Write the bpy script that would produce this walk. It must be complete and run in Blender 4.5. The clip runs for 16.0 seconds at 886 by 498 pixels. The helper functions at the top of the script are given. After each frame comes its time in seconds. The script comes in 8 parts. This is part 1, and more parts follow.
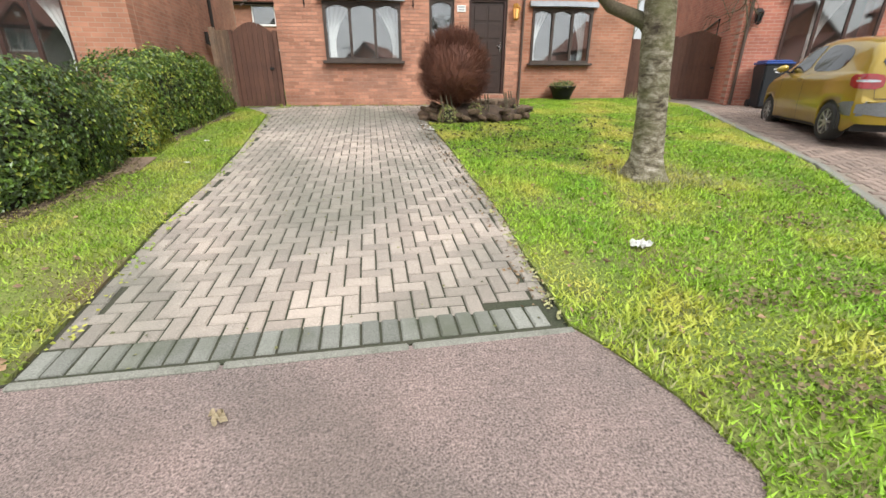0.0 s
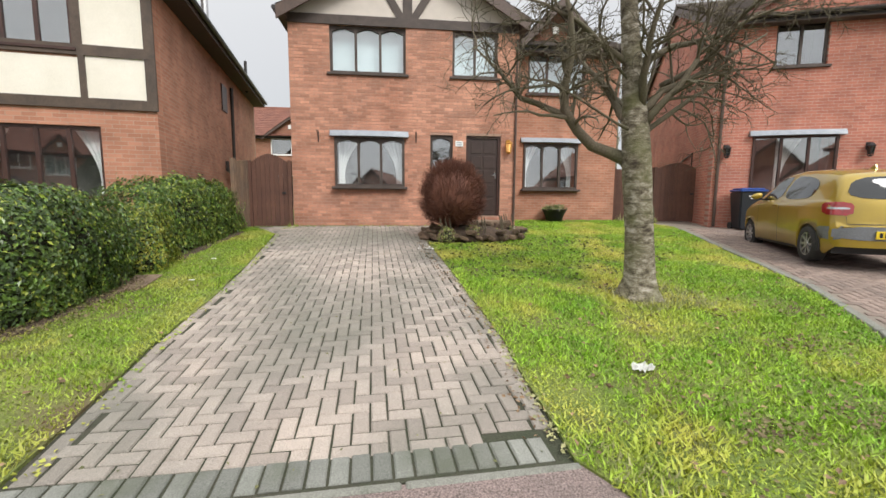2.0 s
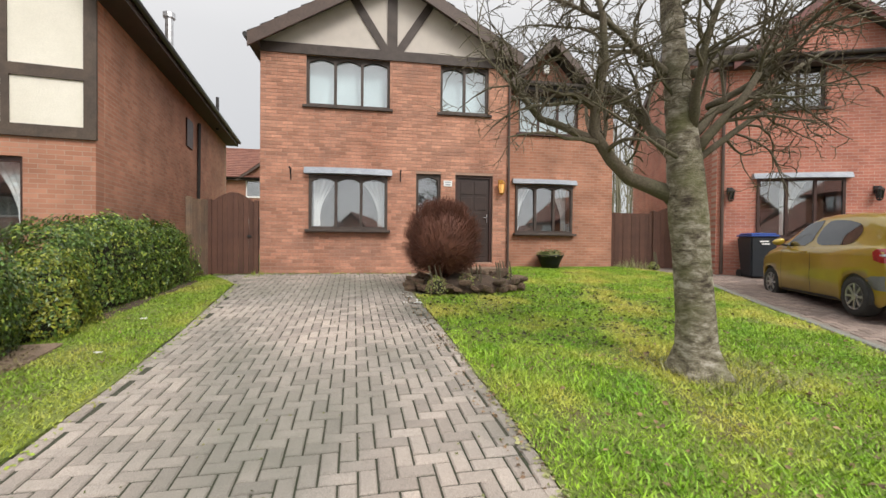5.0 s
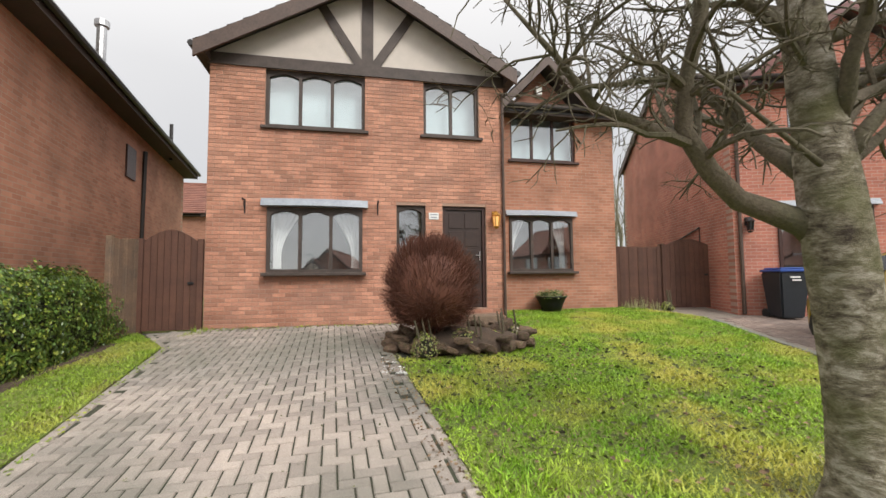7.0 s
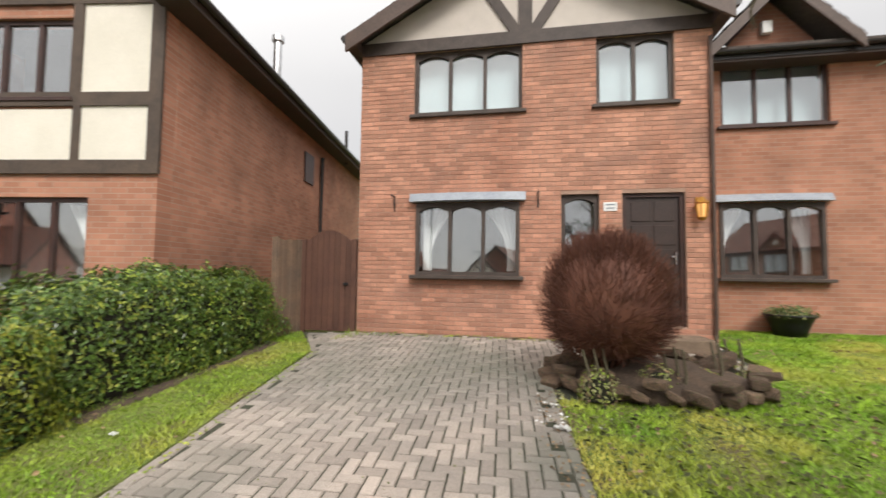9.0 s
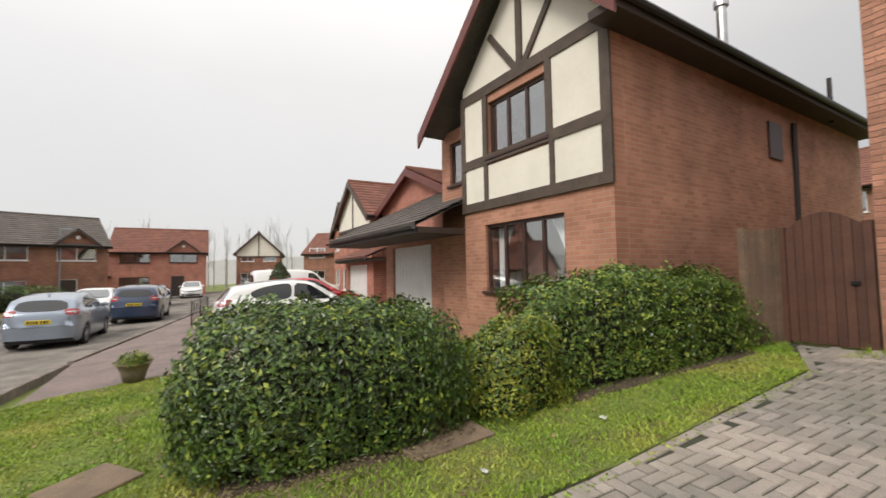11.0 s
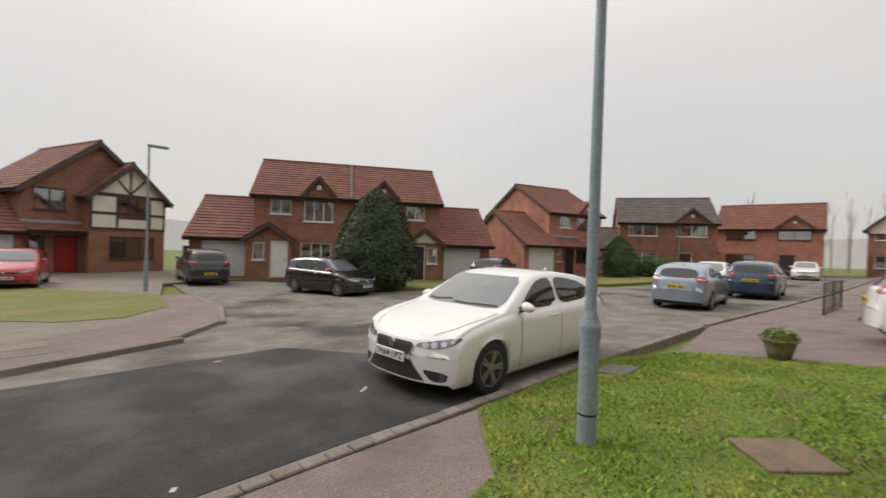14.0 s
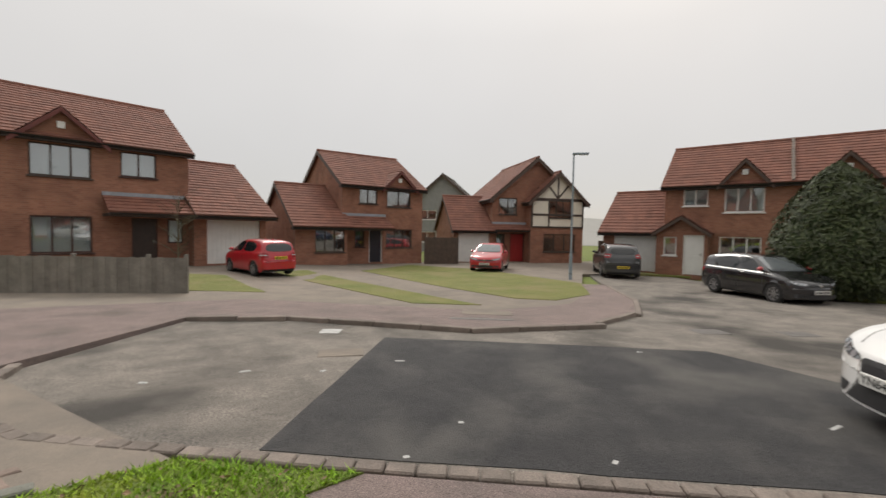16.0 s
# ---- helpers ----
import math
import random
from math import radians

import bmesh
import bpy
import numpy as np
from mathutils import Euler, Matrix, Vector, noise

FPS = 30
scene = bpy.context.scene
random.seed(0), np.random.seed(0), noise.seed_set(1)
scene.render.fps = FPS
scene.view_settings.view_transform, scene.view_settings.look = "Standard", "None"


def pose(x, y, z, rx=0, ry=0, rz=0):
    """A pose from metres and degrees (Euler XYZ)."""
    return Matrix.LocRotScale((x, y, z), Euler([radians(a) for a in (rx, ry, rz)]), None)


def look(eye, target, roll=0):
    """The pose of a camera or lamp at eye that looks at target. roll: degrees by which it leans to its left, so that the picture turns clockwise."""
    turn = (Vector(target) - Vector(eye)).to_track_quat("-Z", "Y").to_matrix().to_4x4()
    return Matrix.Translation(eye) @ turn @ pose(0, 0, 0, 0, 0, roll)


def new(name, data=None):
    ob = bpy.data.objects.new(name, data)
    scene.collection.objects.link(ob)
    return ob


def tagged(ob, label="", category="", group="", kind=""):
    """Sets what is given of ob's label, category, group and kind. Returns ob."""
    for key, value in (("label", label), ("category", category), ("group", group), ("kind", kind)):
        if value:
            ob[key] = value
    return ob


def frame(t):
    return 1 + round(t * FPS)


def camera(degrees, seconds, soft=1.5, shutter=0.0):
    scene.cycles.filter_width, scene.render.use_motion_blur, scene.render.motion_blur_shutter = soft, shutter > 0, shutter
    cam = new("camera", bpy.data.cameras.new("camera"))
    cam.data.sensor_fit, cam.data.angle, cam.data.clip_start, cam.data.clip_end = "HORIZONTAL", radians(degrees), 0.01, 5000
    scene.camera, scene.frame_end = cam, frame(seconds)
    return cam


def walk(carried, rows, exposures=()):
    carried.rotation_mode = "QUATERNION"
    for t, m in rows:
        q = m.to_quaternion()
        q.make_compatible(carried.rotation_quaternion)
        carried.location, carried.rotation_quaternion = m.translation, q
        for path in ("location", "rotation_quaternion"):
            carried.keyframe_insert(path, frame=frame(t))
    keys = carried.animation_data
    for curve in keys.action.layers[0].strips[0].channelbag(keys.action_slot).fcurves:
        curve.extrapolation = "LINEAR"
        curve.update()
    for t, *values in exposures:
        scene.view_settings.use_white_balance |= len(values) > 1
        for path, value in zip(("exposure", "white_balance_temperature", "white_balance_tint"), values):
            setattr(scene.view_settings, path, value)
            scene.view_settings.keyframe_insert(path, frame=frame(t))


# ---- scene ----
from mathutils.bvhtree import BVHTree

cam = camera(92.3, 16.0, shutter=0.25)
PATH = [
    (0, (-0.884, -0.454, 1.326), (-0.671, 1.387, 0.573), 0.1),
    (0.1, (-0.898, -0.471, 1.327), (-0.675, 1.375, 0.59), 0.5),
    (0.5, (-0.887, -0.459, 1.342), (-0.667, 1.421, 0.693), 0.3),
    (1, (-0.886, -0.466, 1.359), (-0.66, 1.453, 0.845), 0.3),
    (1.5, (-0.884, -0.474, 1.375), (-0.655, 1.477, 1.002), 0.4),
    (2, (-0.875, -0.475, 1.386), (-0.646, 1.498, 1.147), 0.4),
    (2.5, (-0.862, -0.469, 1.388), (-0.636, 1.514, 1.257), 0.2),
    (3, (-0.839, -0.425, 1.382), (-0.634, 1.561, 1.266), 0.3),
    (3.5, (-0.873, -0.252, 1.367), (-0.656, 1.733, 1.265), 0.4),
    (3.7, (-0.897, -0.146, 1.369), (-0.664, 1.838, 1.265), 0.5),
    (6, (-0.874, 1.469, 1.467), (-0.503, 3.434, 1.536), 0.1),
    (6.5, (-0.808, 1.85, 1.539), (-0.415, 3.808, 1.649), -0.2),
    (7, (-0.771, 2.22, 1.56), (-0.357, 4.173, 1.688), -0.5),
    (7.5, (-0.721, 2.591, 1.574), (-0.288, 4.538, 1.721), -0.9),
    (8, (-0.585, 2.941, 1.607), (-0.2, 4.897, 1.769), -0.8),
    (8.5, (-0.498, 3.238, 1.638), (-0.363, 5.228, 1.788), 0.0),
    (9, (-0.543, 3.504, 1.699), (-0.912, 5.466, 1.808), 0.7),
    (9.1, (-0.535, 3.536, 1.705), (-1.021, 5.473, 1.81), 0.6),
    (9.3, (-0.532, 3.6, 1.709), (-1.269, 5.456, 1.809), 0.5),
    (9.5, (-0.612, 3.637, 1.746), (-1.536, 5.41, 1.82), 0.7),
    (10, (-0.663, 3.662, 1.737), (-2.01, 5.14, 1.8), 0.7),
    (10.1, (-0.679, 3.654, 1.728), (-2.088, 5.073, 1.78), 1.0),
    (10.2, (-0.692, 3.657, 1.721), (-2.167, 5.006, 1.782), 0.6),
    (12.3, (-0.804, 3.26, 1.686), (-2.803, 3.216, 1.713), 1.0),
    (12.5, (-0.809, 3.214, 1.677), (-2.798, 3.009, 1.702), 1.1),
    (12.8, (-0.786, 3.164, 1.678), (-2.731, 2.698, 1.715), 0.7),
    (13, (-0.802, 3.13, 1.675), (-2.698, 2.493, 1.685), 1.3),
    (13.5, (-0.845, 2.99, 1.603), (-2.538, 1.925, 1.608), 1.8),
    (14, (-0.885, 2.934, 1.599), (-2.266, 1.487, 1.582), 1.9),
    (14.5, (-0.899, 2.913, 1.619), (-1.885, 1.173, 1.575), 1.5),
    (15, (-0.851, 2.9, 1.605), (-1.417, 0.983, 1.547), 1.4),
    (15.4, (-0.799, 2.877, 1.588), (-1.025, 0.891, 1.519), 1.3),
    (15.5, (-0.779, 2.893, 1.596), (-0.925, 0.899, 1.524), 1.3),
    (16, (-0.69, 2.824, 1.557), (-0.435, 0.842, 1.471), 1.0),
]
EXPOSE = [(0.0, 0.95, 6500, 9), (2.0, 0.75, 6500, 10), (3.5, 0.65, 6550, 10), (6.0, 0.68, 6600, 11), (9.0, 0.72, 6700, 11), (10.2, 0.58, 6750, 11), (12.4, 0.17, 6700, 11), (16.0, 0.11, 6850, 11)]
walk(cam, [(t, look(eye, target, roll)) for t, eye, target, roll in PATH], EXPOSE)
# ---- sky and sun ----
world = bpy.data.worlds.new("overcast")
scene.world = world
world.use_nodes = True
wn = world.node_tree
wbg = wn.nodes["Background"]
wsky = wn.nodes.new("ShaderNodeTexSky")
wsky.sky_type = "NISHITA"
wsky.sun_disc = False
wsky.sun_elevation, wsky.sun_rotation = radians(38), radians(200)
wtex = wn.nodes.new("ShaderNodeTexCoord")
wsep = wn.nodes.new("ShaderNodeSeparateXYZ")
wramp = wn.nodes.new("ShaderNodeValToRGB")
wramp.color_ramp.elements[0].position, wramp.color_ramp.elements[0].color = 0.0, (5.0, 5.05, 5.15, 1)
wramp.color_ramp.elements[1].position, wramp.color_ramp.elements[1].color = 1.0, (12.5, 12.4, 12.2, 1)
wmid = wramp.color_ramp.elements.new(0.4)
wmid.color = (6.6, 6.6, 6.6, 1)
wnoise = wn.nodes.new("ShaderNodeTexNoise")
wnoise.inputs["Scale"].default_value = 1.3
wnoise.inputs["Detail"].default_value = 4
wcl = wn.nodes.new("ShaderNodeMixRGB")
wcl.blend_type = "MULTIPLY"
wcl.inputs[0].default_value = 0.22
wmix = wn.nodes.new("ShaderNodeMixRGB")
wmix.inputs[0].default_value = 0.08
wn.links.new(wtex.outputs["Generated"], wsep.inputs[0])
wn.links.new(wtex.outputs["Generated"], wnoise.inputs["Vector"])
wn.links.new(wsep.outputs["Z"], wramp.inputs[0])
wn.links.new(wramp.outputs[0], wcl.inputs[1])
wn.links.new(wnoise.outputs["Fac"], wcl.inputs[2])
wdot = wn.nodes.new("ShaderNodeVectorMath")
wdot.operation = "DOT_PRODUCT"
wdot.inputs[1].default_value = (0.2, 0.98, 0.0)
wside = wn.nodes.new("ShaderNodeMapRange")
wside.interpolation_type = "SMOOTHSTEP"
wside.inputs["From Min"].default_value, wside.inputs["From Max"].default_value = 0.25, 0.95
wside.inputs["To Min"].default_value, wside.inputs["To Max"].default_value = 1.0, 0.66
wdim = wn.nodes.new("ShaderNodeVectorMath")
wdim.operation = "SCALE"
wn.links.new(wtex.outputs["Generated"], wdot.inputs[0])
wn.links.new(wdot.outputs["Value"], wside.inputs["Value"])
wn.links.new(wcl.outputs[0], wdim.inputs[0])
wn.links.new(wside.outputs[0], wdim.inputs["Scale"])
wn.links.new(wdim.outputs[0], wmix.inputs[1])
wn.links.new(wsky.outputs[0], wmix.inputs[2])
wn.links.new(wmix.outputs[0], wbg.inputs["Color"])
wbg.inputs["Strength"].default_value = 0.12
sun = new("sun", bpy.data.lights.new("sun", "SUN"))
sun.data.energy, sun.data.angle, sun.data.color = 1.5, radians(22), (1.0, 0.97, 0.93)
sun.matrix_world = look((10, -22, 22), (0, 0, 0))


# ---- materials ----
def surf(name, c1, c2=None, scale=6.0, rough=0.7, bump=0.0, bscale=60.0, metal=0.0, rand=0.0, fine=0.25, coat=0.0, stain=None, island=0.0, place=False):
    """A painted, stony or leafy surface: two colours mixed by a coarse and a fine noise, with relief."""
    m = bpy.data.materials.new(name)
    m.use_nodes = True
    nt = m.node_tree
    b = nt.nodes["Principled BSDF"]
    b.inputs["Roughness"].default_value = rough
    b.inputs["Metallic"].default_value = metal
    b.inputs["Coat Weight"].default_value = coat
    b.inputs["Coat Roughness"].default_value = 0.05
    c2 = c2 or tuple(v * 0.85 for v in c1)
    spot = nt.nodes.new("ShaderNodeNewGeometry").outputs["Position"] if place else nt.nodes.new("ShaderNodeTexCoord").outputs["Object"]
    n1 = nt.nodes.new("ShaderNodeTexNoise")
    n1.inputs["Scale"].default_value = scale
    n1.inputs["Detail"].default_value = 6
    n1.inputs["Roughness"].default_value = 0.65
    n2 = nt.nodes.new("ShaderNodeTexNoise")
    n2.inputs["Scale"].default_value = bscale
    n2.inputs["Detail"].default_value = 3
    for n in (n1, n2):
        nt.links.new(spot, n.inputs["Vector"])
    r = nt.nodes.new("ShaderNodeValToRGB")
    r.color_ramp.elements[0].position, r.color_ramp.elements[0].color = 0.35, (*c1, 1)
    r.color_ramp.elements[1].position, r.color_ramp.elements[1].color = 0.65, (*c2, 1)
    nt.links.new(n1.outputs["Fac"], r.inputs[0])
    f = nt.nodes.new("ShaderNodeMapRange")
    f.inputs["From Min"].default_value, f.inputs["From Max"].default_value = 0.25, 0.75
    f.inputs["To Min"].default_value, f.inputs["To Max"].default_value = 1 - fine, 1 + fine
    nt.links.new(n2.outputs["Fac"], f.inputs["Value"])
    mul = nt.nodes.new("ShaderNodeVectorMath")
    mul.operation = "SCALE"
    nt.links.new(r.outputs[0], mul.inputs[0])
    nt.links.new(f.outputs[0], mul.inputs["Scale"])
    out = mul.outputs[0]
    if rand or island:
        if island:
            src = nt.nodes.new("ShaderNodeNewGeometry").outputs["Random Per Island"]
        else:
            src = nt.nodes.new("ShaderNodeObjectInfo").outputs["Random"]
        rr = nt.nodes.new("ShaderNodeMapRange")
        rr.inputs["To Min"].default_value, rr.inputs["To Max"].default_value = 1 - (rand or island), 1 + (rand or island)
        nt.links.new(src, rr.inputs["Value"])
        m2 = nt.nodes.new("ShaderNodeVectorMath")
        m2.operation = "SCALE"
        nt.links.new(out, m2.inputs[0])
        nt.links.new(rr.outputs[0], m2.inputs["Scale"])
        out = m2.outputs[0]
    if stain:
        colour, sc, lo, hi = stain
        n3 = nt.nodes.new("ShaderNodeTexNoise")
        n3.inputs["Scale"].default_value = sc
        n3.inputs["Detail"].default_value = 5
        nt.links.new(spot, n3.inputs["Vector"])
        sr = nt.nodes.new("ShaderNodeMapRange")
        sr.inputs["From Min"].default_value, sr.inputs["From Max"].default_value = lo, hi
        nt.links.new(n3.outputs["Fac"], sr.inputs["Value"])
        mx = nt.nodes.new("ShaderNodeMixRGB")
        mx.inputs[2].default_value = (*colour, 1)
        nt.links.new(sr.outputs[0], mx.inputs[0])
        nt.links.new(out, mx.inputs[1])
        out = mx.outputs[0]
    nt.links.new(out, b.inputs["Base Color"])
    if bump:
        bp = nt.nodes.new("ShaderNodeBump")
        bp.inputs["Strength"].default_value = bump
        bp.inputs["Distance"].default_value = 0.02
        nt.links.new(n2.outputs["Fac"], bp.inputs["Height"])
        nt.links.new(bp.outputs[0], b.inputs["Normal"])
    return m


def brick_surf(name, c1, c2, mortar, swap=False):
    """Stretcher-bond brickwork in the plane of the wall: 225 by 75 mm with joints, soot and worn patches."""
    m = bpy.data.materials.new(name)
    m.use_nodes = True
    nt = m.node_tree
    b = nt.nodes["Principled BSDF"]
    b.inputs["Roughness"].default_value = 0.88
    tc = nt.nodes.new("ShaderNodeTexCoord")
    sp = nt.nodes.new("ShaderNodeSeparateXYZ")
    cb = nt.nodes.new("ShaderNodeCombineXYZ")
    nt.links.new(tc.outputs["Object"], sp.inputs[0])
    nt.links.new(sp.outputs["X"], cb.inputs[0])
    nt.links.new(sp.outputs["Z"], cb.inputs[1])
    t = nt.nodes.new("ShaderNodeTexBrick")
    t.inputs["Scale"].default_value = 1.0
    t.inputs["Brick Width"].default_value = 0.225
    t.inputs["Row Height"].default_value = 0.075
    t.inputs["Mortar Size"].default_value = 0.006
    t.inputs["Mortar Smooth"].default_value = 0.2
    t.inputs["Bias"].default_value = 0.0
    t.inputs["Color1"].default_value = (*c1, 1)
    t.inputs["Color2"].default_value = (*c2, 1)
    t.inputs["Mortar"].default_value = (*mortar, 1)
    nt.links.new(cb.outputs[0], t.inputs["Vector"])
    n = nt.nodes.new("ShaderNodeTexNoise")
    n.inputs["Scale"].default_value = 1.1
    n.inputs["Detail"].default_value = 7
    nt.links.new(tc.outputs["Object"], n.inputs["Vector"])
    f = nt.nodes.new("ShaderNodeMapRange")
    f.inputs["From Min"].default_value, f.inputs["From Max"].default_value = 0.3, 0.7
    f.inputs["To Min"].default_value, f.inputs["To Max"].default_value = 0.72, 1.2
    nt.links.new(n.outputs["Fac"], f.inputs["Value"])
    mul = nt.nodes.new("ShaderNodeVectorMath")
    mul.operation = "SCALE"
    nt.links.new(t.outputs["Color"], mul.inputs[0])
    nt.links.new(f.outputs[0], mul.inputs["Scale"])
    nt.links.new(mul.outputs[0], b.inputs["Base Color"])
    bp = nt.nodes.new("ShaderNodeBump")
    bp.inputs["Strength"].default_value = 0.6
    bp.inputs["Distance"].default_value = 0.01
    bp.invert = True
    nt.links.new(t.outputs["Fac"], bp.inputs["Height"])
    nt.links.new(bp.outputs[0], b.inputs["Normal"])
    return m


def glass_surf(name, tint, ior=1.9, rough=0.02):
    """Clear double glazing: strong sky reflection, tinted view through."""
    m = bpy.data.materials.new(name)
    m.use_nodes = True
    nt = m.node_tree
    b = nt.nodes["Principled BSDF"]
    b.inputs["Base Color"].default_value = (*tint, 1)
    b.inputs["Roughness"].default_value = rough
    b.inputs["IOR"].default_value = ior
    b.inputs["Transmission Weight"].default_value = 1.0
    b.inputs["Coat Weight"].default_value = 0.0
    b.inputs["Coat Roughness"].default_value = 0.02
    return m


BRICK = brick_surf("brick_orange", (0.47, 0.225, 0.145), (0.36, 0.16, 0.10), (0.40, 0.27, 0.2))
BRICK_RED = brick_surf("brick_red", (0.48, 0.19, 0.13), (0.38, 0.14, 0.10), (0.46, 0.31, 0.25))
BRICK_FAR = brick_surf("brick_brown", (0.34, 0.16, 0.105), (0.26, 0.115, 0.075), (0.30, 0.19, 0.14))
MORTAR = surf("mortar", (0.40, 0.265, 0.2), (0.33, 0.21, 0.155), 3, 0.9, 0.4, 120)
BRICK_PIECE = surf("fired_clay", (0.54, 0.275, 0.185), (0.37, 0.17, 0.11), 0.9, 0.85, 0.35, 90, rand=0.24, stain=((0.28, 0.15, 0.11), 1.6, 0.52, 0.8), place=True)
BRICK_LOOSE = surf("fired_clay_far", (0.54, 0.275, 0.185), (0.37, 0.17, 0.11), 0.9, 0.85, 0.35, 90, island=0.24, stain=((0.28, 0.15, 0.11), 1.6, 0.52, 0.8), place=True)
TIMBER = surf("dark_stained_timber", (0.045, 0.032, 0.026), (0.075, 0.055, 0.045), 4, 0.6, 0.2, 60)
TIMBER_SOFT = surf("weathered_timber", (0.10, 0.07, 0.05), (0.06, 0.043, 0.033), 4, 0.65, 0.2, 60)
MAHOG = surf("mahogany_frame", (0.06, 0.025, 0.018), (0.04, 0.018, 0.014), 5, 0.45, 0.1, 60)
GATEWOOD = surf("brown_stained_boards", (0.12, 0.055, 0.035), (0.085, 0.038, 0.026), 3, 0.7, 0.25, 70, rand=0.15)
FENCEWOOD = surf("grey_brown_boards", (0.22, 0.14, 0.09), (0.13, 0.095, 0.07), 2.5, 0.8, 0.3, 50, rand=0.15)
FENCEGREY = surf("silvered_boards", (0.25, 0.235, 0.205), (0.17, 0.155, 0.135), 2.5, 0.85, 0.3, 50, rand=0.12)
RENDER_W = surf("cream_render", (0.80, 0.76, 0.66), (0.74, 0.70, 0.60), 2, 0.85, 0.2, 80, fine=0.06)
RENDER_G = surf("grey_render", (0.62, 0.56, 0.50), (0.54, 0.49, 0.44), 2, 0.85, 0.2, 80, fine=0.08)
GREY_WALL = surf("grey_house_render", (0.30, 0.30, 0.30), (0.25, 0.25, 0.255), 2, 0.9, 0.2, 80, fine=0.08)
UPVC = surf("white_frame", (0.80, 0.80, 0.78), (0.74, 0.74, 0.72), 3, 0.35, fine=0.03)
LEAD = surf("lead_flashing", (0.33, 0.36, 0.40), (0.25, 0.28, 0.32), 5, 0.45, 0.1, 40)
CURTAIN = surf("white_curtain", (0.82, 0.82, 0.80), (0.72, 0.72, 0.72), 6, 0.9, 0.2, 20, fine=0.08)
ROOF_RED = surf("red_concrete_tile", (0.23, 0.095, 0.065), (0.165, 0.07, 0.05), 1.5, 0.85, 0.3, 30, island=0.1)
ROOF_GREY = surf("grey_concrete_tile", (0.15, 0.125, 0.11), (0.10, 0.088, 0.08), 1.5, 0.85, 0.3, 30, island=0.1)
BARGE = surf("brown_bargeboard", (0.095, 0.06, 0.045), (0.07, 0.045, 0.035), 3, 0.55, 0.1, 50)
BARGE_RED = surf("maroon_bargeboard", (0.16, 0.04, 0.03), (0.11, 0.03, 0.025), 3, 0.5, 0.1, 50)
SOFFIT = surf("soffit_board", (0.06, 0.04, 0.032), None, 3, 0.7)
GUTTER = surf("black_gutter", (0.025, 0.022, 0.02), None, 3, 0.4)
GARAGE = surf("white_garage_door", (0.78, 0.78, 0.76), (0.70, 0.70, 0.68), 2, 0.45, fine=0.04)
DOOR_DARK = surf("dark_brown_door", (0.035, 0.022, 0.018), (0.05, 0.03, 0.025), 4, 0.4, 0.1, 40)
DOOR_RED = surf("red_door", (0.35, 0.02, 0.02), None, 4, 0.4)
DOOR_NAVY = surf("navy_door", (0.02, 0.022, 0.035), None, 4, 0.35)
CHROME = surf("brushed_metal", (0.6, 0.6, 0.6), None, 8, 0.25, metal=1.0)
GLASS = glass_surf("window_glass", (0.86, 0.91, 0.92), 2.6)
GLASS_CAR = surf("tinted_car_glass", (0.018, 0.021, 0.023), None, 2, 0.03, fine=0.02, coat=0.6)
# dark grey: the dimness of the rooms is put into the colour
ROOM = surf("unlit_room_tint", (0.16, 0.15, 0.14), (0.1, 0.1, 0.1), 1.2, 0.9)
# pale teal that stands in for sky reflected in upper windows
SKY_TINT = surf("sky_reflection_tint", (0.56, 0.68, 0.70), (0.48, 0.6, 0.62), 1.5, 0.8, fine=0.05)
ASPHALT = surf("old_asphalt", (0.25, 0.222, 0.192), (0.15, 0.135, 0.118), 1.7, 0.92, 0.7, 70, fine=0.6, stain=((0.055, 0.05, 0.044), 0.5, 0.5, 0.68))
ASPHALT_NEW = surf("dark_asphalt_patch", (0.026, 0.026, 0.028), (0.046, 0.045, 0.045), 2.2, 0.85, 0.8, 80, fine=0.65, stain=((0.12, 0.113, 0.104), 0.9, 0.48, 0.8))
PINK = surf("red_macadam", (0.275, 0.208, 0.19), (0.20, 0.16, 0.147), 1.4, 0.9, 0.9, 110, fine=0.75, stain=((0.12, 0.10, 0.085), 0.8, 0.55, 0.8))
TANDRIVE = surf("worn_tan_drive", (0.25, 0.21, 0.17), (0.18, 0.155, 0.13), 1.2, 0.9, 0.3, 120, fine=0.25)
KERB = surf("kerb_stone", (0.26, 0.215, 0.185), (0.17, 0.145, 0.125), 3, 0.9, 0.4, 80, rand=0.2, place=True)
SOIL = surf("bare_soil", (0.09, 0.06, 0.04), (0.06, 0.042, 0.03), 6, 0.95, 0.7, 50, fine=0.4)
TURF = surf("turf", (0.105, 0.16, 0.025), (0.18, 0.205, 0.045), 1.3, 0.95, 0.9, 60, fine=0.5, stain=((0.13, 0.10, 0.05), 1.6, 0.52, 0.7))
TURF_FAR = surf("thin_verge_turf", (0.13, 0.155, 0.035), (0.19, 0.185, 0.055), 0.9, 0.95, 0.8, 60, fine=0.5, stain=((0.21, 0.185, 0.075), 0.7, 0.5, 0.7))
JOINT = surf("mossy_joint_sand", (0.055, 0.052, 0.036), (0.04, 0.048, 0.026), 4, 0.95, 0.5, 90, fine=0.35)
STEEL_GREY = surf("grey_painted_steel", (0.27, 0.32, 0.36), (0.22, 0.27, 0.31), 4, 0.5, 0.1, 60)
CONCRETE = surf("concrete_slab", (0.24, 0.17, 0.115), (0.16, 0.115, 0.08), 4, 0.9, 0.5, 90, fine=0.3)


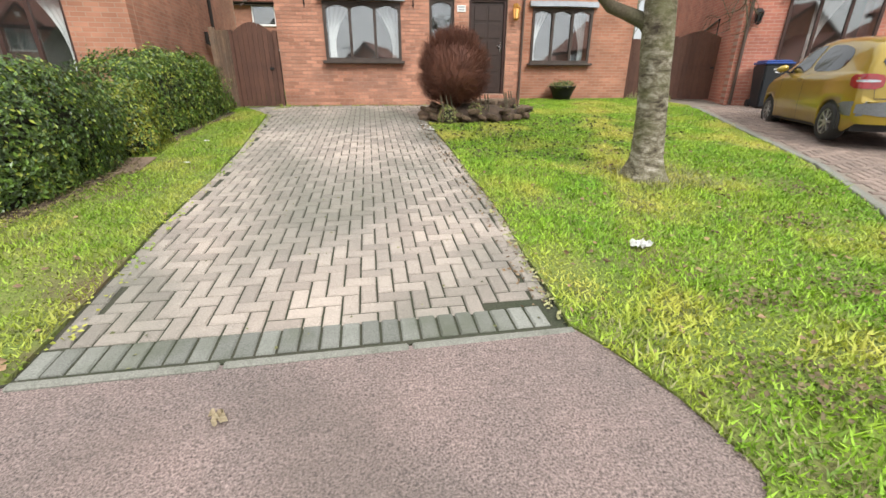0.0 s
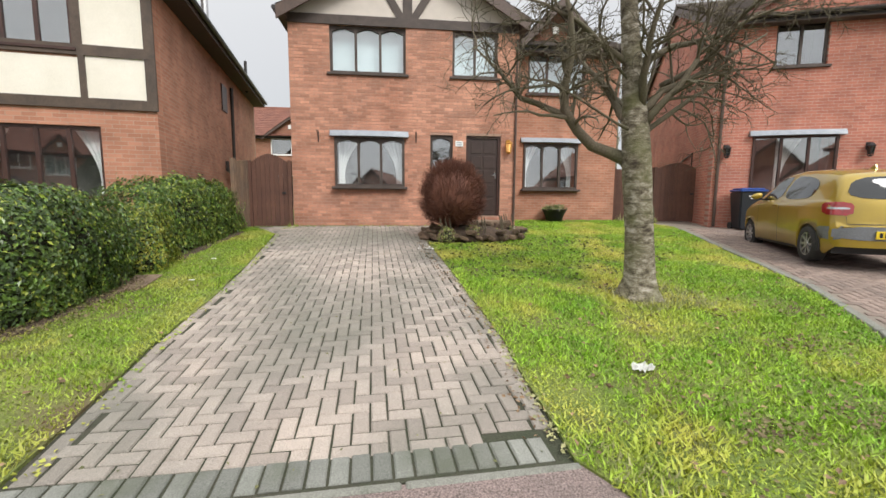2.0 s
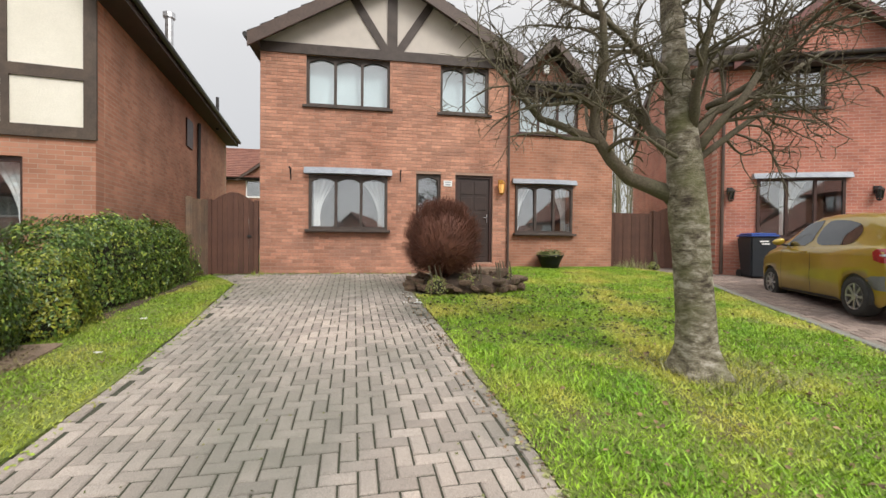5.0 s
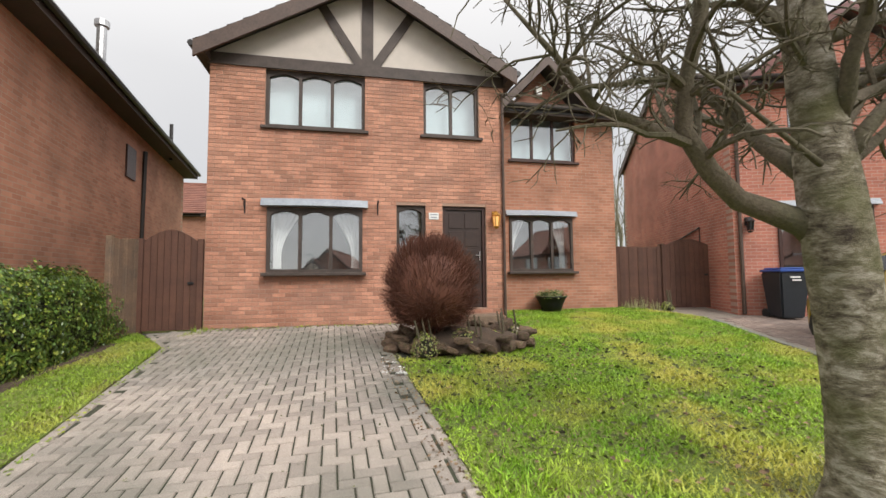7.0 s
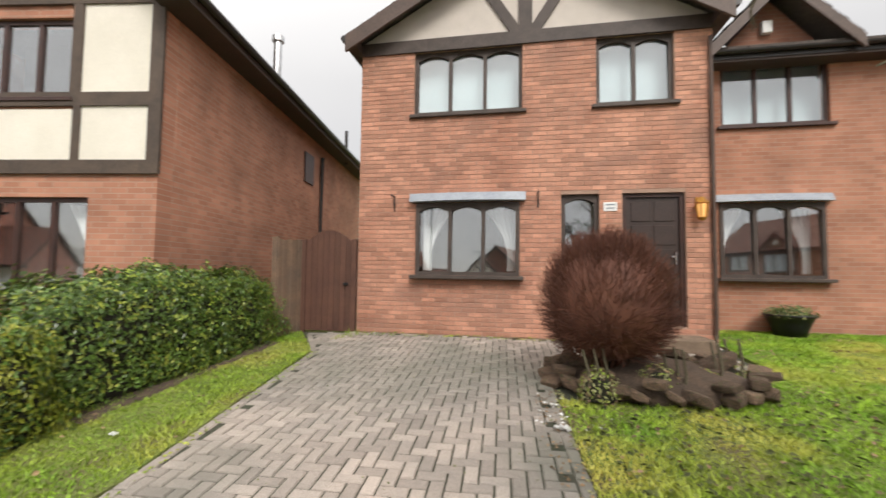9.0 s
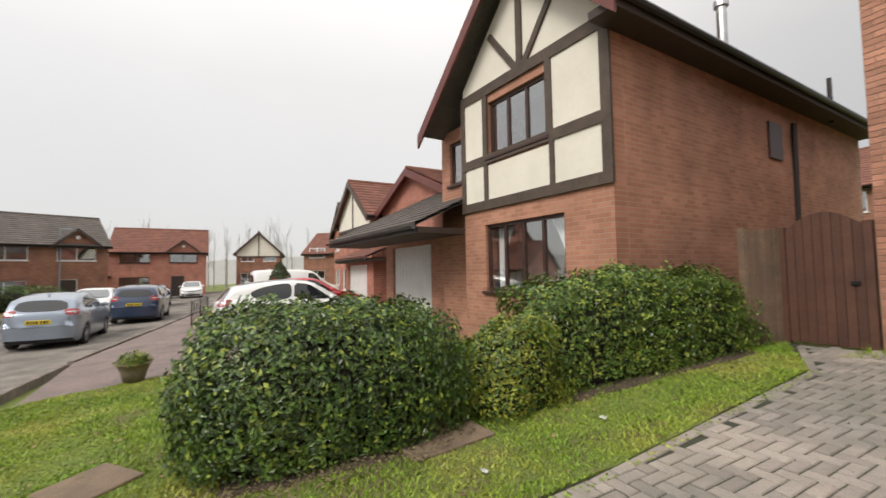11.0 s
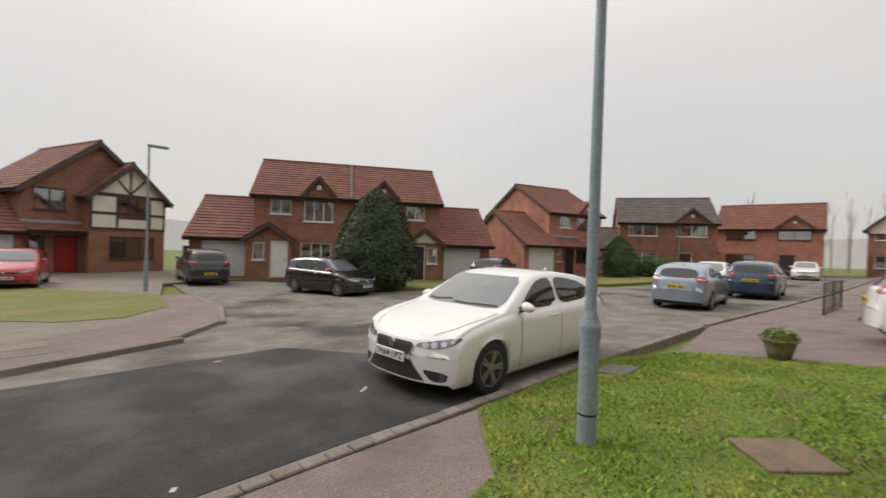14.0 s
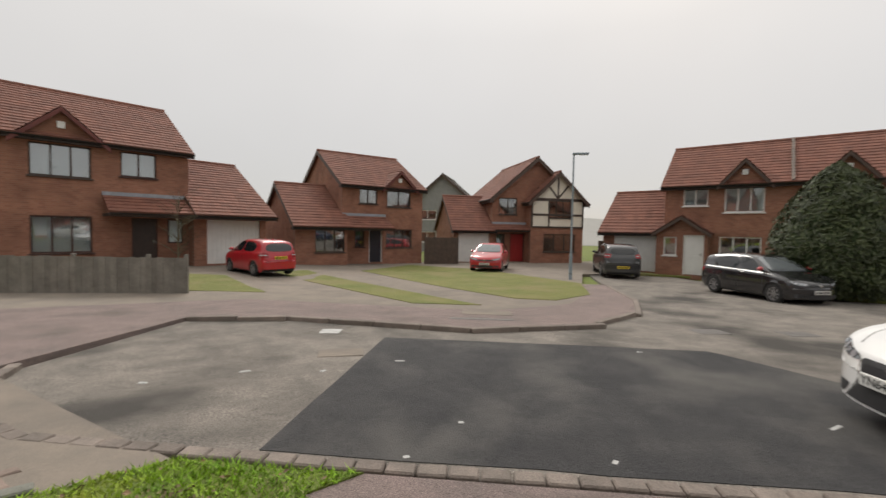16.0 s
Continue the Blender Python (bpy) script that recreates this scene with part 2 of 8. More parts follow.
# ---- small builders ----
def part(name, bm, material, parent=None, label="", m=None, smooth=False):
    me = bpy.data.meshes.new(name)
    if smooth:
        for f in bm.faces:
            f.smooth = True
    bm.to_mesh(me)
    bm.free()
    me.materials.append(material)
    ob = new(name, me)
    if parent is not None:
        ob.parent = parent
    if m is not None:
        ob.matrix_local = m
    if label:
        ob["label"] = label
    return ob


def thing(name, m, label, category, group="", kind=""):
    ob = new(name)
    ob.matrix_world = m
    return tagged(ob, label, category, group, kind)


def box(bm, x0, x1, y0, y1, z0, z1, bev=0.0):
    r = bmesh.ops.create_cube(bm, size=1.0, matrix=Matrix.Translation(((x0 + x1) / 2, (y0 + y1) / 2, (z0 + z1) / 2)) @ Matrix.Diagonal((x1 - x0, y1 - y0, z1 - z0, 1)))
    if bev:
        es = list({e for v in r["verts"] for e in v.link_edges})
        bmesh.ops.bevel(bm, geom=es, offset=bev, segments=1, affect="EDGES")
    return bm


def beam(bm, a, b, w, d, up=(0, 1, 0)):
    """A squared timber from a to b, w wide across and d deep along up."""
    a, b = Vector(a), Vector(b)
    z = (b - a).normalized()
    y = Vector(up)
    x = y.cross(z).normalized()
    y = z.cross(x)
    rot = Matrix((x, y, z)).transposed().to_4x4()
    bmesh.ops.create_cube(bm, size=1.0, matrix=Matrix.Translation((a + b) / 2) @ rot @ Matrix.Diagonal((w, d, (b - a).length, 1)))
    return bm


def tube(bm, pts, radii, sides=8, cap=True):
    """A tapered round limb through pts."""
    rings = []
    pts = [Vector(p) for p in pts]
    for i, p in enumerate(pts):
        d = (pts[min(i + 1, len(pts) - 1)] - pts[max(i - 1, 0)]).normalized()
        s = Vector((0, 0, 1)) if abs(d.z) < 0.9 else Vector((1, 0, 0))
        u = d.cross(s).normalized()
        v = d.cross(u)
        rings.append([bm.verts.new(p + radii[i] * (math.cos(2 * math.pi * k / sides) * u + math.sin(2 * math.pi * k / sides) * v)) for k in range(sides)])
    for a, b in zip(rings, rings[1:]):
        for k in range(sides):
            bm.faces.new((a[k], a[(k + 1) % sides], b[(k + 1) % sides], b[k]))
    if cap:
        bm.faces.new(rings[0][::-1])
        bm.faces.new(rings[-1])
    return bm


def prism(bm, poly, y0, y1):
    """A polygon in x and z, drawn out from y0 to y1."""
    a = [bm.verts.new((x, y0, z)) for x, z in poly]
    b = [bm.verts.new((x, y1, z)) for x, z in poly]
    n = len(poly)
    bm.faces.new(a)
    bm.faces.new(b[::-1])
    for i in range(n):
        bm.faces.new((a[(i + 1) % n], a[i], b[i], b[(i + 1) % n]))
    bmesh.ops.recalc_face_normals(bm, faces=bm.faces)
    return bm


# ---- lie of the land ----
def G(x, y):
    z = float(np.interp(y, (-60, -25, -13, 0, 1.1, 10.4, 12.5, 40), (-0.9, -0.6, -0.42, -0.06, 0.06, 0.68, 0.74, 0.9)))
    if x < -3.2:
        z -= min(max(y / 8, 0), 1) * 0.035 * min(-3.2 - x, 10)
    if x > 7 and y < -6:
        z += 0.2 * min((x - 7) / 5, 1) * min((-6 - y) / 5, 1)
    return z


def sheet(name, outline, off, depth, material, step=1.0, kind="structure", label="", category="", wobble=0.0):
    """A paved or planted slab that follows the lie of the land, off above it, with edges depth deep."""
    bm = bmesh.new()
    bm.faces.new([bm.verts.new((x, y, 0)) for x, y in outline])
    xs, ys = [p[0] for p in outline], [p[1] for p in outline]
    for lo, hi, n in ((min(xs), max(xs), (1, 0, 0)), (min(ys), max(ys), (0, 1, 0))):
        k = math.ceil(lo / step) * step
        while k < hi:
            bmesh.ops.bisect_plane(bm, geom=bm.verts[:] + bm.edges[:] + bm.faces[:], plane_co=(k * n[0], k * n[1], 0), plane_no=n)
            k += step
    if wobble:
        for v in bm.verts:
            if v.is_boundary:
                v.co.x += wobble * noise.noise((v.co.x * 2.3, v.co.y * 2.3, 1.0))
                v.co.y += wobble * noise.noise((v.co.x * 2.3, v.co.y * 2.3, 9.0))
    bmesh.ops.recalc_face_normals(bm, faces=bm.faces)
    if bm.faces[:][0].normal.z < 0:
        bmesh.ops.reverse_faces(bm, faces=bm.faces)
    edge = [e for e in bm.edges if e.is_boundary]
    for v in bm.verts:
        v.co.z = G(v.co.x, v.co.y) + off
    r = bmesh.ops.extrude_edge_only(bm, edges=edge)
    for v in r["geom"]:
        if isinstance(v, bmesh.types.BMVert):
            v.co.z -= depth
    bmesh.ops.recalc_face_normals(bm, faces=bm.faces)
    ob = part(name, bm, material)
    return tagged(ob, label or name.replace("_", " "), category or "ground", kind=kind)
# ---- ground, road, lawns ----
bm = bmesh.new()
gx = [-400, -200, -120, -80, *range(-64, 44, 2), 60, 100, 200, 400]
gy = [-400, -200, -120, -80, *range(-64, 44, 2), 60, 100, 200, 400]
gv = [[bm.verts.new((x, y, G(x, y) - 0.16)) for x in gx] for y in gy]
for j in range(len(gy) - 1):
    for i in range(len(gx) - 1):
        bm.faces.new((gv[j][i], gv[j][i + 1], gv[j + 1][i + 1], gv[j + 1][i]))
tagged(part("ground", bm, TURF), "rough grass ground that runs to the horizon", "ground", kind="structure")

KERB_LINE = [(-60, 2.6), (-40, 1.9), (-26, 1.2), (-18, 0.55), (-12, 0.0), (-6.5, -0.12), (-2.5, -0.03), (0, 0.06), (2.9, 0.1), (4.2, -0.35), (4.9, -1.4)]
FAR_LINE = [(5.2, -4.6), (3.2, -5.1), (-0.3, -4.75), (-2.4, -5.6), (-4.0, -7.6), (-4.6, -9.8), (-4.9, -14.4), (-5.4, -19.8)]
SIDE_LINE = [(-9.4, -20.5), (-10.6, -15.2), (-11.8, -12.2), (-16, -9.6), (-23, -7.0), (-40, -5.2), (-60, -4.6)]
sheet("road", KERB_LINE + FAR_LINE + SIDE_LINE, -0.07, 0.1, ASPHALT, 1.5, label="worn grey asphalt road with patched surface", category="road")
sheet("road_patch", [(1.08, -0.12), (1.14, -4.05), (-3.95, -4.2), (-5.0, -2.6), (-5.0, -0.32), (-1.5, -0.2)], -0.064, 0.03, ASPHALT_NEW, 1.0, label="newer dark asphalt patch in the road", category="road", wobble=0.05)

# the drive, its apron and the neighbours' drives
DRIVE = [(-2.62, 1.26), (0.0, 1.42), (0.2, 1.45), (0.26, 3.0), (0.15, 5.5), (-0.02, 8.1), (-0.1, 8.9), (2.2, 9.1), (2.26, 10.39), (-4.4, 10.39), (-3.62, 9.0), (-3.17, 5.5), (-3.0, 3.05), (-2.82, 1.25)]
sheet("driveway", DRIVE, -0.010, 0.12, JOINT, 1.0, label="sandy joints bed of the block paved drive", category="driveway")
sheet("apron", [(-4.4, 0.1), (-2.5, 0.1), (0.4, 0.2), (0.6, 0.5), (0.5, 0.95), (0.2, 1.4), (0.0, 1.395), (-2.62, 1.235), (-3.3, 1.3)], 0.0, 0.15, PINK, 0.7, label="red macadam crossover in front of the drive", category="pavement")
sheet("neighbour_drive", [(1.5, 0.22), (5.0, -1.2), (7.5, -1.5), (12.5, 3), (14, 8), (11.0, 9.4), (7.56, 10.1), (8.2, 11.9), (6.1, 11.9), (6.45, 9.8), (4.4, 4.3), (3.5, 2.75), (1.85, 0.75)], -0.008, 0.15, TANDRIVE, 1.0, label="brown block paved drive of the next house", category="driveway")
sheet("side_path", [(-9.4, 2.9), (-8.4, 0.62), (-12, 0.15), (-18, 0.7), (-26, 1.35), (-40, 2.05), (-60, 2.75), (-60, 4.6), (-26, 3.4), (-19, 2.6), (-16, 2.4), (-15.4, 7.0), (-10.2, 7.2)], 0.0, 0.15, PINK, 1.5, label="red macadam footpath and crossover", category="pavement")

# lawns
LAWN_R = [(0.03, 1.42), (0.3, 0.88), (0.38, 0.52), (0.16, 0.22), (1.45, 0.24), (1.8, 0.72), (3.48, 2.78), (4.36, 4.32), (6.4, 9.8), (6.0, 11.9), (5.7, 11.8), (2.3, 11.8), (2.27, 9.1), (1.75, 8.4), (-0.2, 7.7), (-0.07, 5.5), (0.04, 3.0)]
LAWN_L = [(-2.62, 1.28), (-3.14, 1.15), (-4.15, 0.12), (-6.5, 0.0), (-7.2, 0.0), (-8.4, 0.65), (-9.3, 2.9), (-8.6, 7.5), (-5.3, 8.1), (-4.9, 10.5), (-4.25, 10.3), (-3.41, 9.0), (-2.96, 5.5), (-2.79, 3.05)]
sheet("lawn_main", LAWN_R, 0.012, 0.15, TURF, 0.6, label="mossy front lawn under a bare tree", category="lawn", wobble=0.05)
sheet("lawn_side", LAWN_L, 0.012, 0.15, TURF, 0.6, label="mossy lawn strip beside the drive and hedges", category="lawn", wobble=0.05)
# the far side: footpath, drives, verges
sheet("footpath_far", FAR_LINE[:7] + [(-4.0, -14.4), (-3.6, -11.2), (-2.6, -8.6), (-0.6, -6.9), (5.6, -7.2), (9.5, -4.4), (7.5, -1.4), (5.0, -1.3)], 0.0, 0.15, PINK, 1.0, label="red macadam footpath round the bend", category="pavement")
sheet("drives_far", [(-4.0, -14.4), (-3.6, -11.2), (-2.6, -8.6), (-0.6, -6.9), (5.6, -7.2), (9.5, -4.4), (24, -4), (24, -24), (3, -26), (-8, -32), (-9, -21), (-5, -19.5)], -0.005, 0.15, TANDRIVE, 2.0, label="worn tan drives across the road", category="driveway")
sheet("verge_far", [(-3.6, -10.9), (-2.3, -9.2), (-1.2, -9.3), (0.9, -11.4), (5.9, -17.3), (4.6, -22.5), (0.2, -20.6), (-4.0, -14.6)], 0.01, 0.1, TURF_FAR, 1.0, label="mown verge beside the far drives", category="lawn", wobble=0.06)
sheet("verge_strip", [(-0.3, -7.7), (1.4, -7.6), (9.0, -14.6), (8.2, -16.2)], 0.01, 0.1, TURF_FAR, 1.0, label="narrow mossy strip between two drives", category="lawn", wobble=0.06)
sheet("verge_fence", [(5.9, -8.6), (8.0, -8.2), (11.6, -11.6), (9.6, -12.2)], 0.01, 0.1, TURF_FAR, 1.0, label="grass at the end of the boarded fence", category="lawn", wobble=0.06)
sheet("lawn_far", [(-10.9, -15.4), (-12.0, -12.4), (-16, -9.9), (-19.5, -8.6), (-21.5, -14.2), (-13.4, -17.6)], 0.01, 0.15, TURF_FAR, 1.0, label="lawn under a conifer across the road", category="lawn", wobble=0.06)
sheet("lawn_end", [(-22.5, -14.2), (-24, -8.0), (-34, -6.4), (-36, -13)], 0.01, 0.15, TURF_FAR, 1.5, label="lawn in front of a far house", category="lawn")
sheet("lawn_porch", [(-7.6, -20.4), (-10.2, -19.6), (-11.4, -22.4), (-8.6, -23.4)], 0.02, 0.1, TURF_FAR, 1.0, label="grass beside a far porch", category="lawn")
sheet("lawn_railing", [(-19.3, 2.9), (-25, 3.5), (-25, 7), (-19, 6)], 0.012, 0.15, TURF_FAR, 1.0, label="lawn behind a low railing", category="lawn")


# kerb stones, each a piece
def stone_mesh(l, w, h):
    b = bmesh.new()
    box(b, -l / 2, l / 2, -w / 2, w / 2, -h, 0, 0.012)
    me = bpy.data.meshes.new("kerb_stone")
    b.to_mesh(me)
    b.free()
    me.materials.append(KERB)
    return me


def along(line, gap):
    """Places every gap metres along a line, with the direction there."""
    out, carry = [], gap / 2
    for (x0, y0), (x1, y1) in zip(line, line[1:]):
        d = math.hypot(x1 - x0, y1 - y0)
        while carry < d:
            out.append((x0 + (x1 - x0) * carry / d, y0 + (y1 - y0) * carry / d, math.degrees(math.atan2(y1 - y0, x1 - x0))))
            carry += gap
        carry -= d
    return out


for nm, line, gap, rise, lab in (("kerb", [p for p in KERB_LINE if p[0] > -14], 0.215, 0.004, "low row of weathered kerb setts"), ("kerb", KERB_LINE[:5], 0.92, 0.03, "grey kerb stones along the street"), ("kerb", FAR_LINE[:7], 0.92, 0.02, "grey kerb stones round the bend")):
    k = thing(nm, Matrix(), lab, "kerb", kind="structure")
    sm = stone_mesh(gap - 0.012, 0.13, 0.2)
    for x, y, a in along(line, gap):
        o = new("stone", sm)
        o.parent = k
        o.matrix_local = pose(x, y, G(x, y) + rise + random.uniform(-0.004, 0.004), random.uniform(-1, 1), random.uniform(-1, 1), a + random.uniform(-1, 1))
# ---- houses ----
def wall(name, parent, material, length, height, m, holes=(), gable=0.0, thick=0.28, apex=None):
    """A wall along x, outside face at y = 0, with holes (x0, z0, x1, z1) through it and a gable of that rise above it."""
    bm = bmesh.new()
    xs = sorted({0.0, length, *[h[0] for h in holes], *[h[2] for h in holes]})
    for x0, x1 in zip(xs, xs[1:]):
        cut = sorted([(h[1], h[3]) for h in holes if h[0] <= x0 + 1e-6 and h[2] >= x1 - 1e-6])
        z = -0.5
        for a, b in cut + [(height, height)]:
            if a > z + 1e-4:
                box(bm, x0, x1, 0, thick, z, a)
            z = b
    if gable:
        prism(bm, [(0, height), (length, height), (length / 2 if apex is None else apex, height + gable)], 0, thick)
    bmesh.ops.remove_doubles(bm, verts=bm.verts, dist=0.0005)
    seen = {}
    for f in list(bm.faces):
        key = tuple(sorted((round(v.co.x, 3), round(v.co.y, 3), round(v.co.z, 3)) for v in f.verts))
        seen.setdefault(key, []).append(f)
    bmesh.ops.delete(bm, geom=[f for fs in seen.values() if len(fs) > 1 for f in fs], context="FACES_ONLY")
    return part(name, bm, material, parent, m=m)


def window(parent, x, z, w, h, panes, frame_mat, lights=None, y=0.0, arch=False, behind="room", fw=0.06, name="window", sill=True, proud=0.0, bars=0):
    """A casement window in the front wall's plane: frame with mullions, a pane to each light, a sill and a room wall or
    sky-tinted panel behind it.
    """
    o = new(name)
    o.parent = parent
    o.matrix_local = pose(x, y, z)
    ins = 0.06 - proud
    bm = bmesh.new()
    box(bm, 0, w, ins, ins + 0.07, 0, fw)
    box(bm, 0, w, ins, ins + 0.07, h - fw, h)
    box(bm, 0, fw, ins, ins + 0.07, fw, h - fw)
    box(bm, w - fw, w, ins, ins + 0.07, fw, h - fw)
    step = (w - fw) / panes
    for i in range(1, panes):
        box(bm, i * step, i * step + fw, ins - 0.003, ins + 0.067, fw, h - fw)
    for i in range(panes):
        for k in range(1, bars + 1):
            zz = fw + (h - 2 * fw) * k / (bars + 1)
            box(bm, i * step + fw, (i + 1) * step, ins + 0.01, ins + 0.05, zz - 0.012, zz + 0.012)
        if arch:
            x0, x1, n = i * step + fw, (i + 1) * step, 7
            top = h - fw
            prism(bm, [(x0, top + 0.004), (x1, top + 0.004)] + [(x1 - (x1 - x0) * k / n, top - 0.075 * (1 - math.sin(math.pi * k / n)) - 0.004) for k in range(n + 1)], ins + 0.005, ins + 0.06)
    part("frame", bm, frame_mat, o)
    for i in range(panes):
        bm = bmesh.new()
        box(bm, i * step + fw - 0.005, (i + 1) * step + 0.005, ins + 0.028, ins + 0.036, fw - 0.005, h - fw + 0.005)
        if arch:  # panes leaned back so that they mirror more sky
            for v in bm.verts:
                v.co.y += 0.03 * (v.co.z - fw)
        p = part("pane", bm, GLASS, o)
        p.visible_shadow = False
    if sill:
        bm = bmesh.new()
        box(bm, -0.07, w + 0.07, -0.07 - proud, ins + 0.02, -0.06, -0.002, 0.008)
        part("sill", bm, frame_mat, o)
    # dark room wall, or a panel coloured like the reflected sky
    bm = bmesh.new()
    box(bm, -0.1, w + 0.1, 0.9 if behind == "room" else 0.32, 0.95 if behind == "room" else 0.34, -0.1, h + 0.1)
    part("room_wall" if behind == "room" else "blind", bm, ROOM if behind == "room" else SKY_TINT, o)
    return o


def drape(parent, x0, x1, z0, z1, y, lean):
    """A tied-back curtain with folds: wide at the top, drawn in towards one side."""
    bm = bmesh.new()
    cols, rows = 16, 10
    grid = []
    for j in range(rows + 1):
        t = j / rows
        f = 1 - 0.72 * math.sin(math.pi * min(t * 0.62, 0.5)) if t < 0.8 else 1 - 0.72 * math.sin(math.pi * 0.5) + 0.1 * (t - 0.8)
        row = []
        for i in range(cols + 1):
            s = i / cols
            xx = x0 + (x1 - x0) * s * f if lean < 0 else x1 - (x1 - x0) * s * f
            row.append(bm.verts.new((xx, y + 0.025 * math.sin(s * 26), z1 - (z1 - z0) * t)))
        grid.append(row)
    for a, b in zip(grid, grid[1:]):
        for i in range(cols):
            bm.faces.new((a[i], a[i + 1], b[i + 1], b[i]))
    return part("curtain", bm, CURTAIN, parent, "white tied-back curtain", smooth=True)


def slope(parent, x0, x1, y0, z0, y1, z1, material, name="roof_slope", verge=0.0):
    """One pitch of a tiled roof from the eave (y0, z0) to the ridge (y1, z1), in lapped courses of tiles."""
    bm = bmesh.new()
    run, rise = y1 - y0, z1 - z0
    ln = math.hypot(run, rise)
    n = max(2, round(ln / 0.31))
    nz = abs(run) / ln
    ny = -rise / ln if run > 0 else rise / ln
    tw = 0.33
    k = max(1, round((x1 - x0) / tw))
    for i in range(n):
        a, b = i / n, (i + 1) / n + 0.05 / ln
        ya, za, yb, zb = y0 + run * a, z0 + rise * a, y0 + run * b, z0 + rise * b
        h0, h1 = 0.055, 0.022
        for c in range(k):
            xa, xb = x0 + (x1 - x0) * c / k, x0 + (x1 - x0) * (c + 1) / k - 0.012
            v = [bm.verts.new(p) for p in ((xa, ya, za - 0.02), (xb, ya, za - 0.02), (xb, ya + ny * h0, za + nz * h0), (xa, ya + ny * h0, za + nz * h0), (xa, yb + ny * h1, zb + nz * h1), (xb, yb + ny * h1, zb + nz * h1))]
            bm.faces.new((v[0], v[1], v[2], v[3]))
            bm.faces.new((v[3], v[2], v[5], v[4]))
    r = [bm.verts.new(p) for p in ((x0, y0, z0 - 0.03), (x1, y0, z0 - 0.03), (x1, y1, z1 - 0.03), (x0, y1, z1 - 0.03))]
    bm.faces.new(r)
    return part(name, bm, material, parent)


def gutter(parent, x0, x1, y, z):
    bm = bmesh.new()
    n = 6
    rows = []
    for x in (x0, x1):
        rows.append([bm.verts.new((x, y + 0.055 * math.cos(math.pi + math.pi * k / n), z + 0.055 * math.sin(math.pi + math.pi * k / n))) for k in range(n + 1)])
    for k in range(n):
        bm.faces.new((rows[0][k], rows[0][k + 1], rows[1][k + 1], rows[1][k]))
    box(bm, x0, x1, y + 0.06, y + 0.085, z - 0.12, z + 0.02)
    return part("gutter", bm, GUTTER, parent)


def barge(parent, a, apex, b, y, material, w=0.24, d=0.05):
    """The two sloping boards of a gable, in x and z, at depth y."""
    for p, q in ((a, apex), (b, apex)):
        bm = bmesh.new()
        s = (q[1] - p[1]) / (q[0] - p[0])
        prism(bm, [p, q, (q[0], q[1] - w * 1.15), (p[0], p[1] - w * 1.15)], y, y + d)
        part("bargeboard", bm, material, parent)


def roof_x(parent, x0, x1, y0, y1, z, rise, material, over=0.3, side=0.2, barge_mat=None):
    """A pitched roof with its ridge along x over walls from y0 to y1 that end at height z."""
    ym = (y0 + y1) / 2
    k = rise / (ym - y0)
    zo = z - over * k
    slope(parent, x0 - side, x1 + side, y0 - over, zo, ym, z + rise, material)
    slope(parent, x0 - side, x1 + side, y1 + over, zo, ym, z + rise, material)
    bm = bmesh.new()
    for i in range(max(2, round((x1 - x0 + 2 * side) / 0.45))):
        n = max(2, round((x1 - x0 + 2 * side) / 0.45))
        a = x0 - side + (x1 - x0 + 2 * side) * i / n
        b = x0 - side + (x1 - x0 + 2 * side) * (i + 1) / n - 0.01
        tube(bm, [(a, ym, z + rise + 0.01), (b, ym, z + rise + 0.01)], [0.11, 0.105], 8)
    part("ridge_tiles", bm, material, parent)
    for x in (x0 - side, x1 + side - 0.04):
        for s, e in ((y0 - over, ym), (y1 + over, ym)):
            bm = bmesh.new()
            a = [bm.verts.new((x + dx, yy, zz)) for dx in (0, 0.04) for yy, zz in ((s, zo + 0.0), (e, z + rise), (e, z + rise - 0.25), (s, zo - 0.22))]
            bm.faces.new(a[:4]), bm.faces.new(a[4:][::-1])
            for i in range(4):
                bm.faces.new((a[i], a[4 + i], a[4 + (i + 1) % 4], a[(i + 1) % 4]))
            bmesh.ops.recalc_face_normals(bm, faces=bm.faces)
            part("bargeboard", bm, barge_mat or BARGE, parent)
    bm = bmesh.new()
    box(bm, x0 - side, x1 + side, y0 - over, y0 + 0.02, zo - 0.17, zo - 0.04)
    part("soffit", bm, SOFFIT, parent)
    gutter(parent, x0 - side, x1 + side, y0 - over - 0.06, zo - 0.02)


def slope_y(parent, xe, ze, xr, zr, y0, y1, material, name="roof_slope"):
    """A pitch whose eave runs along y at xe and whose ridge runs along y at xr."""
    o = slope(parent, 0, y1 - y0, 0, ze, abs(xr - xe), zr, material, name)
    if xr > xe:
        o.matrix_local = Matrix.Translation((xe, y1, 0)) @ Matrix.Rotation(radians(-90), 4, "Z")
    else:
        o.matrix_local = Matrix.Translation((xe, y0, 0)) @ Matrix.Rotation(radians(90), 4, "Z")
    return o


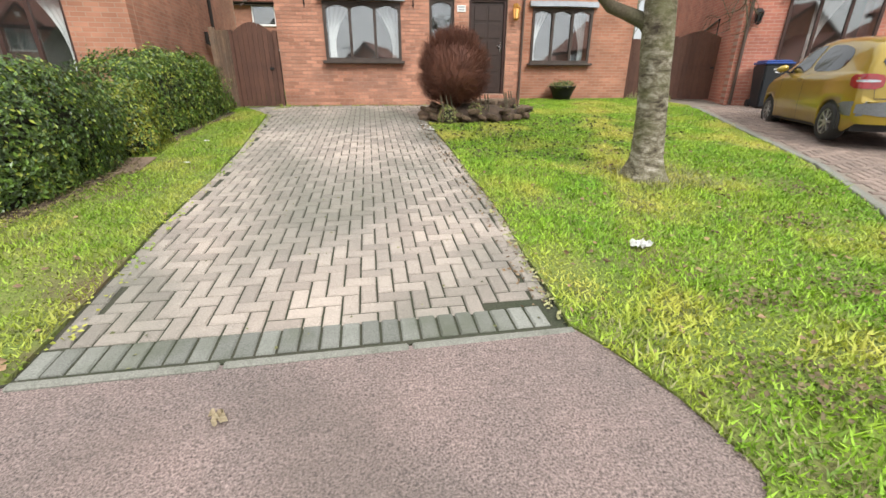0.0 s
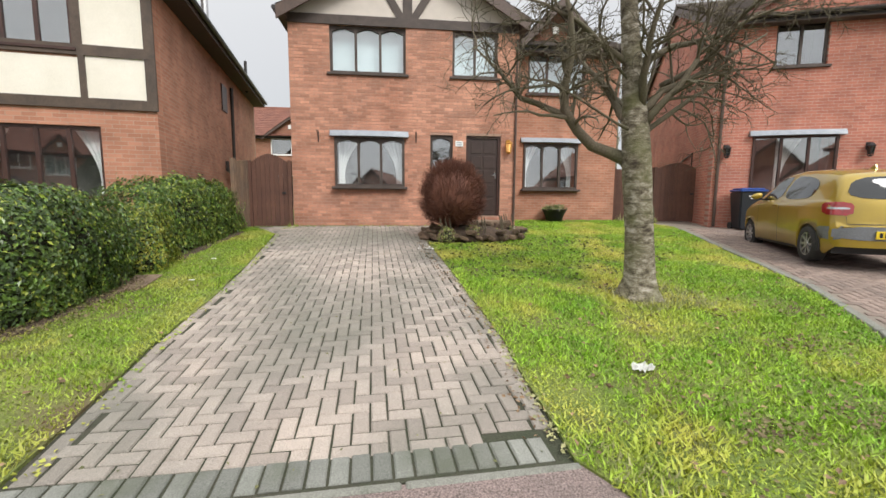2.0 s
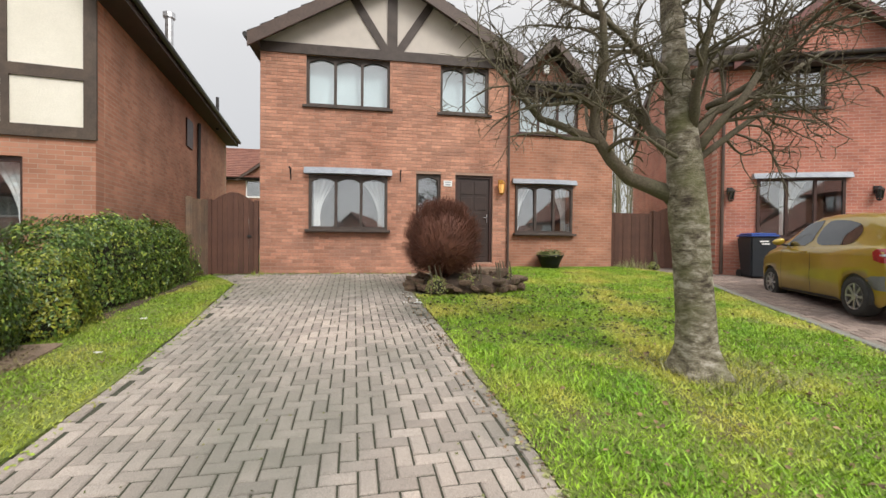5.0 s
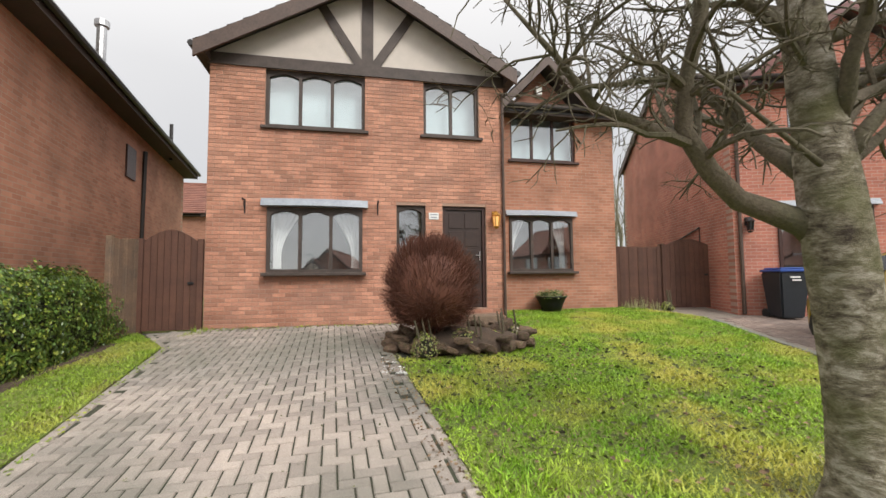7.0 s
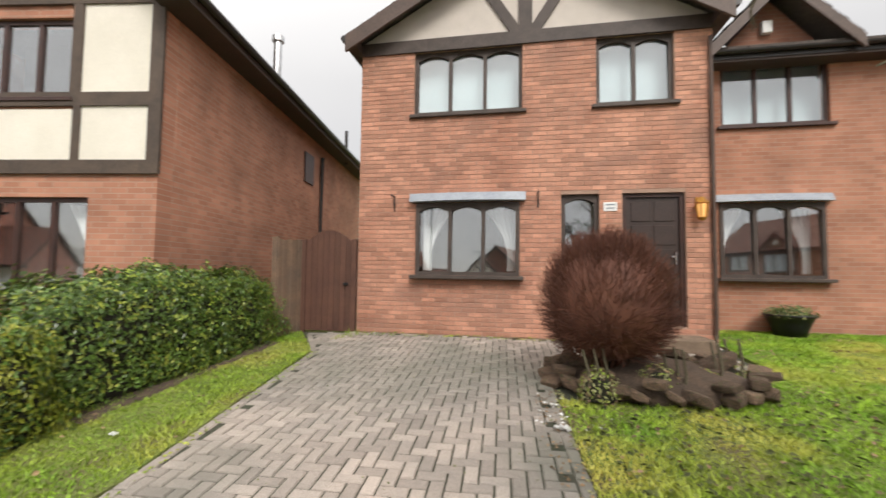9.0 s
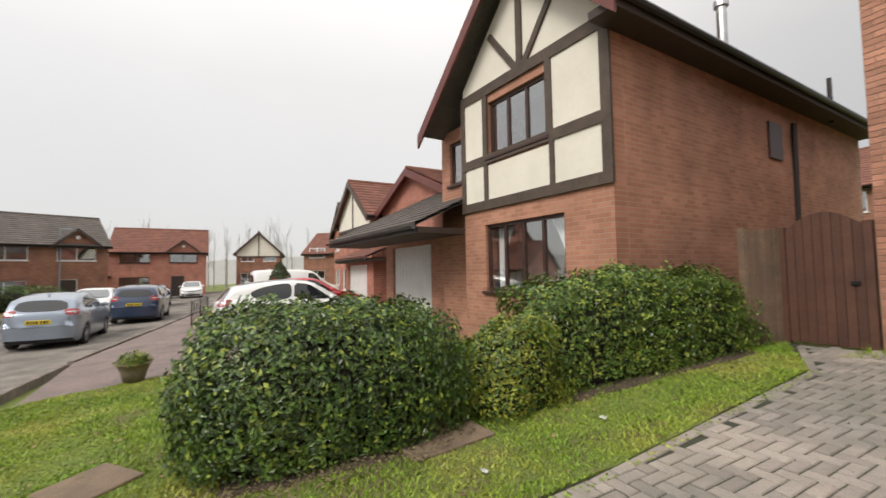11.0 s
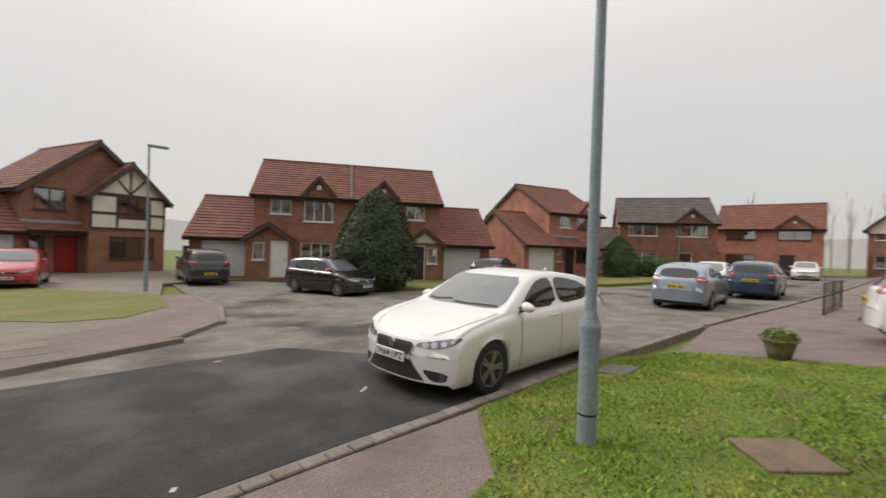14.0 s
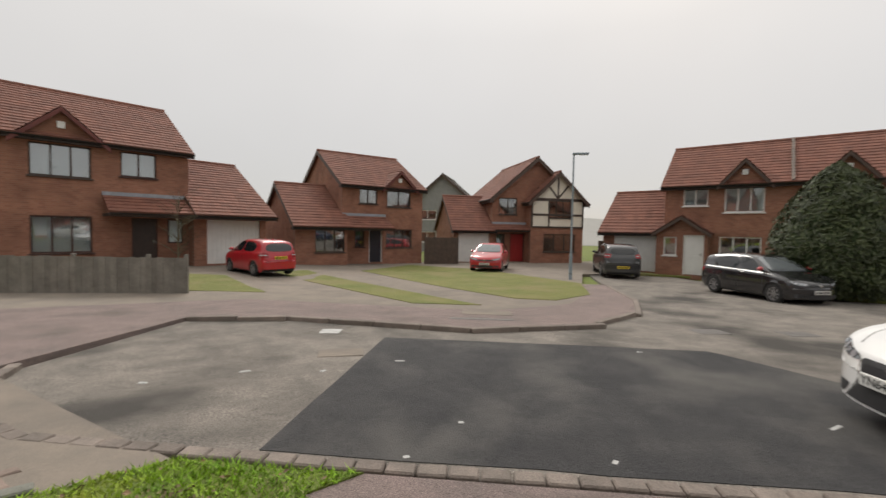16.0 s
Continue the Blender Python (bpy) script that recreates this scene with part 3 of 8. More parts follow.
def roof_y(parent, x0, x1, y0, y1, z, rise, material, over=0.3, front=0.3, back=0.1, barge_mat=None, xa=None, bw=0.26):
    """A pitched roof with its ridge along y, its gable to the front."""
    xm = (x0 + x1) / 2 if xa is None else xa
    kl, kr = rise / (xm - x0), rise / (x1 - xm)
    slope_y(parent, x0 - over, z - over * kl, xm, z + rise, y0 - front, y1 + back, material)
    slope_y(parent, x1 + over, z - over * kr, xm, z + rise, y0 - front, y1 + back, material)
    bm = bmesh.new()
    tube(bm, [(xm, y0 - front, z + rise + 0.01), (xm, y1 + back, z + rise + 0.01)], [0.11, 0.11], 8)
    part("ridge_tiles", bm, material, parent)
    barge(parent, (x0 - over, z - over * kl), (xm, z + rise), (x1 + over, z - over * kr), y0 - front - 0.05, barge_mat or BARGE, bw)
    for a, b, zz in ((x0 - over, x0 + 0.02, z - over * kl), (x1 - 0.02, x1 + over, z - over * kr)):
        bm = bmesh.new()
        box(bm, a, b, y0 - front, y1 + back, zz - 0.2, zz - 0.06)
        part("soffit", bm, SOFFIT, parent)
    for xg, zz in ((x0 - over - 0.05, z - over * kl - 0.03), (x1 + over + 0.05, z - over * kr - 0.03)):
        bm = bmesh.new()
        tube(bm, [(xg, y0 - front, zz), (xg, y1 + back, zz)], [0.055, 0.055], 8)
        part("gutter", bm, GUTTER, parent)


def block(parent, x0, x1, y0, y1, height, material, holes=(), front_gable=0.0, side_gable=0.0, apex=None):
    """Four walls: holes in the front one in the house's own x and z."""
    wall("wall_front", parent, material, x1 - x0, height, pose(x0, y0, 0), [(a - x0, b, c - x0, d) for a, b, c, d in holes], front_gable, apex=apex)
    wall("wall_back", parent, material, x1 - x0, height, pose(x1, y1, 0, 0, 0, 180), (), front_gable, apex=None if apex is None else x1 - x0 - apex)
    wall("wall_side", parent, material, y1 - y0 - 0.56, height, pose(x0, y1 - 0.28, 0, 0, 0, -90), (), side_gable)
    wall("wall_side", parent, material, y1 - y0 - 0.56, height, pose(x1, y0 + 0.28, 0, 0, 0, 90), (), side_gable)
    bm = bmesh.new()
    box(bm, x0 + 0.28, x1 - 0.28, y0 + 0.28, y1 - 0.28, height - 0.12, height - 0.02)
    part("ceiling", bm, ROOM, parent)


def panel_door(parent, x, z, w, h, material, frame_mat, glazed=0, y=0.0, handle=True, name="door", rows=4, cols=2):
    """A front door in its frame, with raised panels or small panes."""
    o = new(name)
    o.parent = parent
    o.matrix_local = pose(x, y, z)
    bm = bmesh.new()
    box(bm, 0, 0.06, 0.05, 0.15, 0, h)
    box(bm, w - 0.06, w, 0.05, 0.15, 0, h)
    box(bm, 0.06, w - 0.06, 0.05, 0.15, h - 0.06, h)
    part("frame", bm, frame_mat, o)
    bm = bmesh.new()
    box(bm, 0.065, w - 0.065, 0.09, 0.13, 0.02, h - 0.065)
    leaf = part("leaf", bm, material, o)
    cw, ch = (w - 0.13 - 0.1) / cols, (h - 0.2) / rows
    for i in range(cols):
        for j in range(rows):
            bm = bmesh.new()
            box(bm, 0.115 + i * cw + 0.025, 0.115 + (i + 1) * cw - 0.025, 0.078, 0.091, 0.1 + j * ch + 0.03, 0.1 + (j + 1) * ch - 0.03, 0.006)
            part("pane" if j >= rows - glazed else "panel", bm, GLASS if j >= rows - glazed else material, leaf)
    if handle:
        bm = bmesh.new()
        box(bm, w - 0.13, w - 0.1, 0.06, 0.09, h * 0.46, h * 0.56, 0.005)
        box(bm, w - 0.2, w - 0.105, 0.045, 0.06, h * 0.51, h * 0.525, 0.004)
        part("handle", bm, CHROME, o, "chrome handle")
    bm = bmesh.new()
    box(bm, -0.05, w + 0.05, 0.4, 0.45, -0.05, h + 0.05)
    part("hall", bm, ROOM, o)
    return o


def garage_door(parent, x, w, h, y=0.0, material=None):
    o = new("garage_door")
    o.parent = parent
    o.matrix_local = pose(x, y, 0)
    bm = bmesh.new()
    box(bm, 0, w, 0.08, 0.12, 0, h)
    part("leaf", bm, material or GARAGE, o)
    n = 12
    bm = bmesh.new()
    for i in range(n):
        box(bm, w * i / n + 0.02, w * (i + 1) / n - 0.02, 0.068, 0.081, 0.08, h - 0.08, 0.005)
    part("ribs", bm, material or GARAGE, o)
    return o


def flashing(parent, x0, x1, z0, z1, y=0.0, out=0.22):
    """A lead-covered canopy over a shallow bow window."""
    bm = bmesh.new()
    n = 10
    top, low, back = [], [], []
    for k in range(n + 1):
        s = k / n
        x = x0 + (x1 - x0) * s
        b = out * (0.55 + 0.45 * math.sin(math.pi * s))
        top.append(bm.verts.new((x, y - b * 0.55, z1)))
        low.append(bm.verts.new((x, y - b, z0)))
        back.append(bm.verts.new((x, y + 0.02, z1 + 0.01)))
    under = [bm.verts.new((v.co.x, y + 0.02, z0 - 0.0)) for v in low]
    for a, b in ((back, top), (top, low), (low, under)):
        for k in range(n):
            bm.faces.new((a[k], a[k + 1], b[k + 1], b[k]))
    bm.faces.new((back[0], top[0], low[0], under[0]))
    bm.faces.new((back[-1], under[-1], low[-1], top[-1]))
    bmesh.ops.recalc_face_normals(bm, faces=bm.faces)
    return part("canopy", bm, LEAD, parent, "grey lead canopy over the window")


def front_gable(parent, xm, half, z, rise, y, material, roof, bmat=BARGE, back=2.0, out=0.25, alarm=True):
    """A small gable over an upper window, set on the main roof."""
    bm = bmesh.new()
    prism(bm, [(xm - half, z - 0.1), (xm + half, z - 0.1), (xm, z + rise)], y - 0.03, y + 0.15)
    part("small_gable", bm, material, parent)
    slope_y(parent, xm - half - 0.18, z - 0.15, xm, z + rise + 0.16, y - out, y + back, roof)
    slope_y(parent, xm + half + 0.18, z - 0.15, xm, z + rise + 0.16, y - out, y + back, roof)
    barge(parent, (xm - half - 0.2, z - 0.17), (xm, z + rise + 0.16), (xm + half + 0.2, z - 0.17), y - out - 0.04, bmat, 0.16)
    if not alarm:
        return
    bm = bmesh.new()
    box(bm, xm - 0.12, xm + 0.12, y - 0.12, y - 0.03, z + rise * 0.4, z + rise * 0.4 + 0.26, 0.01)
    part("alarm_box", bm, UPVC, parent, "white alarm box")


# the house at the end of the drive
home = thing("house", pose(-3.32, 10.4, 0.68), "two-storey orange brick house with dark timbered gable", "house")
Hx = lambda x: x + 3.32
Hz = lambda z: z - 0.68
holes = [(Hx(-2.3), Hz(1.65), Hx(-0.6), Hz(2.84)), (Hx(0.05), Hz(1.55), Hx(0.62), Hz(2.95)), (Hx(0.96), Hz(0.93), Hx(1.85), Hz(2.95)), (Hx(-2.37), Hz(4.36), Hx(-0.56), Hz(5.455)), (Hx(0.59), Hz(4.36), Hx(1.73), Hz(5.455))]
MAIN_HOLES = holes
wall("wall_front", home, MORTAR, 5.59, Hz(5.5), pose(0, 0, 0), holes)
bm = bmesh.new()
prism(bm, [(0.0, Hz(5.5)), (5.59, Hz(5.5)), (5.59, Hz(5.66)), (2.8, Hz(7.24)), (0.0, Hz(5.66))], 0.0, 0.28)
part("gable", bm, RENDER_G, home, "pale render gable")
wall("wall_side", home, BRICK, 7.7, Hz(5.5), pose(0, 8.0, 0, 0, 0, -90))
wall("wall_side", home, BRICK, 7.7, Hz(5.5), pose(5.59, 0.28, 0, 0, 0, 90))
wall("wall_back", home, BRICK, 5.59, Hz(5.5), pose(5.59, 8.28, 0, 0, 0, 180))
bm = bmesh.new()
box(bm, 0.28, 5.3, 0.28, 8.0, 2.35, 2.45)
part("floor_slab", bm, ROOM, home)
roof_y(home, 0, 5.59, 0, 8.28, Hz(5.77), 1.59, ROOF_GREY, over=0.17, front=0.32, barge_mat=BARGE, bw=0.25)
bm = bmesh.new()
box(bm, -0.03, 5.62, -0.04, 0.01, Hz(5.445), Hz(5.66))
part("gable_beam", bm, TIMBER, home)
bm = bmesh.new()
box(bm, Hx(-0.62), Hx(-0.4), -0.035, 0.008, Hz(5.66), Hz(7.12))
part("gable_post", bm, TIMBER, home)
for s in (-1, 1):
    bm = bmesh.new()
    beam(bm, (Hx(-0.51 + s * 0.12), -0.016, Hz(5.62)), (Hx(-0.51 + s * 0.86), -0.016, Hz(6.76)), 0.17, 0.04)
    part("gable_brace", bm, TIMBER, home)
w1 = window(home, Hx(-2.3), Hz(1.65), 1.7, 1.19, 3, TIMBER, arch=True, proud=0.1)
drape(w1, 0.06, 0.56, 0.08, 1.12, 0.3, -1)
drape(w1, 1.14, 1.64, 0.08, 1.12, 0.3, 1)
flashing(home, Hx(-2.4), Hx(-0.5), Hz(2.86), Hz(3.0))
window(home, Hx(0.05), Hz(1.55), 0.57, 1.4, 1, TIMBER, arch=True, sill=False)
panel_door(home, Hx(0.96), Hz(0.93), 0.89, 2.02, DOOR_DARK, MAHOG, glazed=0, rows=5, cols=2)
window(home, Hx(-2.37), Hz(4.36), 1.81, 1.095, 3, TIMBER, arch=True, behind="blind")
window(home, Hx(0.59), Hz(4.36), 1.14, 1.095, 2, TIMBER, arch=True, behind="blind")
# the set-back wing
wing_holes = [(Hx(2.9), Hz(1.66), Hx(4.55), Hz(2.98)), (Hx(2.97), Hz(4.38), Hx(4.7), Hz(5.53))]
wall("wall_wing", home, BRICK, 3.48, Hz(5.55), pose(5.59, 1.45, 0), [(a - 5.59, b, c - 5.59, d) for a, b, c, d in wing_holes])
wall("wall_wing", home, BRICK, 6.2, Hz(5.55), pose(9.07, 1.73, 0, 0, 0, 90))
w2 = window(home, Hx(2.9), Hz(1.66), 1.65, 1.32, 3, TIMBER, y=1.45, arch=True, proud=0.1)
drape(w2, 0.06, 0.5, 0.08, 1.24, 0.3, -1)
drape(w2, 1.12, 1.59, 0.08, 1.24, 0.3, 1)
flashing(home, Hx(2.8), Hx(4.65), Hz(3.0), Hz(3.13), y=1.45)
w3 = window(home, Hx(2.97), Hz(4.38), 1.73, 1.15, 3, MAHOG, y=1.45, behind="blind")
slope(home, 5.59, 9.3, 1.1, Hz(5.62), 5.0, Hz(7.4), ROOF_GREY)
gutter(home, 5.6, 9.3, 1.04, Hz(5.58))
bm = bmesh.new()
box(bm, 5.6, 9.3, 1.12, 1.5, Hz(5.42), Hz(5.56))
part("soffit", bm, SOFFIT, home)
bm = bmesh.new()
prism(bm, [(Hx(2.8), Hz(5.55)), (Hx(4.76), Hz(5.55)), (Hx(3.78), Hz(6.62))], 1.43, 1.6)
part("small_gable", bm, BRICK_FAR, home)
slope_y(home, Hx(2.66), Hz(5.68), Hx(3.78), Hz(6.82), 0.98, 3.2, ROOF_GREY)
slope_y(home, Hx(4.9), Hz(5.68), Hx(3.78), Hz(6.82), 0.98, 3.2, ROOF_GREY)
barge(home, (Hx(2.62), Hz(5.66)), (Hx(3.78), Hz(6.83)), (Hx(4.94), Hz(5.66)), 0.95, BARGE, 0.2)
bm = bmesh.new()
box(bm, Hx(3.62), Hx(3.78), 1.32, 1.42, Hz(6.0), Hz(6.22), 0.01)
part("alarm_box", bm, UPVC, home, "white alarm box")
bm = bmesh.new()
tube(bm, [(5.54, -0.05, 0.1), (5.54, -0.05, Hz(5.3))], [0.03, 0.03], 8)
part("downpipe", bm, BARGE, home)
bm = bmesh.new()
tube(bm, [(5.66, 1.37, 0.1), (5.66, 1.37, Hz(5.5))], [0.035, 0.035], 8)
part("downpipe", bm, BARGE, home)

# the timbered neighbour
nb = thing("house", pose(-8.82, 7.67, 0.42, 0, 0, 8), "brick house with cream panels and dark timber framing", "house")
NW = 3.66
NE = 4.86
nholes = [(0.70, 0.9, 2.74, 2.2), (0.86, 3.52, 2.42, 4.62)]
block(nb, 0, NW, 0, 10.7, NE, BRICK, nholes, front_gable=0.0)
bm = bmesh.new()
prism(bm, [(0.0, NE), (NW, NE), (NW, NE + 0.3), (NW / 2, NE + 2.1), (0.0, NE + 0.3)], 0.0, 0.28)
part("gable", bm, RENDER_W, nb, "cream render gable")
bm = bmesh.new()
for x0, x1, z0, z1 in ((0.1, 0.78, 2.68, 3.4), (0.1, 0.72, 3.58, NE - 0.08), (0.85, 2.5, 2.68, 3.36), (2.6, NW - 0.14, 2.68, 3.4), (2.58, NW - 0.14, 3.58, NE - 0.06)):
    b2 = bmesh.new()
    box(b2, x0, x1, -0.02, 0.0, z0, z1)
    part("panel", b2, RENDER_W, nb, "cream render panel")
box(bm, -0.02, NW + 0.03, -0.055, -0.002, 2.5, 2.68)
box(bm, -0.02, NW + 0.03, -0.05, -0.002, 3.4, 3.58)
box(bm, -0.02, NW + 0.03, -0.05, -0.002, NE - 0.08, NE + 0.12)
for x0, x1, z0, z1 in ((-0.03, 0.1, 2.68, 3.4), (-0.03, 0.1, 3.58, NE - 0.08), (NW - 0.14, NW + 0.03, 2.68, 3.4), (NW - 0.14, NW + 0.03, 3.58, NE - 0.08), (0.74, 0.86, 2.68, 3.4), (2.5, 2.6, 2.68, 3.4), (0.72, 0.86, 3.58, NE - 0.08), (2.44, 2.58, 3.58, NE - 0.08), (1.76, 1.9, NE + 0.12, NE + 1.9)):
    box(bm, x0, x1, -0.048, -0.002, z0, z1)
part("timber_frame", bm, TIMBER_SOFT, nb, "dark timber framing")
for s in (-1, 1):
    bm = bmesh.new()
    beam(bm, (1.83 + s * 0.1, -0.024, NE + 0.1), (1.83 + s * 0.85, -0.024, NE + 1.05), 0.12, 0.045)
    part("gable_brace", bm, TIMBER_SOFT, nb)
wn_low = window(nb, 0.70, 0.9, 2.04, 1.3, 4, MAHOG)
drape(wn_low, 0.06, 0.5, 0.08, 1.24, 0.3, -1)
drape(wn_low, 1.5, 1.98, 0.08, 1.24, 0.3, 1)
window(nb, 0.86, 3.52, 1.56, 1.1, 3, MAHOG)
slope_y(nb, NW + 0.42, NE + 0.05, 1.83, NE + 2.25, -0.42, 10.8, ROOF_GREY)
slope_y(nb, -1.2, 4.5, 1.83, NE + 2.25, -0.42, 10.8, ROOF_GREY)
barge(nb, (NW + 0.44, NE + 0.03), (1.83, NE + 2.25), (-1.22, 4.48), -0.47, BARGE_RED, 0.26)
bm = bmesh.new()
box(bm, NW - 0.02, NW + 0.42, -0.4, 10.8, NE - 0.14, NE - 0.02)
part("soffit", bm, SOFFIT, nb)
bm = bmesh.new()
tube(bm, [(NW + 0.47, -0.4, NE + 0.01), (NW + 0.47, 10.8, NE + 0.01)], [0.06, 0.06], 8)
part("gutter", bm, GUTTER, nb)
wall("wall_side", nb, BRICK, 10.1, NE + 0.3, pose(NW + 0.004, 0.3, 0, 0, 0, 90), thick=0.1)
# wing of the neighbour with its window, and the garage beyond
block(nb, -1.3, 0.0, 0.25, 8.0, 4.6, BRICK, [(-0.95, 3.3, -0.35, 4.3)])
window(nb, -0.95, 3.3, 0.6, 1.0, 1, MAHOG, y=0.25)
block(nb, -5.4, -1.31, 0.6, 6.0, 2.3, BRICK, [(-4.9, 0, -2.5, 2.05)])
garage_door(nb, -4.9, 2.4, 2.05, y=0.6)
slope(nb, -5.7, 0.0, -1.2, 2.25, 3.2, 4.3, ROOF_GREY)
gutter(nb, -5.7, 0.0, -1.26, 2.2)
bm = bmesh.new()
box(bm, -5.6, 0.0, -1.15, 0.0, 2.08, 2.2)
part("soffit", bm, SOFFIT, nb)
bm = bmesh.new()
tube(bm, [(NW + 0.02, 6.2, 0.6), (NW + 0.06, 6.2, 4.4)], [0.05, 0.05], 8)
tube(bm, [(NW + 0.1, 4.9, 1.75), (NW + 0.1, 6.2, 1.6)], [0.05, 0.05], 8)
tube(bm, [(NW + 0.1, 4.9, 1.75), (NW + 0.1, 4.9, 2.0)], [0.05, 0.05], 8)
part("downpipe", bm, GUTTER, nb)
bm = bmesh.new()
box(bm, NW - 0.02, NW + 0.04, 5.0, 5.6, 3.5, 4.25)
part("side_window", bm, MAHOG, nb)
bm = bmesh.new()
tube(bm, [(NW + 0.2, 2.9, NE + 0.1), (NW + 0.2, 2.9, NE + 1.0), (NW + 0.2, 2.9, NE + 1.01), (NW + 0.2, 2.9, NE + 1.12)], [0.08, 0.08, 0.12, 0.12], 10)
part("flue", bm, CHROME, nb, "steel flue")
bm = bmesh.new()
tube(bm, [(NW + 0.2, 8.0, NE - 0.2), (NW + 0.2, 8.0, NE + 0.9)], [0.05, 0.05], 8)
part("soil_pipe", bm, GUTTER, nb)

# the red brick house on the other side
rb = thing("house", pose(7.56, 10.15, 0.62, 0, 0, -20), "red brick house with brown bow window", "house")
RW = 7.2
rholes = [(0.9, 0.95, 2.78, 2.4), (1.22, 4.1, 2.36, 5.2), (4.6, 0.95, 6.3, 2.4), (4.6, 4.1, 6.2, 5.2)]
block(rb, 0, RW, 0, 8.4, 5.35, BRICK_RED, rholes, side_gable=1.95)
rw = window(rb, 0.9, 0.95, 1.88, 1.45, 3, MAHOG, proud=0.1)
flashing(rb, 0.8, 2.9, 2.4, 2.53)
drape(rw, 0.66, 1.24, 0.08, 1.4, 0.3, -1)
window(rb, 1.22, 4.1, 1.14, 1.1, 2, TIMBER)
window(rb, 4.6, 0.95, 1.7, 1.45, 3, MAHOG)
window(rb, 4.6, 4.1, 1.6, 1.1, 3, TIMBER)
roof_x(rb, 0, RW, 0, 8.4, 5.4, 1.95, ROOF_GREY, over=0.3, side=0.12, barge_mat=BARGE)
front_gable(rb, 2.35, 1.95, 5.35, 1.3, -0.02, BRICK_RED, ROOF_GREY, BARGE_RED, back=2.6, out=0.3, alarm=False)
bm = bmesh.new()
tube(bm, [(0.12, -0.05, 0.05), (0.12, -0.05, 5.1)], [0.04, 0.04], 8)
part("downpipe", bm, BARGE, rb)
bm = bmesh.new()
tube(bm, [(-0.03, 1.6, 1.6), (-0.03, 1.6, 2.15), (-0.03, 4.0, 1.75)], [0.02, 0.02, 0.02], 6)
part("cable", bm, GUTTER, rb)
# ---- houses across the road ----
def pent(parent, x0, x1, y0, z0, y1, z1, roof):
    slope(parent, x0, x1, y0, z0, y1, z1, roof, "pent_roof")
    gutter(parent, x0, x1, y0 - 0.05, z0 - 0.03)
    bm = bmesh.new()
    box(bm, x0, x1, y0, y1, z0 - 0.16, z0 - 0.05)
    part("soffit", bm, SOFFIT, parent)
    bm = bmesh.new()
    box(bm, x0, x1, y1 - 0.06, y1 - 0.005, z1, z1 + 0.16)
    part("flashing", bm, LEAD, parent)


# brick house with a garage at its side, beyond the boarded fence
h1 = thing("house", pose(17.78, -9.58, -0.18, 0, 0, -126), "brown brick house with white garage and red roof", "house")
block(h1, 0, 7.1, 0, 9.2, 5.1, BRICK_FAR, [(1.79, 0.6, 3.62, 2.06), (1.79, 3.57, 3.62, 4.82), (4.57, 3.79, 5.86, 4.84), (4.93, 0, 5.88, 2.05)], side_gable=2.7)
window(h1, 1.79, 0.6, 1.83, 1.46, 3, MAHOG, behind="blind")
window(h1, 1.79, 3.57, 1.83, 1.25, 3, TIMBER, behind="blind")
window(h1, 4.57, 3.79, 1.29, 1.05, 2, MAHOG, behind="blind")
panel_door(h1, 4.93, 0, 0.95, 2.05, DOOR_DARK, MAHOG, rows=3)
roof_x(h1, 0, 7.1, 0, 9.2, 5.2, 2.64, ROOF_RED)
front_gable(h1, 2.72, 1.3, 5.0, 1.05, -0.06, BRICK_FAR, ROOF_RED, BARGE_RED)
block(h1, 7.1, 10.38, -0.8, 8.2, 2.6, BRICK_FAR, [(7.64, 0, 10.08, 2.05)], side_gable=2.6)
garage_door(h1, 7.64, 2.44, 2.05, y=-0.8)
roof_x(h1, 7.11, 10.38, -0.8, 8.2, 2.74, 2.5, ROOF_RED, over=0.9)
bm = bmesh.new()
box(bm, 6.25, 6.85, -0.04, 0.0, 0.95, 2.05)
part("side_window_frame", bm, MAHOG, h1)
# opaque pane with the sky's reflection put into its colour
bm = bmesh.new()
box(bm, 6.32, 6.78, -0.05, -0.041, 1.02, 1.98)
part("pane", bm, SKY_TINT, h1)
pent(h1, 3.95, 7.09, -1.5, 2.25, -0.01, 2.95, ROOF_RED)

# brick house with a low wing
h2 = thing("house", pose(10.58, -19.23, -0.46, 0, 0, -138.1), "brown brick house with low wing and red tiled roof", "house")
block(h2, 2.95, 8.44, 0, 8.1, 4.75, BRICK_FAR, [(4.01, 3.56, 5.19, 4.51), (5.86, 3.45, 7.55, 4.52), (5.81, 0.89, 7.68, 2.05), (4.66, 0, 5.56, 2.05), (3.74, 0.95, 4.36, 1.95)], side_gable=2.35)
window(h2, 4.01, 3.56, 1.18, 0.95, 2, TIMBER)
window(h2, 5.86, 3.45, 1.69, 1.07, 2, TIMBER)
window(h2, 5.81, 0.89, 1.87, 1.16, 3, TIMBER)
window(h2, 3.74, 0.95, 0.62, 1.0, 1, MAHOG)
panel_door(h2, 4.66, 0, 0.9, 2.05, DOOR_NAVY, UPVC, rows=2, cols=1)
roof_x(h2, 2.95, 8.44, 0, 8.1, 4.78, 2.36, ROOF_RED)
front_gable(h2, 6.7, 1.1, 4.62, 0.9, -0.06, BRICK_FAR, ROOF_RED, BARGE_RED)
block(h2, 0, 2.95, -0.82, 6.7, 2.35, BRICK_FAR, [(1.1, 0.7, 2.78, 1.96)], side_gable=2.3)
window(h2, 1.1, 0.7, 1.68, 1.26, 3, TIMBER, y=-0.82)
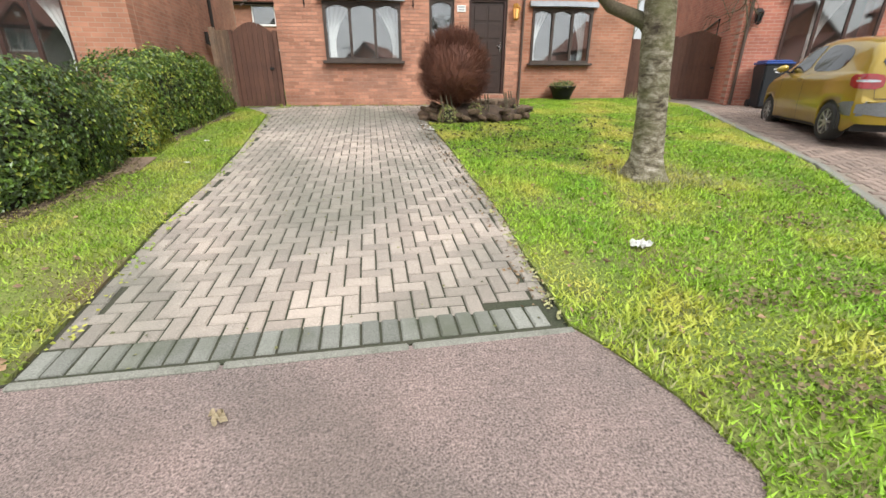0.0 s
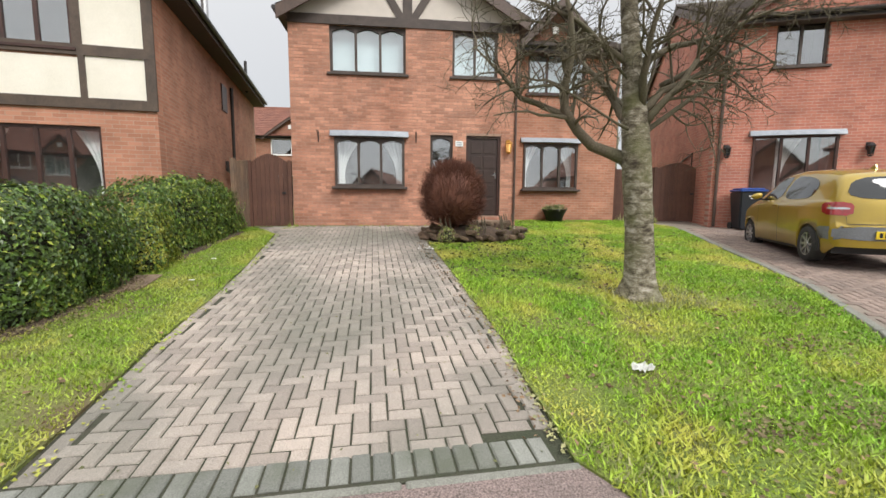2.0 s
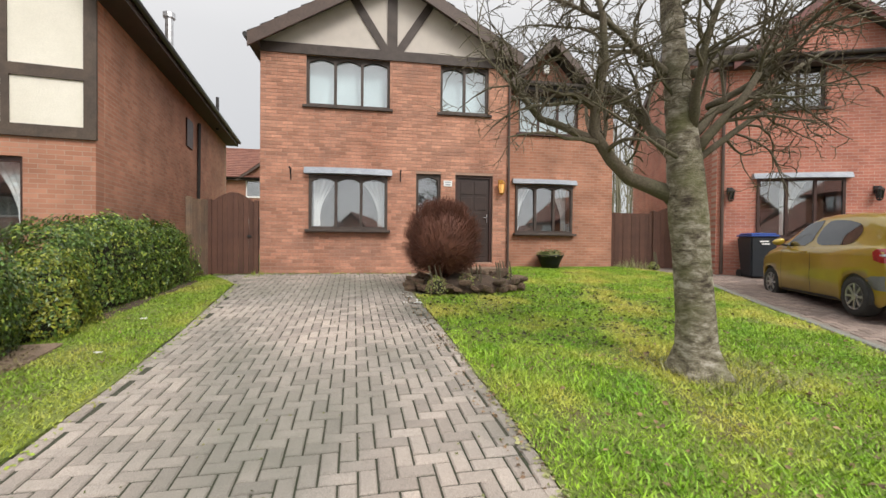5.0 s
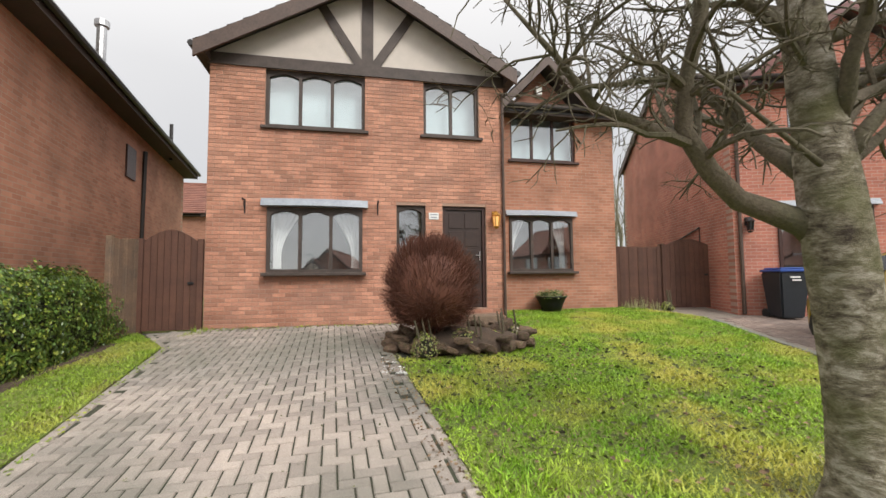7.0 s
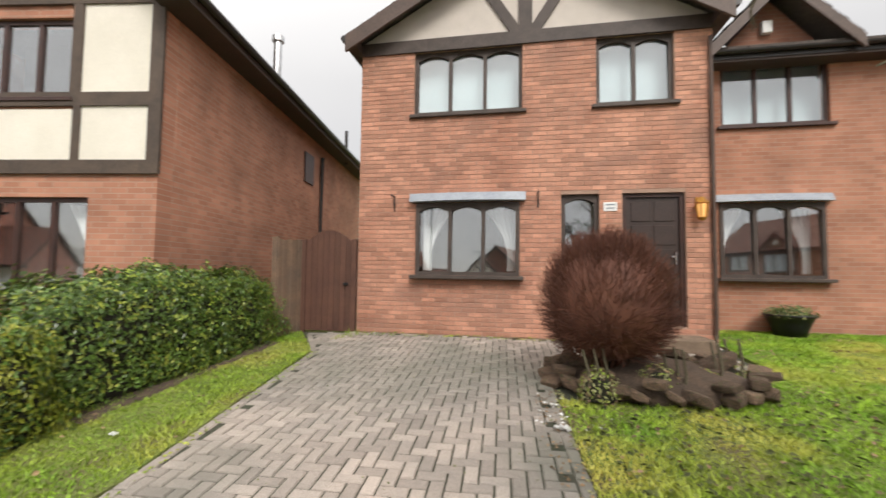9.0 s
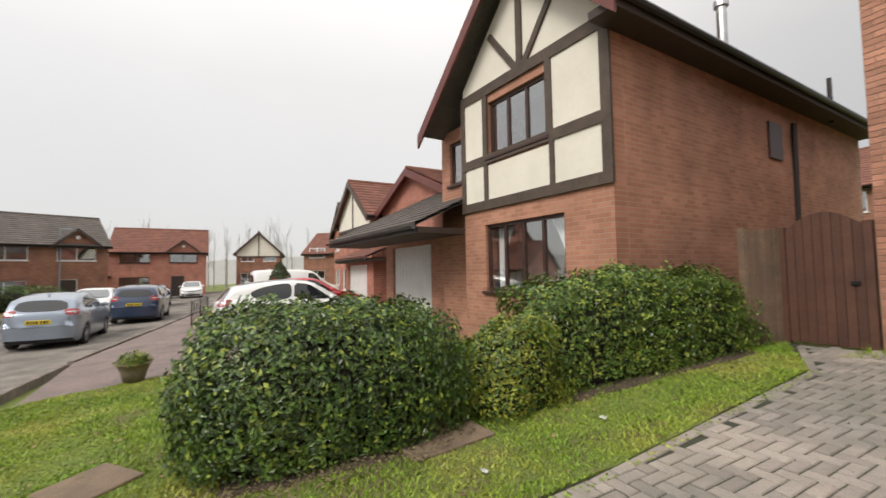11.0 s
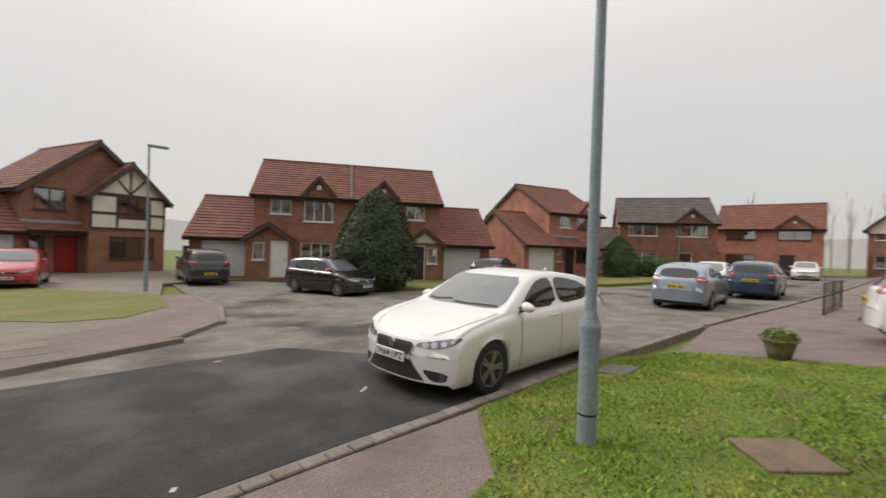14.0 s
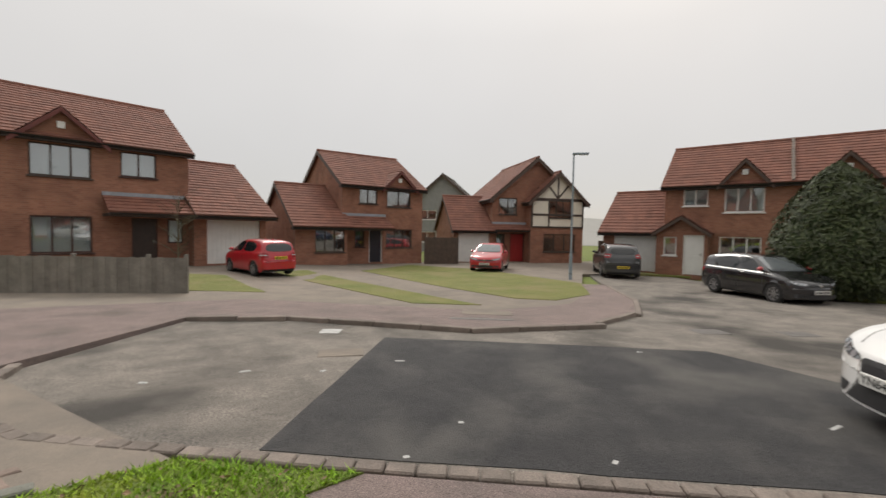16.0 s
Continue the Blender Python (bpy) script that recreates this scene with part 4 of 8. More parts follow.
roof_x(h2, 0, 2.94, -0.82, 6.7, 2.42, 2.3, ROOF_RED, over=0.5)
pent(h2, 2.96, 5.75, -1.3, 2.1, -0.01, 2.8, ROOF_RED)

# half-timbered house with a red door
h3 = thing("house", pose(2.18, -26.21, -0.6, 0, 0, -160), "brick house with half-timbered gable and red door", "house")
block(h3, 2.9, 9.6, 0.9, 8.0, 4.7, BRICK_FAR, [(3.4, 3.4, 4.8, 4.6), (3.25, 0.9, 3.9, 2.0), (4.3, 0, 5.4, 2.05)], front_gable=2.9)
window(h3, 3.4, 3.4, 1.4, 1.2, 2, TIMBER, y=0.9)
window(h3, 3.25, 0.9, 0.65, 1.1, 1, MAHOG, y=0.9)
panel_door(h3, 4.3, 0, 1.1, 2.05, DOOR_RED, MAHOG, rows=3, y=0.9)
roof_y(h3, 2.9, 9.6, 0.9, 8.0, 4.7, 2.9, ROOF_RED)
block(h3, 5.5, 9.6, 0.0, 0.9, 4.55, BRICK_FAR, [(6.5, 0.75, 9.0, 2.05), (6.9, 3.2, 8.6, 4.5)], front_gable=1.9)
for a, b, c, d in ((5.6, 6.8, 2.6, 3.35), (5.6, 6.8, 3.5, 4.4), (8.7, 9.5, 2.6, 3.35), (8.7, 9.5, 3.5, 4.4), (6.9, 8.6, 2.6, 3.15)):
    bm = bmesh.new()
    box(bm, a, b, -0.03, -0.002, c, d)
    part("panel", bm, RENDER_W, h3, "cream render panel")
bm = bmesh.new()
prism(bm, [(5.6, 4.62), (9.5, 4.62), (7.55, 6.4)], -0.03, -0.002)
part("panel", bm, RENDER_W, h3, "cream render panel")
bm = bmesh.new()
box(bm, 5.5, 9.6, -0.06, -0.03, 2.48, 2.6)
box(bm, 5.5, 9.6, -0.06, -0.03, 3.35, 3.5)
box(bm, 5.5, 9.6, -0.06, -0.03, 4.42, 4.6)
for x in (5.5, 6.8, 8.6, 9.48):
    box(bm, x, x + 0.12, -0.056, -0.004, 2.6, 4.45)
box(bm, 7.49, 7.61, -0.056, -0.02, 4.6, 6.3)
beam(bm, (7.55, -0.04, 4.6), (6.75, -0.04, 5.55), 0.12, 0.03)
beam(bm, (7.55, -0.04, 4.6), (8.35, -0.04, 5.55), 0.12, 0.03)
part("timber_frame", bm, TIMBER, h3)
window(h3, 6.5, 0.75, 2.5, 1.3, 3, TIMBER)
window(h3, 6.9, 3.2, 1.7, 1.3, 3, TIMBER)
roof_y(h3, 5.5, 9.6, 0.0, 3.5, 4.55, 1.95, ROOF_RED, back=0.0)
block(h3, 0, 2.9, 0.6, 6.5, 2.4, BRICK_FAR, [(0.35, 0, 2.6, 2.1)], side_gable=2.2)
garage_door(h3, 0.35, 2.25, 2.1, y=0.6)
roof_x(h3, 0, 2.9, 0.6, 6.5, 2.5, 2.3, ROOF_RED, over=0.4)
pent(h3, 2.9, 5.5, 0.1, 2.3, 0.89, 2.7, ROOF_RED)

# a pair of semi-detached houses
h4 = thing("house", pose(-6.85, -22.92, -0.45, 0, 0, 149.5), "pair of brick semi-detached houses with white windows", "house")
block(h4, 3.1, 13.6, 0, 7.0, 4.7, BRICK_FAR, [(3.95, 3.5, 5.05, 4.4), (5.75, 3.15, 7.35, 4.4), (5.6, 0.6, 7.3, 1.95), (9.4, 3.15, 11.0, 4.4), (11.6, 3.5, 12.7, 4.4), (9.4, 0.6, 11.0, 1.95)], side_gable=2.3)
window(h4, 3.95, 3.5, 1.1, 0.9, 2, UPVC, behind="blind")
window(h4, 5.75, 3.15, 1.6, 1.25, 3, UPVC, behind="blind")
window(h4, 5.6, 0.6, 1.7, 1.35, 3, UPVC)
window(h4, 9.4, 3.15, 1.6, 1.25, 3, UPVC, behind="blind")
window(h4, 11.6, 3.5, 1.1, 0.9, 2, UPVC)
window(h4, 9.4, 0.6, 1.6, 1.35, 3, UPVC)
roof_x(h4, 3.1, 13.6, 0, 7.0, 4.7, 2.35, ROOF_RED)
bm = bmesh.new()
beam(bm, (8.35, -0.3, 4.6), (8.35, 3.5, 7.16), 0.12, 0.06, up=(0, -0.56, 0.83))
part("party_verge", bm, KERB, h4)
front_gable(h4, 6.55, 0.95, 4.55, 1.0, -0.06, BRICK_FAR, ROOF_RED, BARGE)
front_gable(h4, 10.2, 0.95, 4.55, 1.0, -0.06, BRICK_FAR, ROOF_RED, BARGE)
for a, b, d0, w0, gd in ((0.0, 3.1, 3.75, 2.55 + 0.6, 0.6), (13.6, 16.8, 12.05, 13.05, 13.9)):
    block(h4, a, b, -0.3, 6.0, 2.3, BRICK_FAR, [(gd, 0, gd + 2.3, 2.05)], side_gable=2.0)
    garage_door(h4, gd, 2.3, 2.05, y=-0.3)
    roof_x(h4, a, b, -0.3, 6.0, 2.35, 2.2, ROOF_RED, over=0.4)
for a, b, dx, wx, dm in ((2.9, 5.2, 4.15, 3.25, UPVC), (11.6, 13.6, 11.75, 12.75, DOOR_NAVY)):
    block(h4, a, b, -0.9, 0.0, 2.15, BRICK_FAR, [(dx, 0, dx + 0.9, 2.0), (wx, 0.95, wx + 0.6, 1.9)])
    panel_door(h4, dx, 0, 0.9, 2.0, dm, UPVC, rows=2, cols=1, y=-0.9)
    window(h4, wx, 0.95, 0.6, 0.95, 1, UPVC, y=-0.9)
    bm = bmesh.new()
    prism(bm, [(a + 0.2, 2.15), (b - 0.2, 2.15), ((a + b) / 2, 2.75)], -0.9, -0.75)
    part("porch_gable", bm, RENDER_W if dm is DOOR_NAVY else BRICK_FAR, h4)
    slope_y(h4, a - 0.15, 2.08, (a + b) / 2, 2.95, -1.15, 0.0, ROOF_RED)
    slope_y(h4, b + 0.15, 2.08, (a + b) / 2, 2.95, -1.15, 0.0, ROOF_RED)
    barge(h4, (a - 0.17, 2.06), ((a + b) / 2, 2.95), (b + 0.17, 2.06), -1.2, BARGE, 0.16)

# the next house along, with a garage wing in front of its gable
h5 = thing("house", pose(-25.77, -15.47, -0.3, 0, 0, 164.6), "red brick house with low garage wing", "house")
block(h5, 2.95, 8.44, 0, 8.1, 4.75, BRICK_RED, [(4.01, 3.56, 5.19, 4.51), (5.86, 3.45, 7.55, 4.52), (5.81, 0.89, 7.68, 2.05), (4.66, 0, 5.56, 2.05), (3.74, 0.95, 4.36, 1.95)], side_gable=2.35)
window(h5, 4.01, 3.56, 1.18, 0.95, 2, UPVC)
window(h5, 5.86, 3.45, 1.69, 1.07, 2, TIMBER)
window(h5, 5.81, 0.89, 1.87, 1.16, 3, TIMBER)
window(h5, 3.74, 0.95, 0.62, 1.0, 1, UPVC)
panel_door(h5, 4.66, 0, 0.9, 2.05, DOOR_DARK, MAHOG, rows=3)
roof_x(h5, 2.95, 8.44, 0, 8.1, 4.78, 2.36, ROOF_RED)
front_gable(h5, 6.7, 1.1, 4.62, 0.9, -0.06, BRICK_RED, ROOF_RED, BARGE_RED)
block(h5, 0, 2.95, -0.82, 6.7, 2.35, BRICK_RED, [(0.45, 0, 2.85, 2.05)], side_gable=2.3)
garage_door(h5, 0.45, 2.4, 2.05, y=-0.82)
roof_x(h5, 0, 2.94, -0.82, 6.7, 2.42, 2.3, ROOF_RED, over=0.5)
pent(h5, 2.96, 5.75, -1.3, 2.1, -0.01, 2.8, ROOF_RED)


def plain_house(x, y, z, rz, w, d, eave, rise, brick, roof, label, gable_front=False, frame_mat=UPVC, low=0.0, panels=False):
    """A house far down the street: walls, roof, four windows and a door, with a low garage where low is its width."""
    h = thing("house", pose(x, y, z, 0, 0, rz), label, "house", "houses down the street")
    u = w / 10
    hs = [(u, 3.4, 4 * u, 4.5), (6 * u, 3.4, 9 * u, 4.5), (u, 0.8, 4 * u, 2.0), (6.2 * u, 0, 7.6 * u, 2.05)]
    block(h, 0, w, 0, d, eave, brick, hs, front_gable=rise if gable_front else 0.0, side_gable=0.0 if gable_front else rise)
    for a, b, c, e in hs[:3]:
        window(h, a, b, c - a, e - b, 2, frame_mat)
    panel_door(h, hs[3][0], 0, hs[3][2] - hs[3][0], 2.05, DOOR_DARK, frame_mat, rows=3)
    if gable_front:
        roof_y(h, 0, w, 0, d, eave, rise, roof)
        if panels:
            bm = bmesh.new()
            prism(bm, [(0.1, eave - 0.6), (w - 0.1, eave - 0.6), (w - 0.1, eave), (w / 2, eave + rise - 0.1), (0.1, eave)], -0.04, -0.004)
            part("panel", bm, RENDER_W, h, "cream render panel")
            bm = bmesh.new()
            box(bm, w / 2 - 0.07, w / 2 + 0.07, -0.07, -0.041, eave - 0.6, eave + rise - 0.3)
            box(bm, 0, w, -0.07, -0.041, eave - 0.7, eave - 0.55)
            part("timber_frame", bm, TIMBER, h)
    else:
        roof_x(h, 0, w, 0, d, eave, rise, roof)
        front_gable(h, 7.5 * u, 1.8 * u, eave - 0.1, 1.0, -0.06, brick, roof)
    if low:
        block(h, -low, 0, 0.2, d - 1.5, 2.3, brick, [(-low + 0.3, 0, -0.3, 2.05)], side_gable=1.7)
        garage_door(h, -low + 0.3, low - 0.6, 2.05, y=0.2)
        roof_x(h, -low, 0, 0.2, d - 1.5, 2.35, 1.8, roof, over=0.3)
    return h


plain_house(-38, -13.5, -0.4, 118, 7.5, 7, 4.7, 2.3, BRICK_FAR, ROOF_GREY, "brown brick house with grey roof down the street", low=3.0)
plain_house(-50, -9.0, -0.3, 95, 8, 7, 4.6, 2.4, BRICK_RED, ROOF_RED, "red brick house that closes the street", low=4.0, frame_mat=TIMBER)
plain_house(-58, 1.5, 0.0, 85, 5, 8, 4.6, 2.4, BRICK_FAR, ROOF_GREY, "half-timbered gabled house far down the street", gable_front=True, panels=True)
plain_house(-50, 8.5, 0.1, 60, 6, 8, 4.0, 2.4, BRICK_FAR, ROOF_RED, "brick house beyond the parked cars")
plain_house(-25.4, 8.0, 0.0, 6, 5.2, 8, 4.6, 1.9, BRICK_RED, ROOF_RED, "red brick house with gabled front and white windows", gable_front=True, panels=True)
plain_house(-35.0, 9.3, 0.05, 2, 5.6, 8, 4.8, 2.0, BRICK_RED, ROOF_GREY, "brick house farther along the row", gable_front=True)
plain_house(-44.0, 11.2, 0.05, 0, 5.6, 8, 4.6, 2.0, BRICK_RED, ROOF_GREY, "last brick house of the row", gable_front=True)
plain_house(9.2, -46, -0.6, 175, 7, 7, 5.6, 3.0, GREY_WALL, ROOF_GREY, "grey rendered house with white windows behind the garages", gable_front=True)
plain_house(-14.5, 30, 0.8, 0, 9, 8, 4.8, 2.4, BRICK_FAR, ROOF_RED, "brick house behind the gap beside the gate")

# the plain brick side of the house behind the neighbour's garage
nb2 = thing("house", pose(-19.8, 7.4, 0.0, 0, 0, 6), "red brick house behind the next garage", "house", "houses down the street")
block(nb2, 0, 6.6, 1.6, 9.0, 4.45, BRICK_RED, (), front_gable=1.35)
roof_y(nb2, 0, 6.6, 1.6, 9.0, 4.5, 1.35, ROOF_RED, over=0.2, barge_mat=BARGE_RED)
block(nb2, 0.2, 3.6, -0.2, 1.6, 2.3, BRICK_RED, [(0.6, 0, 2.9, 2.05)])
garage_door(nb2, 0.6, 2.3, 2.05, y=-0.2)
pent(nb2, 0.0, 3.9, -0.6, 2.3, 1.59, 3.2, ROOF_RED)
# ---- cars ----
PAINT_WHITE = surf("white_car_paint", (0.80, 0.80, 0.78), (0.77, 0.77, 0.76), 2, 0.3, fine=0.01, coat=1.0)
PAINT_GOLD = surf("gold_car_paint", (0.36, 0.25, 0.02), (0.31, 0.21, 0.018), 2, 0.35, metal=0.35, fine=0.03, coat=1.0)
PAINT_RED = surf("red_car_paint", (0.48, 0.01, 0.02), (0.42, 0.01, 0.018), 2, 0.3, fine=0.02, coat=1.0)
PAINT_BLACK = surf("black_car_paint", (0.012, 0.012, 0.015), None, 2, 0.25, fine=0.02, coat=1.0)
PAINT_SILVER = surf("silver_blue_car_paint", (0.30, 0.35, 0.42), (0.27, 0.32, 0.39), 2, 0.3, metal=0.5, fine=0.03, coat=1.0)
PAINT_BLUE = surf("dark_blue_car_paint", (0.03, 0.05, 0.10), None, 2, 0.3, metal=0.3, fine=0.02, coat=1.0)
PAINT_GREY = surf("dark_grey_car_paint", (0.06, 0.062, 0.065), None, 2, 0.3, metal=0.3, fine=0.02, coat=1.0)
PLASTIC = surf("grey_black_plastic", (0.03, 0.03, 0.032), None, 8, 0.6, 0.1, 90)
PLASTIC_GREY = surf("grey_bumper_plastic", (0.16, 0.17, 0.18), None, 8, 0.55, 0.1, 90)
TYRE = surf("tyre_rubber", (0.018, 0.018, 0.018), (0.03, 0.03, 0.028), 12, 0.85, 0.2, 60)
ALLOY = surf("alloy_wheel", (0.45, 0.45, 0.46), (0.38, 0.38, 0.39), 6, 0.35, metal=0.8)
ALLOY_DARK = surf("dark_alloy", (0.05, 0.05, 0.055), None, 6, 0.4, metal=0.6)
LIGHT_CLEAR = surf("headlamp_lens", (0.55, 0.57, 0.6), (0.40, 0.42, 0.45), 5, 0.1, metal=0.4, fine=0.05, coat=1.0)
LIGHT_RED = surf("tail_lamp_lens", (0.38, 0.012, 0.014), (0.22, 0.008, 0.01), 14, 0.15, fine=0.2, coat=1.0)
PLATE_W = surf("white_number_plate", (0.75, 0.75, 0.72), None, 4, 0.4, fine=0.02)
PLATE_Y = surf("yellow_number_plate", (0.75, 0.55, 0.03), None, 4, 0.4, fine=0.02)
# opaque grey with the sky's reflection put into the base colour
GLASS_SCREEN = surf("windscreen_sky_tint", (0.17, 0.19, 0.20), (0.12, 0.135, 0.142), 1.5, 0.04, fine=0.04, coat=1.0)
LAMP_DARK = surf("smoked_lamp_housing", (0.07, 0.075, 0.08), (0.18, 0.19, 0.20), 16, 0.12, fine=0.2, coat=1.0)
INK = surf("black_lettering", (0.01, 0.01, 0.01), None, 4, 0.5)

# outlines as (share of length, share of height): the line over the middle, and the shoulder below the windows
HATCH = dict(
    top=((0, .37), (.004, .43), (.012, .475), (.03, .515), (.06, .55), (.12, .595), (.2, .64), (.265, .675), (.29, .72), (.36, .845), (.43, .945), (.48, .98), (.56, 1.0), (.66, .992), (.78, .958), (.87, .91), (.9, .885), (.93, .80), (.965, .69), (.985, .655), (.994, .55), (1, .42)),
    belt=((0, .35), (.004, .40), (.012, .44), (.03, .475), (.08, .53), (.14, .57), (.2, .60), (.27, .628), (.5, .645), (.75, .67), (.88, .695), (.96, .66), (.985, .62), (.994, .52), (1, .40)),
    front_glass=((.335, .665), (.352, .70), (.45, .885), (.49, .925), (.558, .94), (.568, .672)), rear_glass=((.582, .674), (.574, .94), (.66, .925), (.75, .88), (.81, .81), (.80, .735), (.76, .695)),
    screen=(.272, .425), back=(.685, .875, .60), doors=(.335, .576, .80), tail=(.60, .72))
SMALL = dict(
    top=((0, .36), (.005, .42), (.015, .47), (.04, .52), (.1, .575), (.18, .62), (.235, .655), (.26, .70), (.34, .84), (.42, .945), (.48, .982), (.58, 1.0), (.72, .992), (.84, .965), (.92, .925), (.945, .86), (.97, .70), (.982, .62), (.992, .5), (1, .40)),
    belt=((0, .34), (.005, .39), (.015, .43), (.04, .475), (.1, .54), (.2, .59), (.27, .615), (.5, .63), (.8, .645), (.93, .65), (.97, .62), (.985, .56), (1, .38)),
    front_glass=((.29, .645), (.31, .68), (.40, .86), (.45, .915), (.525, .93), (.545, .925), (.50, .655)), rear_glass=((.525, .66), (.565, .925), (.70, .915), (.79, .87), (.82, .80), (.80, .71), (.76, .665)),
    screen=(.245, .41), back=(.665, .885, .60), doors=(.285, .535, .535), tail=(.50, .64))
SUV = dict(
    top=((0, .42), (.004, .50), (.012, .55), (.03, .585), (.08, .615), (.16, .64), (.24, .665), (.27, .71), (.34, .85), (.41, .945), (.47, .982), (.58, 1.0), (.74, .99), (.86, .96), (.92, .925), (.945, .86), (.975, .69), (.99, .60), (1, .45)),
    belt=((0, .40), (.012, .51), (.03, .55), (.1, .59), (.2, .61), (.3, .63), (.6, .65), (.85, .67), (.96, .66), (.985, .58), (1, .43)),
    front_glass=((.31, .665), (.33, .70), (.42, .89), (.46, .925), (.55, .94), (.56, .672)), rear_glass=((.572, .674), (.566, .94), (.70, .93), (.82, .89), (.87, .82), (.86, .72), (.80, .69)),
    screen=(.25, .41), back=(.69, .885, .62), doors=(.31, .568, .80), tail=(.58, .72))
VAN = dict(
    top=((0, .36), (.005, .43), (.03, .49), (.1, .54), (.16, .58), (.2, .66), (.3, .90), (.36, .97), (.5, 1.0), (.9, .99), (.96, .97), (.985, .90), (.995, .6), (1, .40)),
    belt=((0, .34), (.03, .45), (.1, .50), (.2, .54), (.5, .56), (.9, .57), (.985, .56), (1, .38)),
    front_glass=((.24, .60), (.30, .80), (.34, .88), (.40, .89), (.41, .60)), rear_glass=None,
    screen=(.18, .315), back=(.62, .86, .62), doors=(.24, .415, .66), tail=(.45, .62))


def lathe(bm, prof, n, axis="Y"):
    rings = []
    for r, y in prof:
        rings.append([bm.verts.new((r * math.cos(2 * math.pi * k / n), y, r * math.sin(2 * math.pi * k / n))) for k in range(n)])
    for a, b in zip(rings, rings[1:]):
        for k in range(n):
            bm.faces.new((a[k], a[(k + 1) % n], b[(k + 1) % n], b[k]))
    return bm


def soften(poly, times=2):
    """Cut the corners of an outline."""
    for _ in range(times):
        poly = [q for a, b in zip(poly, poly[1:] + poly[:1]) for q in ((a[0] * .8 + b[0] * .2, a[1] * .8 + b[1] * .2), (a[0] * .2 + b[0] * .8, a[1] * .2 + b[1] * .8))]
    return poly


def ribbon(pts, w):
    """The outline of a thin strip along pts."""
    out, back = [], []
    for i, p in enumerate(pts):
        a, b = pts[max(i - 1, 0)], pts[min(i + 1, len(pts) - 1)]
        d = math.hypot(b[0] - a[0], b[1] - a[1])
        nx, ny = -(b[1] - a[1]) / d * w / 2, (b[0] - a[0]) / d * w / 2
        out.append((p[0] + nx, p[1] + ny))
        back.append((p[0] - nx, p[1] - ny))
    return out + back[::-1]


def car(m, label, paint, L, W, H, wheel=0.3, style=HATCH, spokes=5, rim_mat=None, roof_mat=None, front_plate="", rear_plate="", bumper=None, wb=(0.19, 0.79), name="car", grille="plain", arch=0.345, mirror_mat=None):
    c = thing(name, m, label, "car")
    half = L / 2
    X = lambda t: half - t * L
    xw = [X(wb[0]), X(wb[1])]
    tops, belts = np.array(style["top"]), np.array(style["belt"])

    def lift(x, z, R):
        for k in xw:
            d = abs(x - k)
            if d < R:
                z = max(z, wheel + math.sqrt(R * R - d * d))
        return z

    def bow(t, y):
        f = min(abs(y) / (W / 2), 1)
        return -0.30 * max(0, (0.13 - t) / 0.13) ** 1.6 * f ** 2.6 + 0.22 * max(0, (t - 0.88) / 0.12) ** 1.6 * f ** 3

    def ring(t):
        x = X(t)
        zt, zb = H * float(np.interp(t, tops[:, 0], tops[:, 1])), H * float(np.interp(t, belts[:, 0], belts[:, 1]))
        zb = min(zb, zt - 0.012)
        h = zt - zb
        w = W / 2 * (1 - 0.05 * max(0, (0.2 - t) / 0.2) ** 2 - 0.11 * max(0, (t - 0.7) / 0.3) ** 2)
        low = 0.17 + 0.05 * max(0, (0.03 - t) / 0.03) + 0.12 * max(0, (t - 0.93) / 0.07)
        zm = 0.34 * H
        yb = w * 0.94
        yr = yb - 0.30 * h - 0.02 * min(h / 0.2, 1)
        k = min(h / 0.3, 1.0)
        pts = [(w * 0.90, low), (w * 0.965, low + 0.05), (w * 0.985, max(low + 0.08, zm - 0.1)), (w, zm), (w * 0.992, zm + (zb - zm) * 0.4), (w * 0.995, zm + (zb - zm) * 0.72), (w * 0.98, zb - 0.035), (yb, zb),
               (yb - 0.02 * k, zb + 0.05 * h), (yb + (yr - yb) * 0.45, zb + h * 0.45), (yr + 0.015 * k, zb + h * (1 - 0.16 * k) - 0.012 * (1 - k)), (yr - 0.05, zt - 0.03), (yr * 0.72, zt - 0.012), (yr * 0.38, zt - 0.002), (0, zt)]
        out = []
        for i, (y, z) in enumerate(pts):
            if i < 5:
                z = lift(x, z, arch - 0.008 + 0.004 * i)
            if i and z < out[-1][2] + (0.004 if i < 8 else -9):
                z = out[-1][2] + 0.004
            f = min(abs(y) / (W / 2), 1)
            dx = bow(t, y)
            if i > 7 and t > 0.2:
                dx -= 0.10 * k * f ** 2 * max(0, min((0.5 - t) / 0.2, 1))
            out.append((x + dx, y, z))
        return out

    ts = sorted({*np.linspace(0, 1, 71).tolist(), 0.003, 0.007, 0.012, 0.02, 0.98, 0.99, 0.995, *[(half - (k + s)) / L for k in xw for s in (arch * np.sin(np.linspace(-math.pi / 2, math.pi / 2, 21))).tolist()]})
    bm = bmesh.new()
    rows = []
    for t in ts:
        r = ring(t)
        rows.append([bm.verts.new(p) for p in r] + [bm.verts.new((x, -y, z)) for x, y, z in r[-2::-1]])
    for a, b in zip(rows, rows[1:]):
        for k in range(len(a) - 1):
            bm.faces.new((a[k], b[k], b[k + 1], a[k + 1]))
    for t in (0.0, 1.0):  # bowed nose and tail
        grid = [[bm.verts.new((X(t) + bow(t, y * q / 6), y * q / 6, z)) for q in range(-6, 7)] for x, y, z in ring(t)[:-1]]
